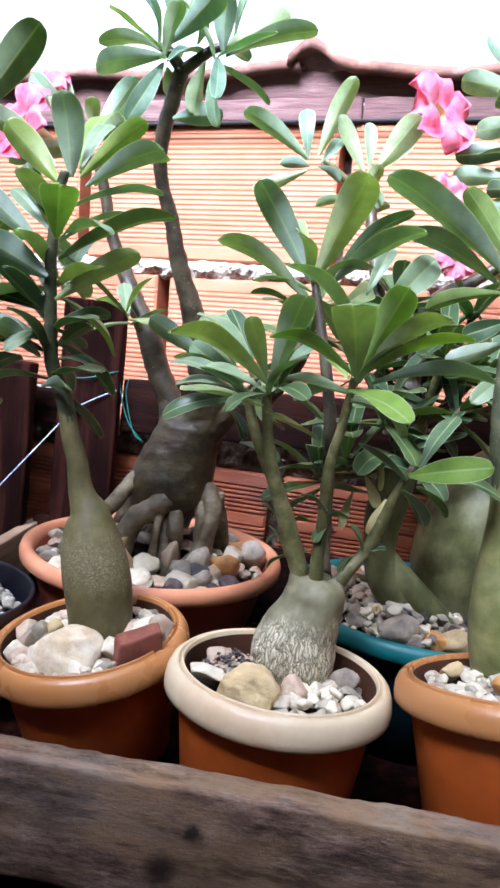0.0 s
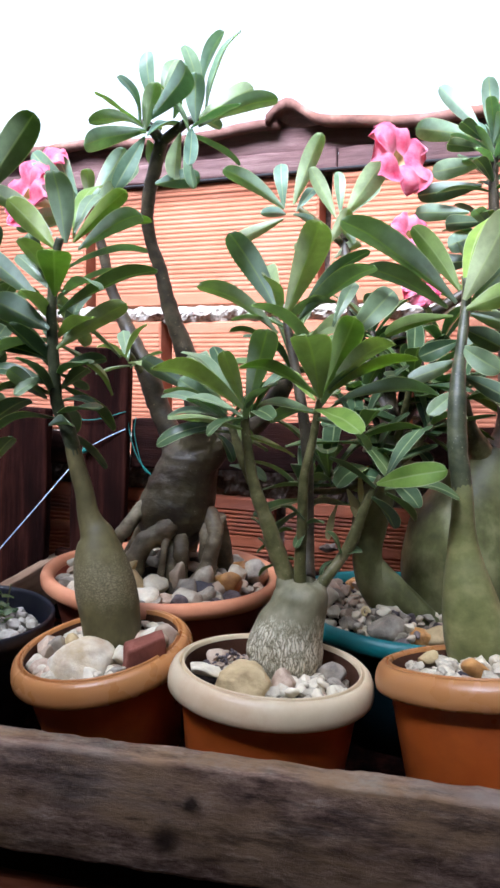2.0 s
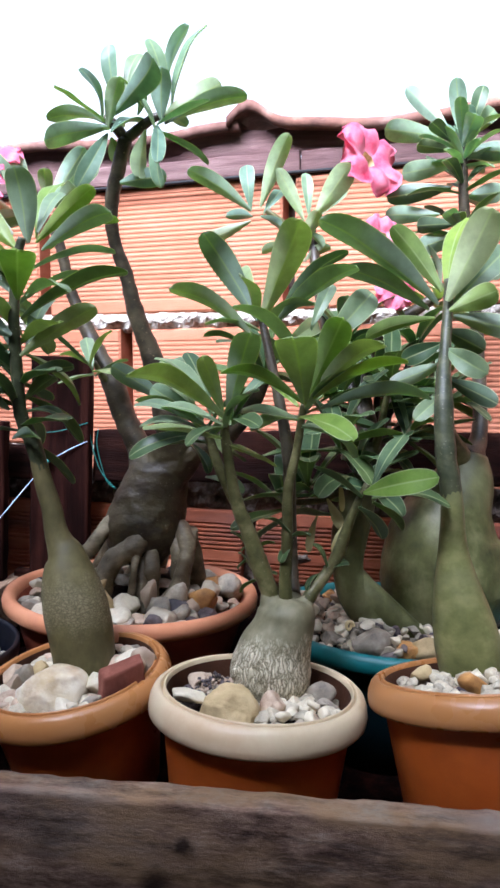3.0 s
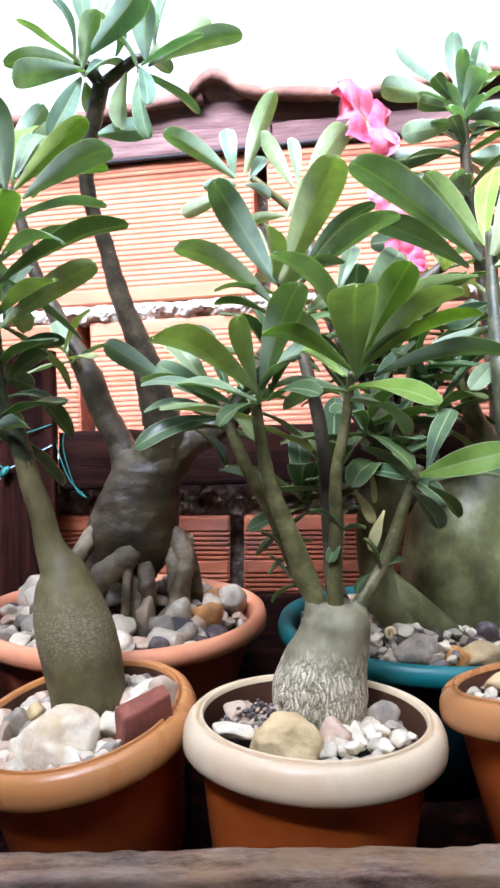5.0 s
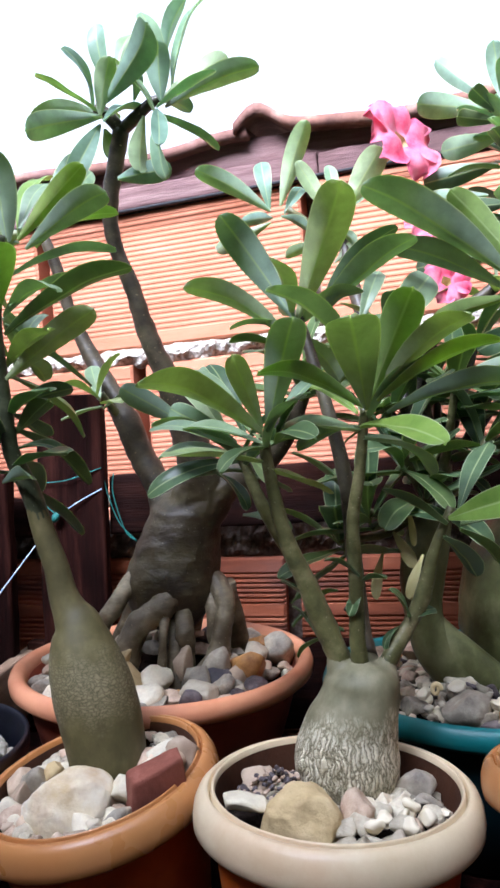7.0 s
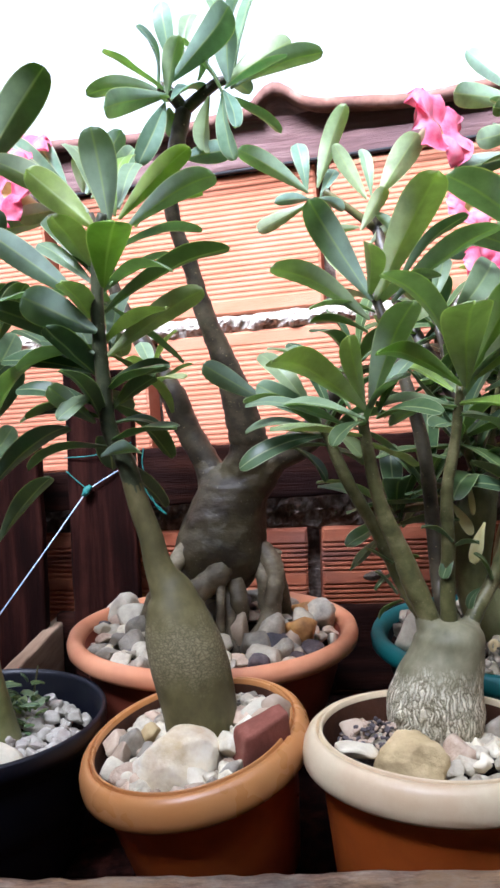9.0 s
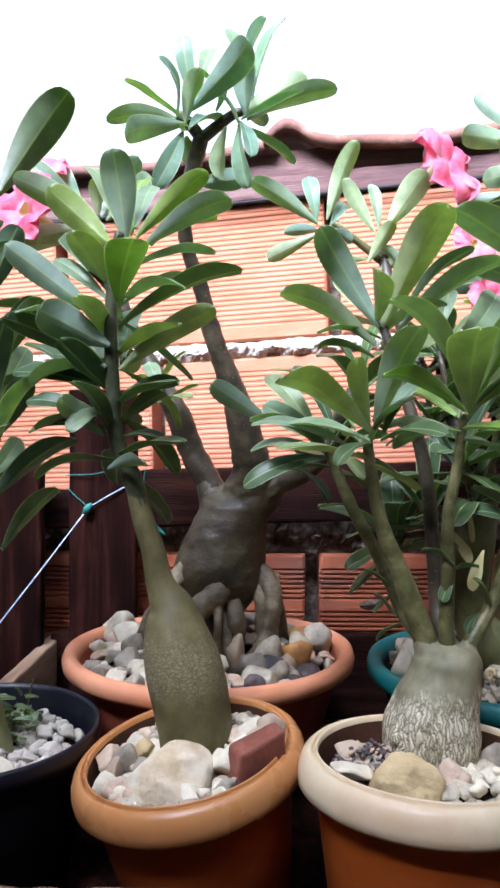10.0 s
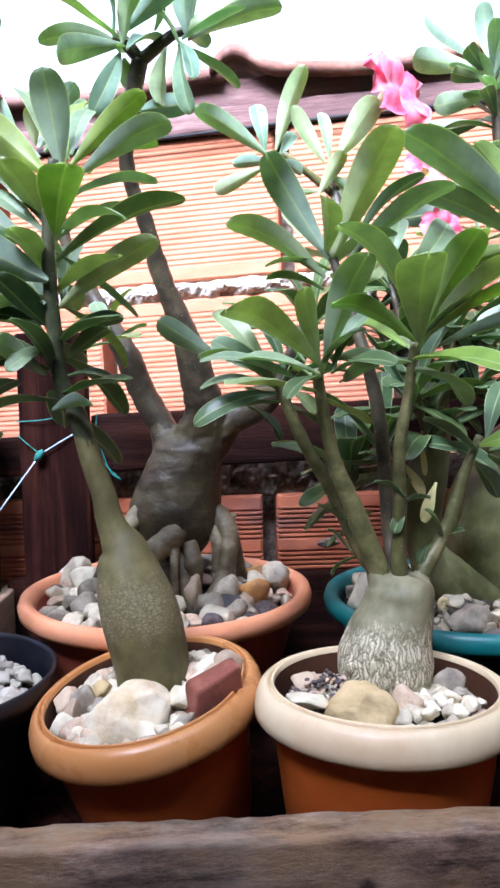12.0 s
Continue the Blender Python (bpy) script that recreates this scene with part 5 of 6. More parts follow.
E_TOP = (
    (0.216, 0.64, 1.289, 0.096, 0.606, 1.363, 0.04, 31),
    (0.219, 0.64, 1.302, 0.168, 0.645, 1.366, 0.025, 71),
    (0.223, 0.63, 1.292, 0.257, 0.61, 1.377, 0.039, -74),
    (0.226, 0.63, 1.283, 0.266, 0.61, 1.301, 0.027, -79),
    (0.209, 0.65, 1.285, 0.12, 0.64, 1.322, 0.028, 37),
    (0.214, 0.64, 1.276, 0.147, 0.64, 1.255, 0.019, 56),
    (0.232, 0.65, 1.291, 0.29, 0.68, 1.353, 0.03, 62),
    (0.227, 0.66, 1.307, 0.252, 0.71, 1.389, 0.027, -18),
    (0.23, 0.63, 1.278, 0.295, 0.63, 1.264, 0.025, -78),
)
E_LOW = (
    (0.224, 0.62, 1.245, 0.257, 0.59, 1.222, 0.024, 83),
    (0.221, 0.63, 1.251, 0.183, 0.63, 1.233, 0.021, -88),
    (0.222, 0.63, 1.231, 0.175, 0.66, 1.209, 0.019, 80),
    (0.226, 0.62, 1.216, 0.275, 0.62, 1.194, 0.021, -80),
    (0.223, 0.62, 1.199, 0.193, 0.59, 1.176, 0.018, -44),
    (0.226, 0.64, 1.264, 0.27, 0.67, 1.248, 0.026, -61),
)
G_TOP = (
    (0.258, 0.9, 1.545, 0.204, 0.933, 1.612, 0.032, 87),
    (0.271, 0.9, 1.547, 0.264, 0.9, 1.612, 0.032, 163),
    (0.286, 0.9, 1.542, 0.3, 0.9, 1.602, 0.028, 79),
    (0.257, 0.9, 1.535, 0.174, 0.88, 1.539, 0.04, 66),
    (0.272, 0.9, 1.504, 0.199, 0.88, 1.483, 0.036, 78),
    (0.265, 0.89, 1.525, 0.229, 0.85, 1.538, 0.026, 39),
    (0.276, 0.89, 1.525, 0.282, 0.85, 1.548, 0.034, -28),
    (0.282, 0.9, 1.517, 0.338, 0.9, 1.52, 0.035, -71),
    (0.266, 0.89, 1.516, 0.214, 0.86, 1.513, 0.025, 66),
    (0.283, 0.91, 1.535, 0.324, 0.94, 1.586, 0.031, 64),
)
G_MID = (
    (0.253, 0.9, 1.437, 0.182, 0.9, 1.435, 0.031, 75),
    (0.278, 0.89, 1.424, 0.219, 0.86, 1.413, 0.028, 79),
    (0.284, 0.9, 1.415, 0.228, 0.9, 1.392, 0.037, 83),
    (0.291, 0.9, 1.423, 0.344, 0.9, 1.415, 0.034, -73),
    (0.281, 0.88, 1.411, 0.252, 0.84, 1.428, 0.025, 32),
    (0.268, 0.91, 1.475, 0.185, 0.93, 1.465, 0.035, 73),
    (0.288, 0.9, 1.461, 0.334, 0.9, 1.468, 0.035, -76),
    (0.282, 0.92, 1.38, 0.174, 0.94, 1.367, 0.038, 79),
    (0.294, 0.9, 1.377, 0.34, 0.9, 1.362, 0.034, -74),
)
F_TOP = (
    (-0.297, 0.62, 1.38, -0.235, 0.62, 1.47, 0.038, -60),
    (-0.303, 0.64, 1.263, -0.267, 0.64, 1.292, 0.023, -68),
    (-0.304, 0.62, 1.137, -0.248, 0.6, 1.223, 0.028, -2),
    (-0.307, 0.62, 1.107, -0.223, 0.6, 1.167, 0.028, -29),
    (-0.293, 0.62, 1.07, -0.237, 0.59, 1.126, 0.023, -18),
    (-0.317, 0.66, 1.198, -0.294, 0.69, 1.255, 0.023, 68),
    (-0.304, 0.63, 1.166, -0.273, 0.63, 1.221, 0.027, -67),
    (-0.318, 0.64, 1.289, -0.286, 0.64, 1.359, 0.028, -62),
    (-0.318, 0.66, 1.13, -0.301, 0.69, 1.167, 0.021, 61),
    (-0.303, 0.61, 1.176, -0.284, 0.60, 1.269, 0.030, -30),
    (-0.300, 0.64, 1.236, -0.262, 0.63, 1.292, 0.024, -40),
)
# three-stemmed plant in the cream-rimmed pot
A = plant((0.070, 0.564, 0.905), "desert rose with a fissured swollen base and several green stems")
base = tube([(0.0690, 0.5670, 0.8930, 0.030), (0.0690, 0.5660, 0.9170, 0.0365), (0.0690, 0.5650, 0.9375, 0.0385), (0.0720, 0.5650, 0.9542, 0.0355), (0.0770, 0.5650, 0.9708, 0.031), (0.0800, 0.5660, 0.9830, 0.0285), (0.0815, 0.5670, 0.9925, 0.0272), (0.0815, 0.5680, 1.0000, 0.0215), (0.0815, 0.5690, 1.0040, 0.009)], 28, 6, 0.05, 34)
for stub in (((0.0720, 0.5660, 0.9640, 0.0165), (0.0690, 0.5660, 0.9870, 0.0130), (0.0655, 0.5660, 1.0030, 0.0100), (0.0630, 0.5662, 1.0130, 0.0065)),
             ((0.0710, 0.5760, 0.9720, 0.0140), (0.0690, 0.5830, 0.9920, 0.0105), (0.0650, 0.5890, 1.0040, 0.0075)),
             ((0.0812, 0.5630, 0.9720, 0.0160), (0.0810, 0.5622, 0.9940, 0.0105), (0.0805, 0.5615, 1.0080, 0.0070)),
             ((0.0830, 0.5750, 0.9720, 0.0144), (0.0848, 0.5820, 0.9950, 0.0118), (0.0846, 0.5880, 1.0080, 0.0080)),
             ((0.0890, 0.5690, 0.9580, 0.0165), (0.0935, 0.5695, 0.9800, 0.0120), (0.0985, 0.5713, 0.9990, 0.0085), (0.1020, 0.5728, 1.0060, 0.0060))):
    limb = tube(stub, 16, 5, 0.05, 50)
    me = bpy.data.meshes.new("limb")
    limb.to_mesh(me)
    limb.free()
    base.from_mesh(me)
    bpy.data.meshes.remove(me)
limb = tube([(0.0530, 0.5540, 0.9390, 0.009), (0.0440, 0.5470, 0.9410, 0.0062), (0.0370, 0.5430, 0.9390, 0.0050), (0.0340, 0.5410, 0.9380, 0.003)], 12, 5, 0.05, 50)
me = bpy.data.meshes.new("limb")
limb.to_mesh(me)
limb.free()
base.from_mesh(me)
bpy.data.meshes.remove(me)
caudex = part("caudex", base, bark_crust, A, "pale fissured swollen base")
skin = caudex.modifiers.new("skin", 'REMESH')
skin.mode = 'VOXEL'
skin.voxel_size = 0.0017
skin.use_smooth_shade = True
soft_skin = caudex.modifiers.new("soft", 'SMOOTH')
soft_skin.iterations = 6
soft_skin.factor = 0.5
part("stem", tube([(0.0710, 0.5660, 0.9800, 0.0069), (0.0650, 0.5660, 1.0080, 0.0079), (0.0538, 0.5671, 1.0367, 0.0088), (0.0444, 0.5660, 1.0619, 0.0076), (0.0287, 0.5639, 1.1008, 0.0058), (0.0188, 0.5609, 1.1514, 0.0045), (0.0165, 0.5623, 1.1708, 0.0039)], 14, 7, 0.09, 70, 0.045), stem_green, A)
part("stem", tube([(0.0670, 0.5860, 1.0030, 0.0077), (0.0530, 0.6040, 1.0250, 0.0062), (0.0333, 0.6125, 1.0687, 0.0054), (0.0085, 0.6168, 1.1154, 0.0052), (-0.0093, 0.6211, 1.1611, 0.0042)], 12, 7, 0.09, 70, 0.045), stem_green, A)
part("stem", tube([(0.0810, 0.5620, 1.0030, 0.0069), (0.0790, 0.5600, 1.0250, 0.0058), (0.0793, 0.5567, 1.0658, 0.0054), (0.0785, 0.5532, 1.1096, 0.0046), (0.0849, 0.5511, 1.1485, 0.0039), (0.0892, 0.5488, 1.1903, 0.0031)], 12, 7, 0.09, 70, 0.045), stem_green, A)
part("stem", tube([(0.0850, 0.5840, 1.0030, 0.0093), (0.0830, 0.6040, 1.0250, 0.0070), (0.0803, 0.6105, 1.0687, 0.0062), (0.0729, 0.6161, 1.1485, 0.0058), (0.0500, 0.6350, 1.2400, 0.0046), (0.0400, 0.6480, 1.2750, 0.0039)], 12, 7, 0.09, 70, 0.045), stem_grey, A)
part("stem", tube([(0.0930, 0.5690, 0.9900, 0.0067), (0.1050, 0.5740, 1.0110, 0.0062), (0.1179, 0.5797, 1.0289, 0.0053), (0.1286, 0.5820, 1.0503, 0.0060), (0.1380, 0.5824, 1.0824, 0.0043), (0.1515, 0.5838, 1.1144, 0.0031)], 12, 7, 0.09, 70, 0.045), stem_green, A)
leaves(A_LOW, A, leaf_mid, leaf_dark, 5)
leaves(A_BACK, A, leaf_mid, leaf_dark, 3)
leaves(A_RIGHT, A, leaf_mid, leaf_young, 2)
leaves(A_TOP, A, leaf_mid, leaf_dark, 4)
leaves(A_SIDE[:1], A, leaf_young)
leaves(A_SIDE[1:], A, leaf_dark)

whorl((0.016, 0.566, 1.166), (-0.1, 0.45, 0.9), 4, 0.070, 0.026, A, leaf_mid, (45, 95), 81)
whorl((0.090, 0.556, 1.186), (0.1, 0.50, 0.9), 4, 0.070, 0.026, A, leaf_mid, (40, 95), 82)
whorl((0.042, 0.652, 1.272), (0.1, 0.45, 0.9), 4, 0.075, 0.027, A, leaf_mid, (40, 100), 83)
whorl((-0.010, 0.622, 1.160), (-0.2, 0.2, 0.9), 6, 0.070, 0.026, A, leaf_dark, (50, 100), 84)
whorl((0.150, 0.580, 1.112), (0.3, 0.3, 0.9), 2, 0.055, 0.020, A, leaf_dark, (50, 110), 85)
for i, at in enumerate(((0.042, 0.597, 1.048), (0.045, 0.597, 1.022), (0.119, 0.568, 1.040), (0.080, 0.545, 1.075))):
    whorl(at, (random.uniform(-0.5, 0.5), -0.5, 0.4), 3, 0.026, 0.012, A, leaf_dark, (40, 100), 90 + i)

# bottle-shaped plant
B = plant((-0.122, 0.585, 0.89), "desert rose with a smooth bottle-shaped olive trunk and dense leaves")
part("caudex", tube([(-0.1180, 0.5950, 0.8860, 0.029), (-0.1205, 0.5950, 0.9240, 0.0310), (-0.1255, 0.5950, 0.9520, 0.0325), (-0.1310, 0.5950, 0.9760, 0.0322), (-0.1355, 0.5950, 0.9960, 0.0290), (-0.1390, 0.5950, 1.0140, 0.0240), (-0.1415, 0.5950, 1.0270, 0.0188), (-0.1475, 0.5948, 1.0394, 0.0138), (-0.1521, 0.5942, 1.0525, 0.0113), (-0.1562, 0.5932, 1.0739, 0.0100), (-0.1633, 0.5922, 1.0963, 0.0092), (-0.1699, 0.5910, 1.1216, 0.0079), (-0.1740, 0.5902, 1.1381, 0.0050)], 26, 6, 0.025, 30), bark_bottle, B, "smooth olive bottle-shaped base")
part("stem", tube([(-0.1592, 0.5927, 1.0846, 0.0040), (-0.1653, 0.5917, 1.1060, 0.0072), (-0.1728, 0.5890, 1.1333, 0.0080), (-0.1850, 0.5837, 1.1663, 0.0066), (-0.1867, 0.5778, 1.2033, 0.006), (-0.1874, 0.5720, 1.2393, 0.0054), (-0.1870, 0.5683, 1.2670, 0.005), (-0.1840, 0.5680, 1.3120, 0.0045), (-0.1800, 0.5680, 1.3320, 0.004)], 12, 7, 0.08, 70, 0.05), stem_dark, B)
leaves(B_TOP, B, leaf_mid, leaf_young, 2)
leaves(B_MID, B, leaf_mid, leaf_dark, 3)
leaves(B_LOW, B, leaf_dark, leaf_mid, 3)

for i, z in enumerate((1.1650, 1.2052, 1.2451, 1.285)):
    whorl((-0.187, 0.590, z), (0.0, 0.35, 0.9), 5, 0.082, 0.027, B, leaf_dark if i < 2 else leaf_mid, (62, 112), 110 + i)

# old plant with raised roots in the salmon-rimmed bowl
C = plant((-0.10, 0.808, 0.93), "old desert rose with a thick grey trunk on raised twisted roots")
ROOTS = (
    ((-0.1379, 0.8175, 1.0267, 0.0167), (-0.1588, 0.8040, 1.0121, 0.0110), (-0.1713, 0.7915, 0.9943, 0.0099), (-0.1859, 0.7862, 0.9724, 0.0094), (-0.2026, 0.7935, 0.9328, 0.0094), (-0.2182, 0.8071, 0.8807, 0.0083)),
    ((-0.1066, 0.8144, 1.0079, 0.0209), (-0.1191, 0.7862, 0.9954, 0.0151), (-0.1348, 0.7727, 0.9850, 0.0130), (-0.1463, 0.7643, 0.9683, 0.0125), (-0.1525, 0.7602, 0.9432, 0.0125), (-0.1567, 0.7602, 0.8807, 0.0115)),
    ((-0.1139, 0.7789, 0.9870, 0.0052), (-0.1129, 0.7643, 0.9704, 0.0044), (-0.1139, 0.7602, 0.9485, 0.0042), (-0.1150, 0.7529, 0.9172, 0.0047), (-0.1150, 0.7497, 0.8807, 0.0052)),
    ((-0.1066, 0.7967, 0.9797, 0.0083), (-0.1045, 0.7769, 0.9578, 0.0078), (-0.1025, 0.7706, 0.9412, 0.0083), (-0.0993, 0.7622, 0.9172, 0.0110), (-0.0983, 0.7549, 0.8807, 0.0136)),
    ((-0.0993, 0.8081, 0.9933, 0.0083), (-0.0962, 0.7873, 0.9777, 0.0099), (-0.0941, 0.7810, 0.9599, 0.0110), (-0.0931, 0.7862, 0.9391, 0.0083), (-0.0920, 0.7915, 0.8911, 0.0083)),
    ((-0.0753, 0.8290, 1.0183, 0.0146), (-0.0555, 0.8092, 0.9985, 0.0110), (-0.0555, 0.7998, 0.9745, 0.0104), (-0.0597, 0.7956, 0.9505, 0.0115), (-0.0670, 0.7862, 0.9328, 0.0125), (-0.0816, 0.7727, 0.9067, 0.0125), (-0.0931, 0.7622, 0.8807, 0.0104)),
    ((-0.0774, 0.8269, 1.0110, 0.0125), (-0.0670, 0.8040, 0.9850, 0.0078), (-0.0670, 0.7998, 0.9599, 0.0073), (-0.0545, 0.7935, 0.9328, 0.0089), (-0.0409, 0.7862, 0.8807, 0.0104)),
    ((-0.1087, 0.8540, 1.0058, 0.0313), (-0.1191, 0.8905, 0.9432, 0.0188), (-0.1400, 0.9270, 0.8754, 0.0167)),
    ((-0.1504, 0.8488, 0.9954, 0.0167), (-0.1869, 0.8697, 0.9380, 0.0125), (-0.2287, 0.8958, 0.8754, 0.0125)),
    ((-0.0670, 0.8436, 1.0058, 0.0188), (-0.0482, 0.8540, 0.9432, 0.0125), (-0.0357, 0.8645, 0.8754, 0.0125)),
)
COLLARS = (
    ((-0.0931, 0.8300, 1.0788, 0.0339), (-0.0785, 0.8227, 1.1164, 0.0275), (-0.0808, 0.8100, 1.1517, 0.0195), (-0.0864, 0.8021, 1.1805, 0.0123)),
    ((-0.1118, 0.8332, 1.0767, 0.0286), (-0.1254, 0.8394, 1.1080, 0.0176), (-0.1413, 0.8439, 1.1413, 0.0097)),
    ((-0.0858, 0.8290, 1.0840, 0.0286), (-0.0545, 0.8247, 1.1185, 0.0202), (-0.0250, 0.8200, 1.1352, 0.0110)))
body = tube([(-0.1066, 0.8415, 0.9620, 0.0188), (-0.1108, 0.8384, 0.9766, 0.0375), (-0.1150, 0.8353, 0.9912, 0.0501), (-0.1165, 0.8332, 1.0121, 0.0532), (-0.1118, 0.8332, 1.0329, 0.0501), (-0.1056, 0.8332, 1.0559, 0.0451), (-0.1004, 0.8321, 1.0788, 0.0402), (-0.0978, 0.8311, 1.0940, 0.0375), (-0.0972, 0.8300, 1.1013, 0.0313), (-0.0962, 0.8290, 1.1044, 0.0188)], 32, 6, 0.06, 26)
for i, r in enumerate(COLLARS):
    limb = tube(r, 14, 5, 0.14, 45, 0.0, 34.1 + i * 3.1)
    me = bpy.data.meshes.new("limb")
    limb.to_mesh(me)
    limb.free()
    body.from_mesh(me)
    bpy.data.meshes.remove(me)
for i, r in enumerate(ROOTS):
    part("root", tube(r, 16, 7, 0.30, 48, 0.0, i * 3.1), bark_root, C, "knobbly pale brown raised root")
trunk = part("trunk", body, bark_grey, C, "thick dark olive-brown swollen trunk")
skin = trunk.modifiers.new("skin", 'REMESH')
skin.mode = 'VOXEL'
skin.voxel_size = 0.0020
skin.use_smooth_shade = True
soft_skin = trunk.modifiers.new("soft", 'SMOOTH')
soft_skin.iterations = 2
soft_skin.factor = 0.5
part("stem", tube([(-0.0879, 0.8300, 1.0997, 0.0200), (-0.0760, 0.8200, 1.1258, 0.0225), (-0.0828, 0.8078, 1.1589, 0.0200), (-0.0930, 0.7963, 1.2030, 0.0156), (-0.1073, 0.7876, 1.2435, 0.0120), (-0.1214, 0.7778, 1.2835, 0.0102), (-0.1329, 0.7682, 1.3295, 0.0083), (-0.1468, 0.7601, 1.3718, 0.0076), (-0.1484, 0.7542, 1.4083, 0.0080), (-0.1398, 0.7493, 1.4476, 0.0085), (-0.1300, 0.7420, 1.4800, 0.0080)], 14, 7, 0.09, 70, 0.045), stem_grey, C)
part("stem", tube([(-0.1118, 0.8332, 1.0945, 0.0150), (-0.1264, 0.8405, 1.1122, 0.0150), (-0.1493, 0.8450, 1.1537, 0.0148), (-0.1664, 0.8438, 1.1968, 0.0145), (-0.1837, 0.8474, 1.2293, 0.0111), (-0.2048, 0.8555, 1.2656, 0.0099), (-0.2292, 0.8587, 1.3153, 0.0074), (-0.2429, 0.8564, 1.3672, 0.0071), (-0.2569, 0.8538, 1.4088, 0.0060)], 14, 7, 0.09, 70, 0.045), stem_grey, C)
part("stem", tube([(-0.0826, 0.8290, 1.0997, 0.0180), (-0.0513, 0.8245, 1.1206, 0.0180), (-0.0145, 0.8190, 1.1413, 0.0172), (0.0171, 0.8130, 1.1774, 0.0135), (0.0381, 0.8073, 1.2233, 0.0100)], 14, 7, 0.09, 70, 0.045), stem_grey, C)
part("twig", tube([(-0.1300, 0.7420, 1.4780, 0.0065), (-0.1440, 0.7380, 1.4940, 0.0060), (-0.1540, 0.7350, 1.5000, 0.0050)], 10, 4, 0.06, 60), stem_grey, C)
part("twig", tube([(-0.1300, 0.7420, 1.4780, 0.0065), (-0.1120, 0.7380, 1.4900, 0.0060), (-0.0960, 0.7350, 1.5000, 0.0050), (-0.0840, 0.7340, 1.5020, 0.0040)], 10, 4, 0.06, 60), stem_grey, C)
part("twig", tube([(-0.1666, 0.8445, 1.1928, 0.0062), (-0.1763, 0.8285, 1.2080, 0.0041), (-0.1860, 0.8204, 1.2253, 0.0031)], 10, 4, 0.06, 60), stem_green, C)
whorl((-0.150, 0.722, 1.494), (-0.5, 0.3, 0.8), 5, 0.065, 0.024, C, leaf_grey, (35, 75), 71)
whorl((-0.082, 0.720, 1.496), (0.5, 0.3, 0.8), 5, 0.065, 0.024, C, leaf_grey, (35, 75), 72)
leaves(C_LEFT, C, leaf_grey, leaf_mid, 4)
leaves(C_RIGHT, C, leaf_grey, leaf_mid, 4)
leaves(C_FLOWER_BRANCH, C, leaf_grey, leaf_mid, 3)
whorl((-0.180, 0.784, 1.224), (-0.2, -0.4, 0.8), 6, 0.055, 0.018, C, leaf_mid, (30, 95), 4)
whorl((0.040, 0.772, 1.225), (0.2, -0.3, 0.9), 9, 0.085, 0.026, C, leaf_dark, (30, 95), 5)

# twin-trunked plant in the teal bowl
D = plant((0.22, 0.80, 0.90), "large desert rose with a huge pale-green swollen trunk")
part("caudex", tube([(0.2830, 0.8130, 0.8960, 0.056), (0.2750, 0.8120, 0.9280, 0.070), (0.2700, 0.8100, 0.9630, 0.078), (0.2680, 0.8080, 0.9980, 0.0755), (0.2660, 0.8080, 1.0300, 0.066), (0.2740, 0.8100, 1.0640, 0.052), (0.2880, 0.8140, 1.0980, 0.036), (0.2941, 0.8205, 1.1273, 0.022)], 32, 6, 0.05, 16), bark_pale, D, "huge rounded pale green base")
part("trunk", tube([(0.2030, 0.7480, 0.9080, 0.020), (0.1840, 0.7400, 0.9360, 0.025), (0.1580, 0.7380, 0.9630, 0.0215), (0.1470, 0.7380, 0.9930, 0.0180), (0.1460, 0.7400, 1.0280, 0.021), (0.1520, 0.7440, 1.0630, 0.021), (0.1630, 0.7530, 1.0980, 0.016), (0.1702, 0.7690, 1.1366, 0.012)], 24, 6, 0.05, 26), bark_pale, D, "pale bent second trunk")
part("root", tube([(0.1560, 0.7385, 0.9900, 0.010), (0.1700, 0.7375, 0.9640, 0.0195), (0.1980, 0.7330, 0.9400, 0.0195), (0.2230, 0.7300, 0.9230, 0.016), (0.2380, 0.7300, 0.9060, 0.010)], 18, 5, 0.06, 26), bark_pale, D)
part("stem", tube([(0.1701, 0.7687, 1.1319, 0.012), (0.1536, 0.8114, 1.1830, 0.010), (0.1192, 0.8652, 1.2572, 0.009), (0.0979, 0.9095, 1.3407, 0.008), (0.0880, 0.9300, 1.4000, 0.007), (0.0830, 0.9250, 1.4300, 0.006)], 12, 7, 0.09, 70, 0.045), stem_grey, D)
part("twig", tube([(0.0880, 0.9300, 1.3950, 0.006), (0.0550, 0.9250, 1.4200, 0.005), (0.0220, 0.9150, 1.4420, 0.0045)], 10, 4, 0.05, 60), stem_green, D)
part("stem", tube([(0.1701, 0.7687, 1.1319, 0.012), (0.1588, 0.8328, 1.2108, 0.010), (0.1794, 0.8762, 1.2758, 0.009), (0.2246, 0.8978, 1.3082, 0.008), (0.2619, 0.9043, 1.3361, 0.007)], 12, 7, 0.09, 70, 0.045), stem_grey, D)
part("stem", tube([(0.2900, 0.8180, 1.1180, 0.020), (0.3102, 0.8494, 1.1458, 0.011), (0.3148, 0.8828, 1.2108, 0.009), (0.3048, 0.8986, 1.3222, 0.0085), (0.2880, 0.9000, 1.4200, 0.0075), (0.2800, 0.9000, 1.4900, 0.0062), (0.2790, 0.9000, 1.5300, 0.0045)], 12, 7, 0.09, 70, 0.045), stem_grey, D)
part("stem", tube([(0.2820, 0.8080, 1.1180, 0.018), (0.2603, 0.7899, 1.1551, 0.010), (0.2437, 0.7823, 1.2015, 0.008)], 12, 7, 0.09, 70, 0.045), stem_green, D)
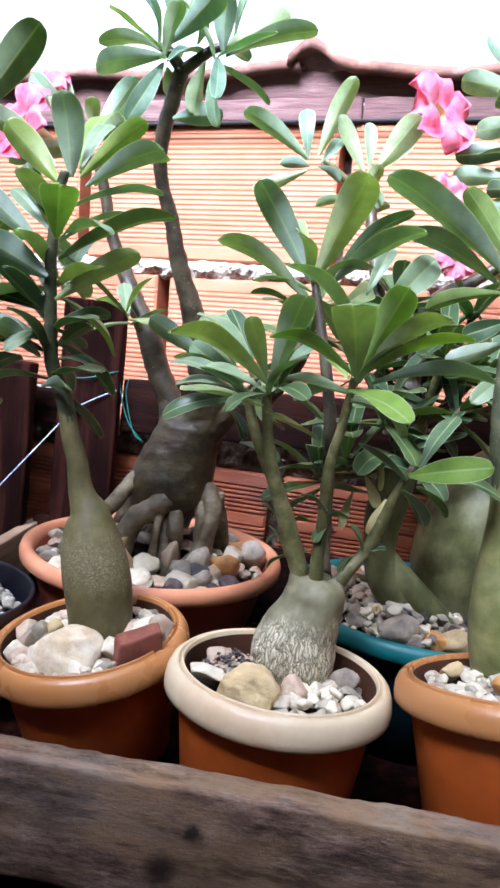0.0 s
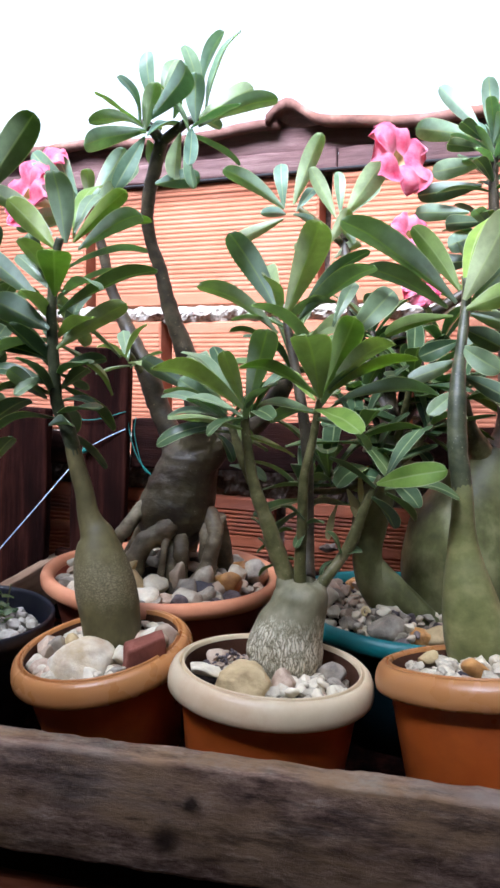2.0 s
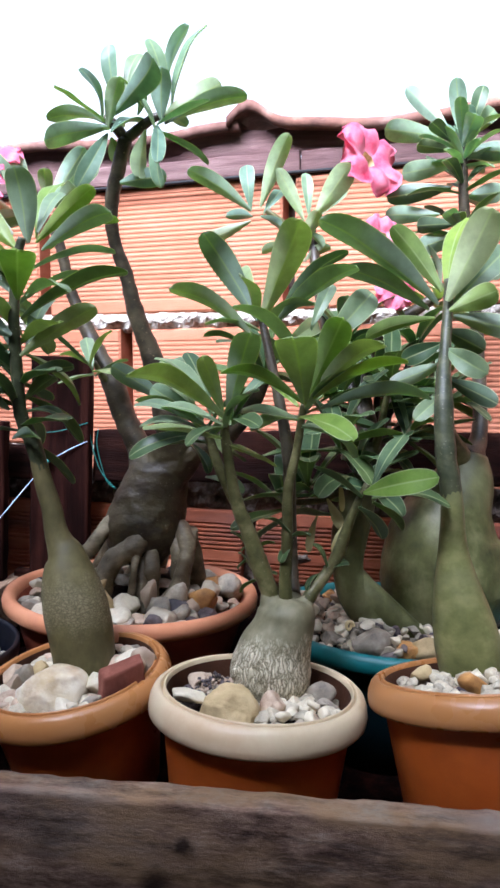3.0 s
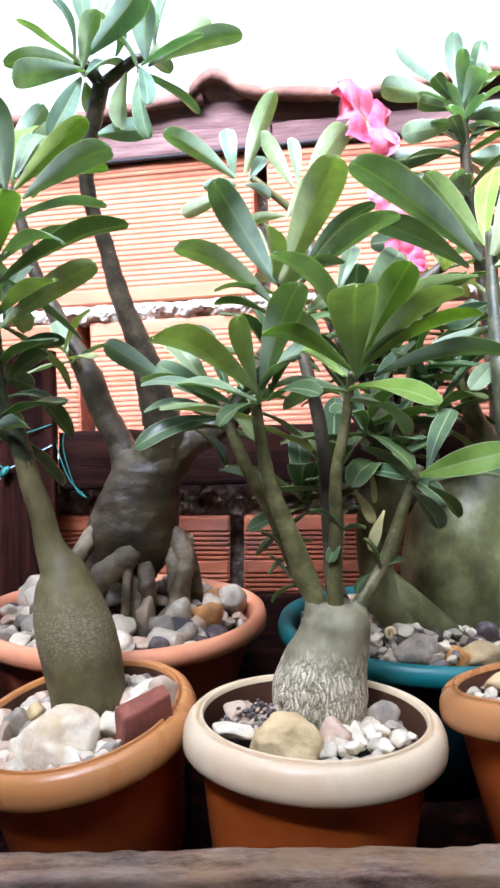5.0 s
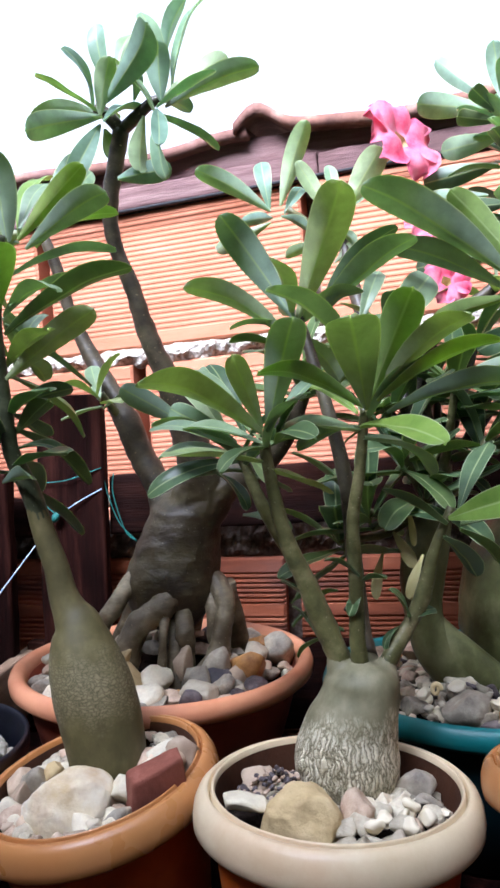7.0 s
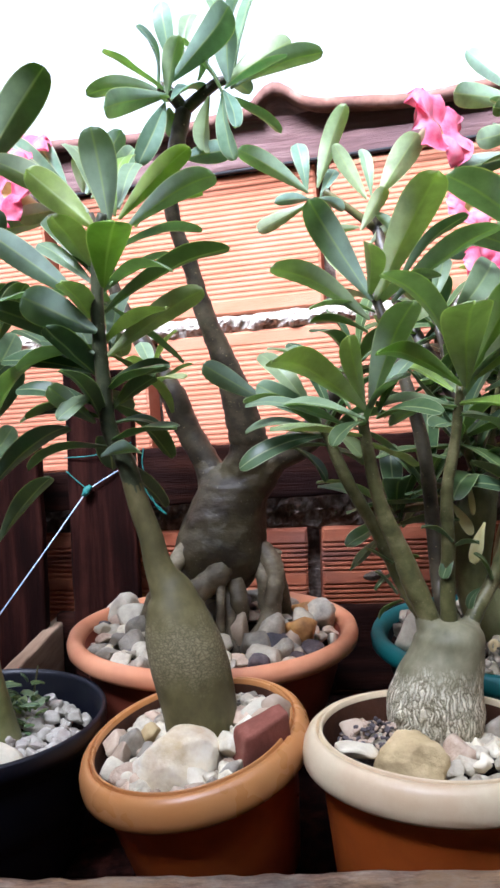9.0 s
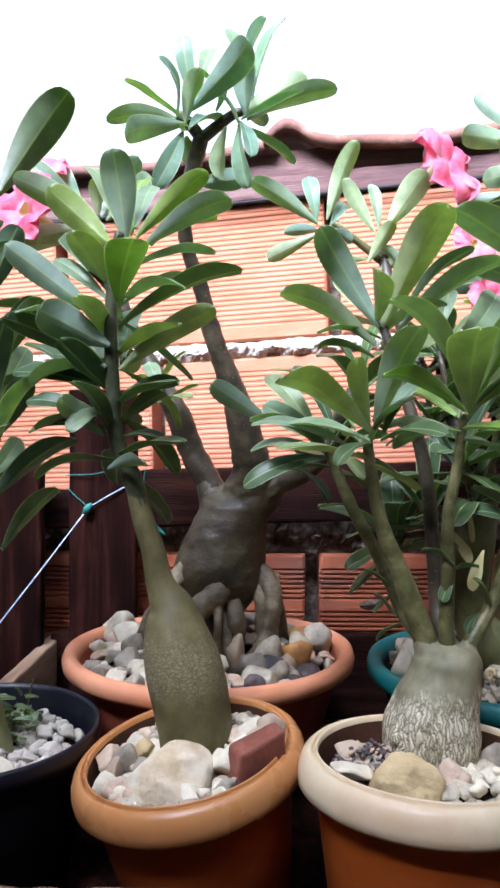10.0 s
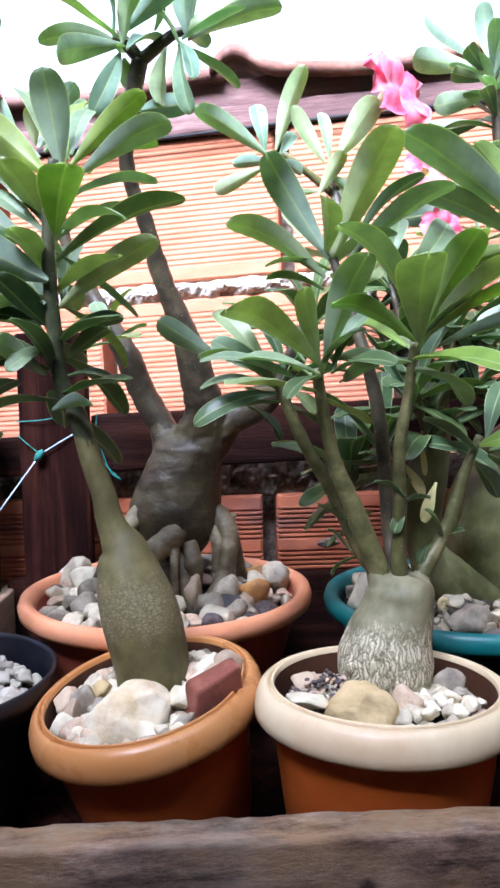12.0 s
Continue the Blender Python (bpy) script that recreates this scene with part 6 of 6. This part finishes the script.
leaves(D_LEFT, D, leaf_grey, leaf_mid, 4)
leaves(D_RIGHT, D, leaf_grey, leaf_mid, 4)
leaves([(*r[:6], r[6] * 0.8, r[7]) for r in G_TOP], D, leaf_grey, leaf_dark, 3)
whorl((0.279, 0.90, 1.530), (0.0, 0.1, 1.0), 9, 0.065, 0.020, D, leaf_grey, (15, 80), 14)
whorl((0.279, 0.895, 1.515), (0.0, -0.3, 1.0), 12, 0.050, 0.017, D, leaf_grey, (20, 95), 16)
whorl((0.286, 0.90, 1.425), (0.0, -0.2, 1.0), 8, 0.075, 0.022, D, leaf_dark, (45, 100), 17)
whorl((0.283, 0.90, 1.480), (0.0, 0.0, 1.0), 7, 0.070, 0.021, D, leaf_dark, (45, 95), 15)
leaves([(*r[:6], r[6] * 0.85, r[7]) for r in G_MID], D, leaf_grey, leaf_dark, 2)
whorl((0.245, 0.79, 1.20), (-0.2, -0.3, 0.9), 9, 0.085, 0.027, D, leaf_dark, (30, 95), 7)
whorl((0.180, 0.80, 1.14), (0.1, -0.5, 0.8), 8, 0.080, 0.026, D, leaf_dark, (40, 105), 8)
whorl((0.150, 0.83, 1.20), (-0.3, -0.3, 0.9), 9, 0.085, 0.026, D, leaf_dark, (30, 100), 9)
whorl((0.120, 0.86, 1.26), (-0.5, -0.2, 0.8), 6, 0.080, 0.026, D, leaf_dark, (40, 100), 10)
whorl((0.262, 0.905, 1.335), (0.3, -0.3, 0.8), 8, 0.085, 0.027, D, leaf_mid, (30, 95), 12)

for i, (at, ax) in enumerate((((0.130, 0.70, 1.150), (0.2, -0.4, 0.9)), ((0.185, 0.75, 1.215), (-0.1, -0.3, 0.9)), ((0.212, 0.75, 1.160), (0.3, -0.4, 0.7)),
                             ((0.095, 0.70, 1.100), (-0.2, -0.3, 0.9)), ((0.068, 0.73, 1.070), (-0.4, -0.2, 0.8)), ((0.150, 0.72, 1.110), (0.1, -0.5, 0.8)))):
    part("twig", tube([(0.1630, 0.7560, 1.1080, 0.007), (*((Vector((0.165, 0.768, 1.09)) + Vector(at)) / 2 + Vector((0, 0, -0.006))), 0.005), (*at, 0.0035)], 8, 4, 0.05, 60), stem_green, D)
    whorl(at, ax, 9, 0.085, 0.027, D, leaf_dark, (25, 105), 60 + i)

# inner leaves in the darker green, which stands in for the shade around them
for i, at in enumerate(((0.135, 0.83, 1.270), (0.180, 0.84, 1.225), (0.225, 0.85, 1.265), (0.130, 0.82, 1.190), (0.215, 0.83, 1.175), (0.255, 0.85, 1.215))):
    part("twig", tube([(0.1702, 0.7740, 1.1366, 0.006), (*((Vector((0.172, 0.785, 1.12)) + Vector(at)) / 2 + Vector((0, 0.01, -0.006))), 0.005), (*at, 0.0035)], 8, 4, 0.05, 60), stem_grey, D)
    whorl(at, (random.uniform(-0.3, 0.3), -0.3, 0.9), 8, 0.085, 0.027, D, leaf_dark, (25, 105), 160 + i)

for b0, tip, w in (((0.118, 0.705, 1.080), (0.134, 0.690, 1.050), 0.016), ((0.108, 0.700, 1.062), (0.100, 0.692, 1.022), 0.018), ((0.140, 0.668, 1.065), (0.126, 0.655, 1.030), 0.018), ((0.130, 0.69, 1.105), (0.134, 0.685, 1.070), 0.008)):
    part("yellow_leaf", leaf_mesh(b0, tip, w, 15, 0.05, 0.1, 0.08, w * 900, 8), leaf_yellow, D, "small yellow leaf")

# plant in the far pot of the front row
E = plant((0.247, 0.572, 0.92), "desert rose with a slim bottle-shaped green trunk and broad leaves")
part("caudex", tube([(0.2600, 0.5800, 0.9160, 0.027), (0.2580, 0.5800, 0.9410, 0.030), (0.2530, 0.5800, 0.9640, 0.031), (0.2470, 0.5810, 0.9880, 0.0285), (0.2400, 0.5809, 1.0178, 0.0225), (0.2353, 0.5802, 1.0436, 0.0165), (0.2325, 0.5789, 1.0638, 0.0130), (0.2307, 0.5757, 1.0822, 0.0112), (0.2280, 0.5735, 1.1080, 0.0098), (0.2240, 0.5780, 1.1350, 0.0070)], 26, 6, 0.02, 30), bark_green, E, "slim olive bottle-shaped base")
part("stem", tube([(0.2320, 0.5780, 1.0620, 0.0040), (0.2302, 0.5756, 1.0841, 0.0070), (0.2280, 0.5735, 1.1080, 0.0092), (0.2215, 0.5813, 1.1494, 0.0096), (0.2190, 0.5951, 1.1991, 0.0082), (0.2220, 0.6200, 1.2420, 0.0055), (0.2260, 0.6400, 1.2850, 0.005), (0.2260, 0.6450, 1.3150, 0.0045)], 12, 7, 0.08, 60, 0.05), stem_dark, E)
leaves(E_TOP, E, leaf_mid, leaf_young, 2)
leaves(E_LOW, E, leaf_mid, leaf_dark, 2)

# plant in the black pot
F = plant((-0.335, 0.66, 0.87), "desert rose with long drooping dark leaves in a black pot")
part("caudex", tube([(-0.3210, 0.6380, 0.8650, 0.030), (-0.3200, 0.6380, 0.8880, 0.030), (-0.3180, 0.6380, 0.9130, 0.0215), (-0.3170, 0.6380, 0.9480, 0.0125), (-0.3170, 0.6397, 0.9878, 0.0088), (-0.3160, 0.6404, 1.0225, 0.0055)], 20, 5, 0.03, 30), bark_green, F)
part("stem", tube([(-0.3164, 0.6387, 0.9679, 0.0050), (-0.3162, 0.6400, 0.9927, 0.0084), (-0.3142, 0.6384, 1.0623, 0.007), (-0.3145, 0.6373, 1.1417, 0.006), (-0.3188, 0.6362, 1.2212, 0.005), (-0.3231, 0.6351, 1.3007, 0.004)], 12, 5, 0.05, 60, 0.02), stem_green, F)
leaves(F_TOP, F, leaf_dark, leaf_grey, 3)
for i, (z, k) in enumerate(((1.30, 6), (1.22, 6), (1.14, 5))):
    whorl((-0.345, 0.645, z), (-0.5, 0.0, 0.9), k, 0.10, 0.03, F, leaf_dark, (40, 100), 20 + i)


weed = solo("weed_stem", tube([(-0.3320, 0.6780, 0.8710, 0.0012), (-0.3270, 0.6780, 0.8980, 0.001), (-0.3120, 0.6730, 0.9180, 0.0008)], 6, 4, 0.0), stem_green, (-0.332, 0.678, 0.871), "small green weed sprouting in the black pot", "weed")
for i in range(26):
    rs = random.Random(200 + i)
    b0 = Vector((-0.303 + rs.uniform(-0.022, 0.022), 0.676 + rs.uniform(-0.03, 0.012), 0.880 + rs.uniform(0.0, 0.038)))
    tip = b0 + Vector((rs.uniform(-0.016, 0.020), rs.uniform(-0.014, 0.008), rs.uniform(-0.002, 0.012)))
    part("leaf", leaf_mesh(b0, tip, 0.007, rs.uniform(-30, 30), 0.1, 0.14, 0.05, i, 4), leaf_dark, weed)

weed_clump = solo("weed_stem", tube([(-0.3030, 0.7130, 0.8750, 0.0014), (-0.2990, 0.7100, 0.9030, 0.0012), (-0.2930, 0.7060, 0.9280, 0.0009)], 6, 4, 0.0), stem_green, (-0.303, 0.713, 0.875), "leafy green weed by the wall of the black pot", "weed")
for i in range(34):
    rs = random.Random(300 + i)
    b0 = Vector((-0.301 + rs.uniform(-0.030, 0.018), 0.711 + rs.uniform(-0.034, 0.000), 0.880 + rs.uniform(0.0, 0.036)))
    tip = b0 + Vector((rs.uniform(-0.020, 0.016), rs.uniform(-0.018, 0.002), rs.uniform(-0.004, 0.012)))
    part("leaf", leaf_mesh(b0, tip, 0.011, rs.uniform(-30, 30), 0.1, 0.14, 0.05, i, 4), leaf_mid if i % 3 else leaf_dark, weed_clump)

# ---- flowers ----
def flower(at, axis, size, plant_ob, seed):
    """A trumpet flower: a cream tube and five frilled petals."""
    rs = random.Random(seed)
    at, axis = Vector(at), Vector(axis).normalized()
    u = axis.orthogonal().normalized()
    v = axis.cross(u)
    head = part("flower", tube([(*(at - axis * size * 0.55), size * 0.045), (*(at - axis * size * 0.35), size * 0.09), (*(at - axis * size * 0.10), size * 0.15), (*at, size * 0.17)], 12, 4, 0.03, 40, cap=False), petal_tube, plant_ob, "pink trumpet flower with a cream tube")
    for i in range(5):
        a = 2 * math.pi * i / 5 + rs.uniform(-0.2, 0.2)
        out = u * math.cos(a) + v * math.sin(a)
        across = axis.cross(out)
        b = bmesh.new()
        grid = []
        nu, nv = 8, 8
        for s in range(nv + 1):
            t = s / nv
            w = size * (0.12 + 0.42 * math.sin(math.pi * min(1, t * 0.72 + 0.06)) * (1 if t < 0.85 else 1 - 0.5 * (t - 0.85) / 0.15))
            row = []
            for k in range(nu + 1):
                q = k / nu * 2 - 1
                ruffle = size * 0.085 * t * math.sin(q * 5 + seed + i * 2) + size * 0.05 * t * noise.noise(Vector((q * 3, t * 4, seed + i)))
                p = at + out * (size * (0.12 + 0.50 * t)) + axis * (size * (0.16 * math.sin(t * 2.4) - 0.10 * t * t) + ruffle) + across * (w * q * 0.75)
                row.append(b.verts.new(p))
            grid.append(row)
        for s in range(nv):
            for k in range(nu):
                b.faces.new((grid[s][k], grid[s][k + 1], grid[s + 1][k + 1], grid[s + 1][k]))
        bmesh.ops.solidify(b, geom=b.faces[:], thickness=0.0006)
        part("petal", b, petal_pink, head)


flower((0.155, 0.885, 1.502), (0.62, -0.62, 0.36), 0.082, D, 1)
flower((0.174, 0.825, 1.392), (0.3, -0.7, 0.3), 0.045, D, 3)
flower((0.192, 0.830, 1.328), (0.2, -0.8, 0.2), 0.042, D, 2)
flower((-0.345, 0.835, 1.435), (-0.5, -0.7, 0.2), 0.075, C, 4)
flower((-0.330, 0.86, 1.485), (-0.2, -0.6, 0.6), 0.050, C, 5)

# ---- strings on the post ----
s = thing("string", (-0.29, 0.98, 1.09), "thin blue and white string knotted round the post", "string")
part("strand", tube([(-0.50, 0.85, 0.79, 0.0010), (-0.412, 0.91, 0.918, 0.0010), (-0.352, 0.945, 1.003, 0.0010), (-0.304, 0.980, 1.074, 0.0010)], 6, 6, 0.0), blue_string, s)
part("strand", tube([(-0.304, 0.980, 1.074, 0.0009), (-0.27, 0.980, 1.094, 0.0009), (-0.243, 0.984, 1.108, 0.0009)], 6, 6, 0.0), blue_string, s)
part("strand", tube([(-0.304, 0.980, 1.074, 0.0008), (-0.318, 0.980, 1.086, 0.0008), (-0.334, 0.984, 1.100, 0.0008)], 6, 6, 0.0), green_string, s, "green string")
part("strand", tube([(-0.335, 0.982, 1.118, 0.0008), (-0.29, 0.979, 1.121, 0.0008), (-0.243, 0.984, 1.136, 0.0008)], 6, 6, 0.0), green_string, s, "green string")
part("strand", tube([(-0.243, 0.99, 1.130, 0.0008), (-0.236, 0.992, 1.095, 0.0008), (-0.222, 0.992, 1.06, 0.0008), (-0.200, 0.995, 1.035, 0.0010)], 6, 6, 0.0), green_string, s, "green string")
part("strand", tube([(-0.228, 0.99, 1.128, 0.0008), (-0.230, 0.992, 1.10, 0.0008), (-0.215, 0.992, 1.05, 0.0008), (-0.200, 0.995, 1.035, 0.0010)], 6, 6, 0.0), green_string, s, "green string")
part("knot", tube([(-0.310, 0.978, 1.066, 0.003), (-0.305, 0.976, 1.073, 0.005), (-0.299, 0.978, 1.079, 0.003)], 8, 4, 0.3, 200), green_string, s, "green knot")

# ---- blocks of the walls ----
def course(owner, meshes, z, first, pitch, low, high):
    """One course of blocks along a wall; first: where one of its upright joints lies."""
    for i in range(low, high):
        ob = new("brick", meshes[i % len(meshes)])
        ob.parent = owner
        ob.location = (first + pitch * (i + 0.5), random.uniform(-0.003, 0.003), z)
        ob.rotation_euler = (0, radians(random.uniform(-0.4, 0.4)), 0)


RIBS = 0.0083
UPPER = block_mesh(0.446, 0.222, ((0.022, RIBS, 23),), 0.0012, clay)
LOWER = block_mesh(0.446, 0.212, ((0.010, RIBS, 22),), 0.0012, clay)
course(tall, [UPPER], 1.333, 0.048, 0.468, -3, 2)
course(tall, [LOWER], 1.094, 0.214, 0.468, -3, 2)
course(tall, [LOWER], 0.860, 0.048, 0.468, -3, 2)
on_back("bed_joint", rough_strip(-1.3, 1.1, 1.302, 1.336, 0.0, 0.0, 0.016), mortar, "crumbling pale mortar", smooth=False)
on_back("bed_joint", rough_strip(-1.3, 1.1, 1.070, 1.097, 0.0, 5.0, 0.012), mortar, "crumbling pale mortar", smooth=False)

LOW_BLOCK = block_mesh(0.405, 0.190, ((0.008, 0.0069, 6), (0.068, 0.0069, 6), (0.1225, 0.0069, 7)), 0.0042, shaded_red_clay)
course(wall, [LOW_BLOCK], 0.814, 0.005, 0.427, -2, 2)
course(wall, [LOW_BLOCK], 0.600, 0.220, 0.427, -3, 2)
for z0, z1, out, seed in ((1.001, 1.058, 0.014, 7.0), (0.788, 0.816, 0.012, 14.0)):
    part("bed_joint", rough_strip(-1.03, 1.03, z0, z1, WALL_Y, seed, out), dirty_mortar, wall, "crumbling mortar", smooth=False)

lump = stone_bm((0.034, 0.011, 0.015), 41.7, 0.2, 4)
for v in lump.verts:
    v.co *= 1 + 0.25 * noise.noise(v.co * 130)
bmesh.ops.translate(lump, verts=lump.verts, vec=(0.089, WALL_Y + 0.001, 0.923))
part("mortar_lump", lump, dirty_mortar, wall, "dried lump of mortar")
pier = thing("wall_pier", (0, 0.408, 0), "low pier wall of dark red clay blocks carrying the bench", "wall", kind="structure")
PIER = block_mesh(0.405, 0.186, ((0.012, 0.0078, 21),), 0.0030, shaded_red_clay)
for row in range(4):
    for i in range(-2, 3):
        ob = new("brick", PIER)
        ob.parent = pier
        ob.location = (-0.155 + 0.427 * (i + 0.5) + (0.2135 if row % 2 else 0), 0.0, row * 0.1945)
        ob.scale = (1, 0.5, 1)
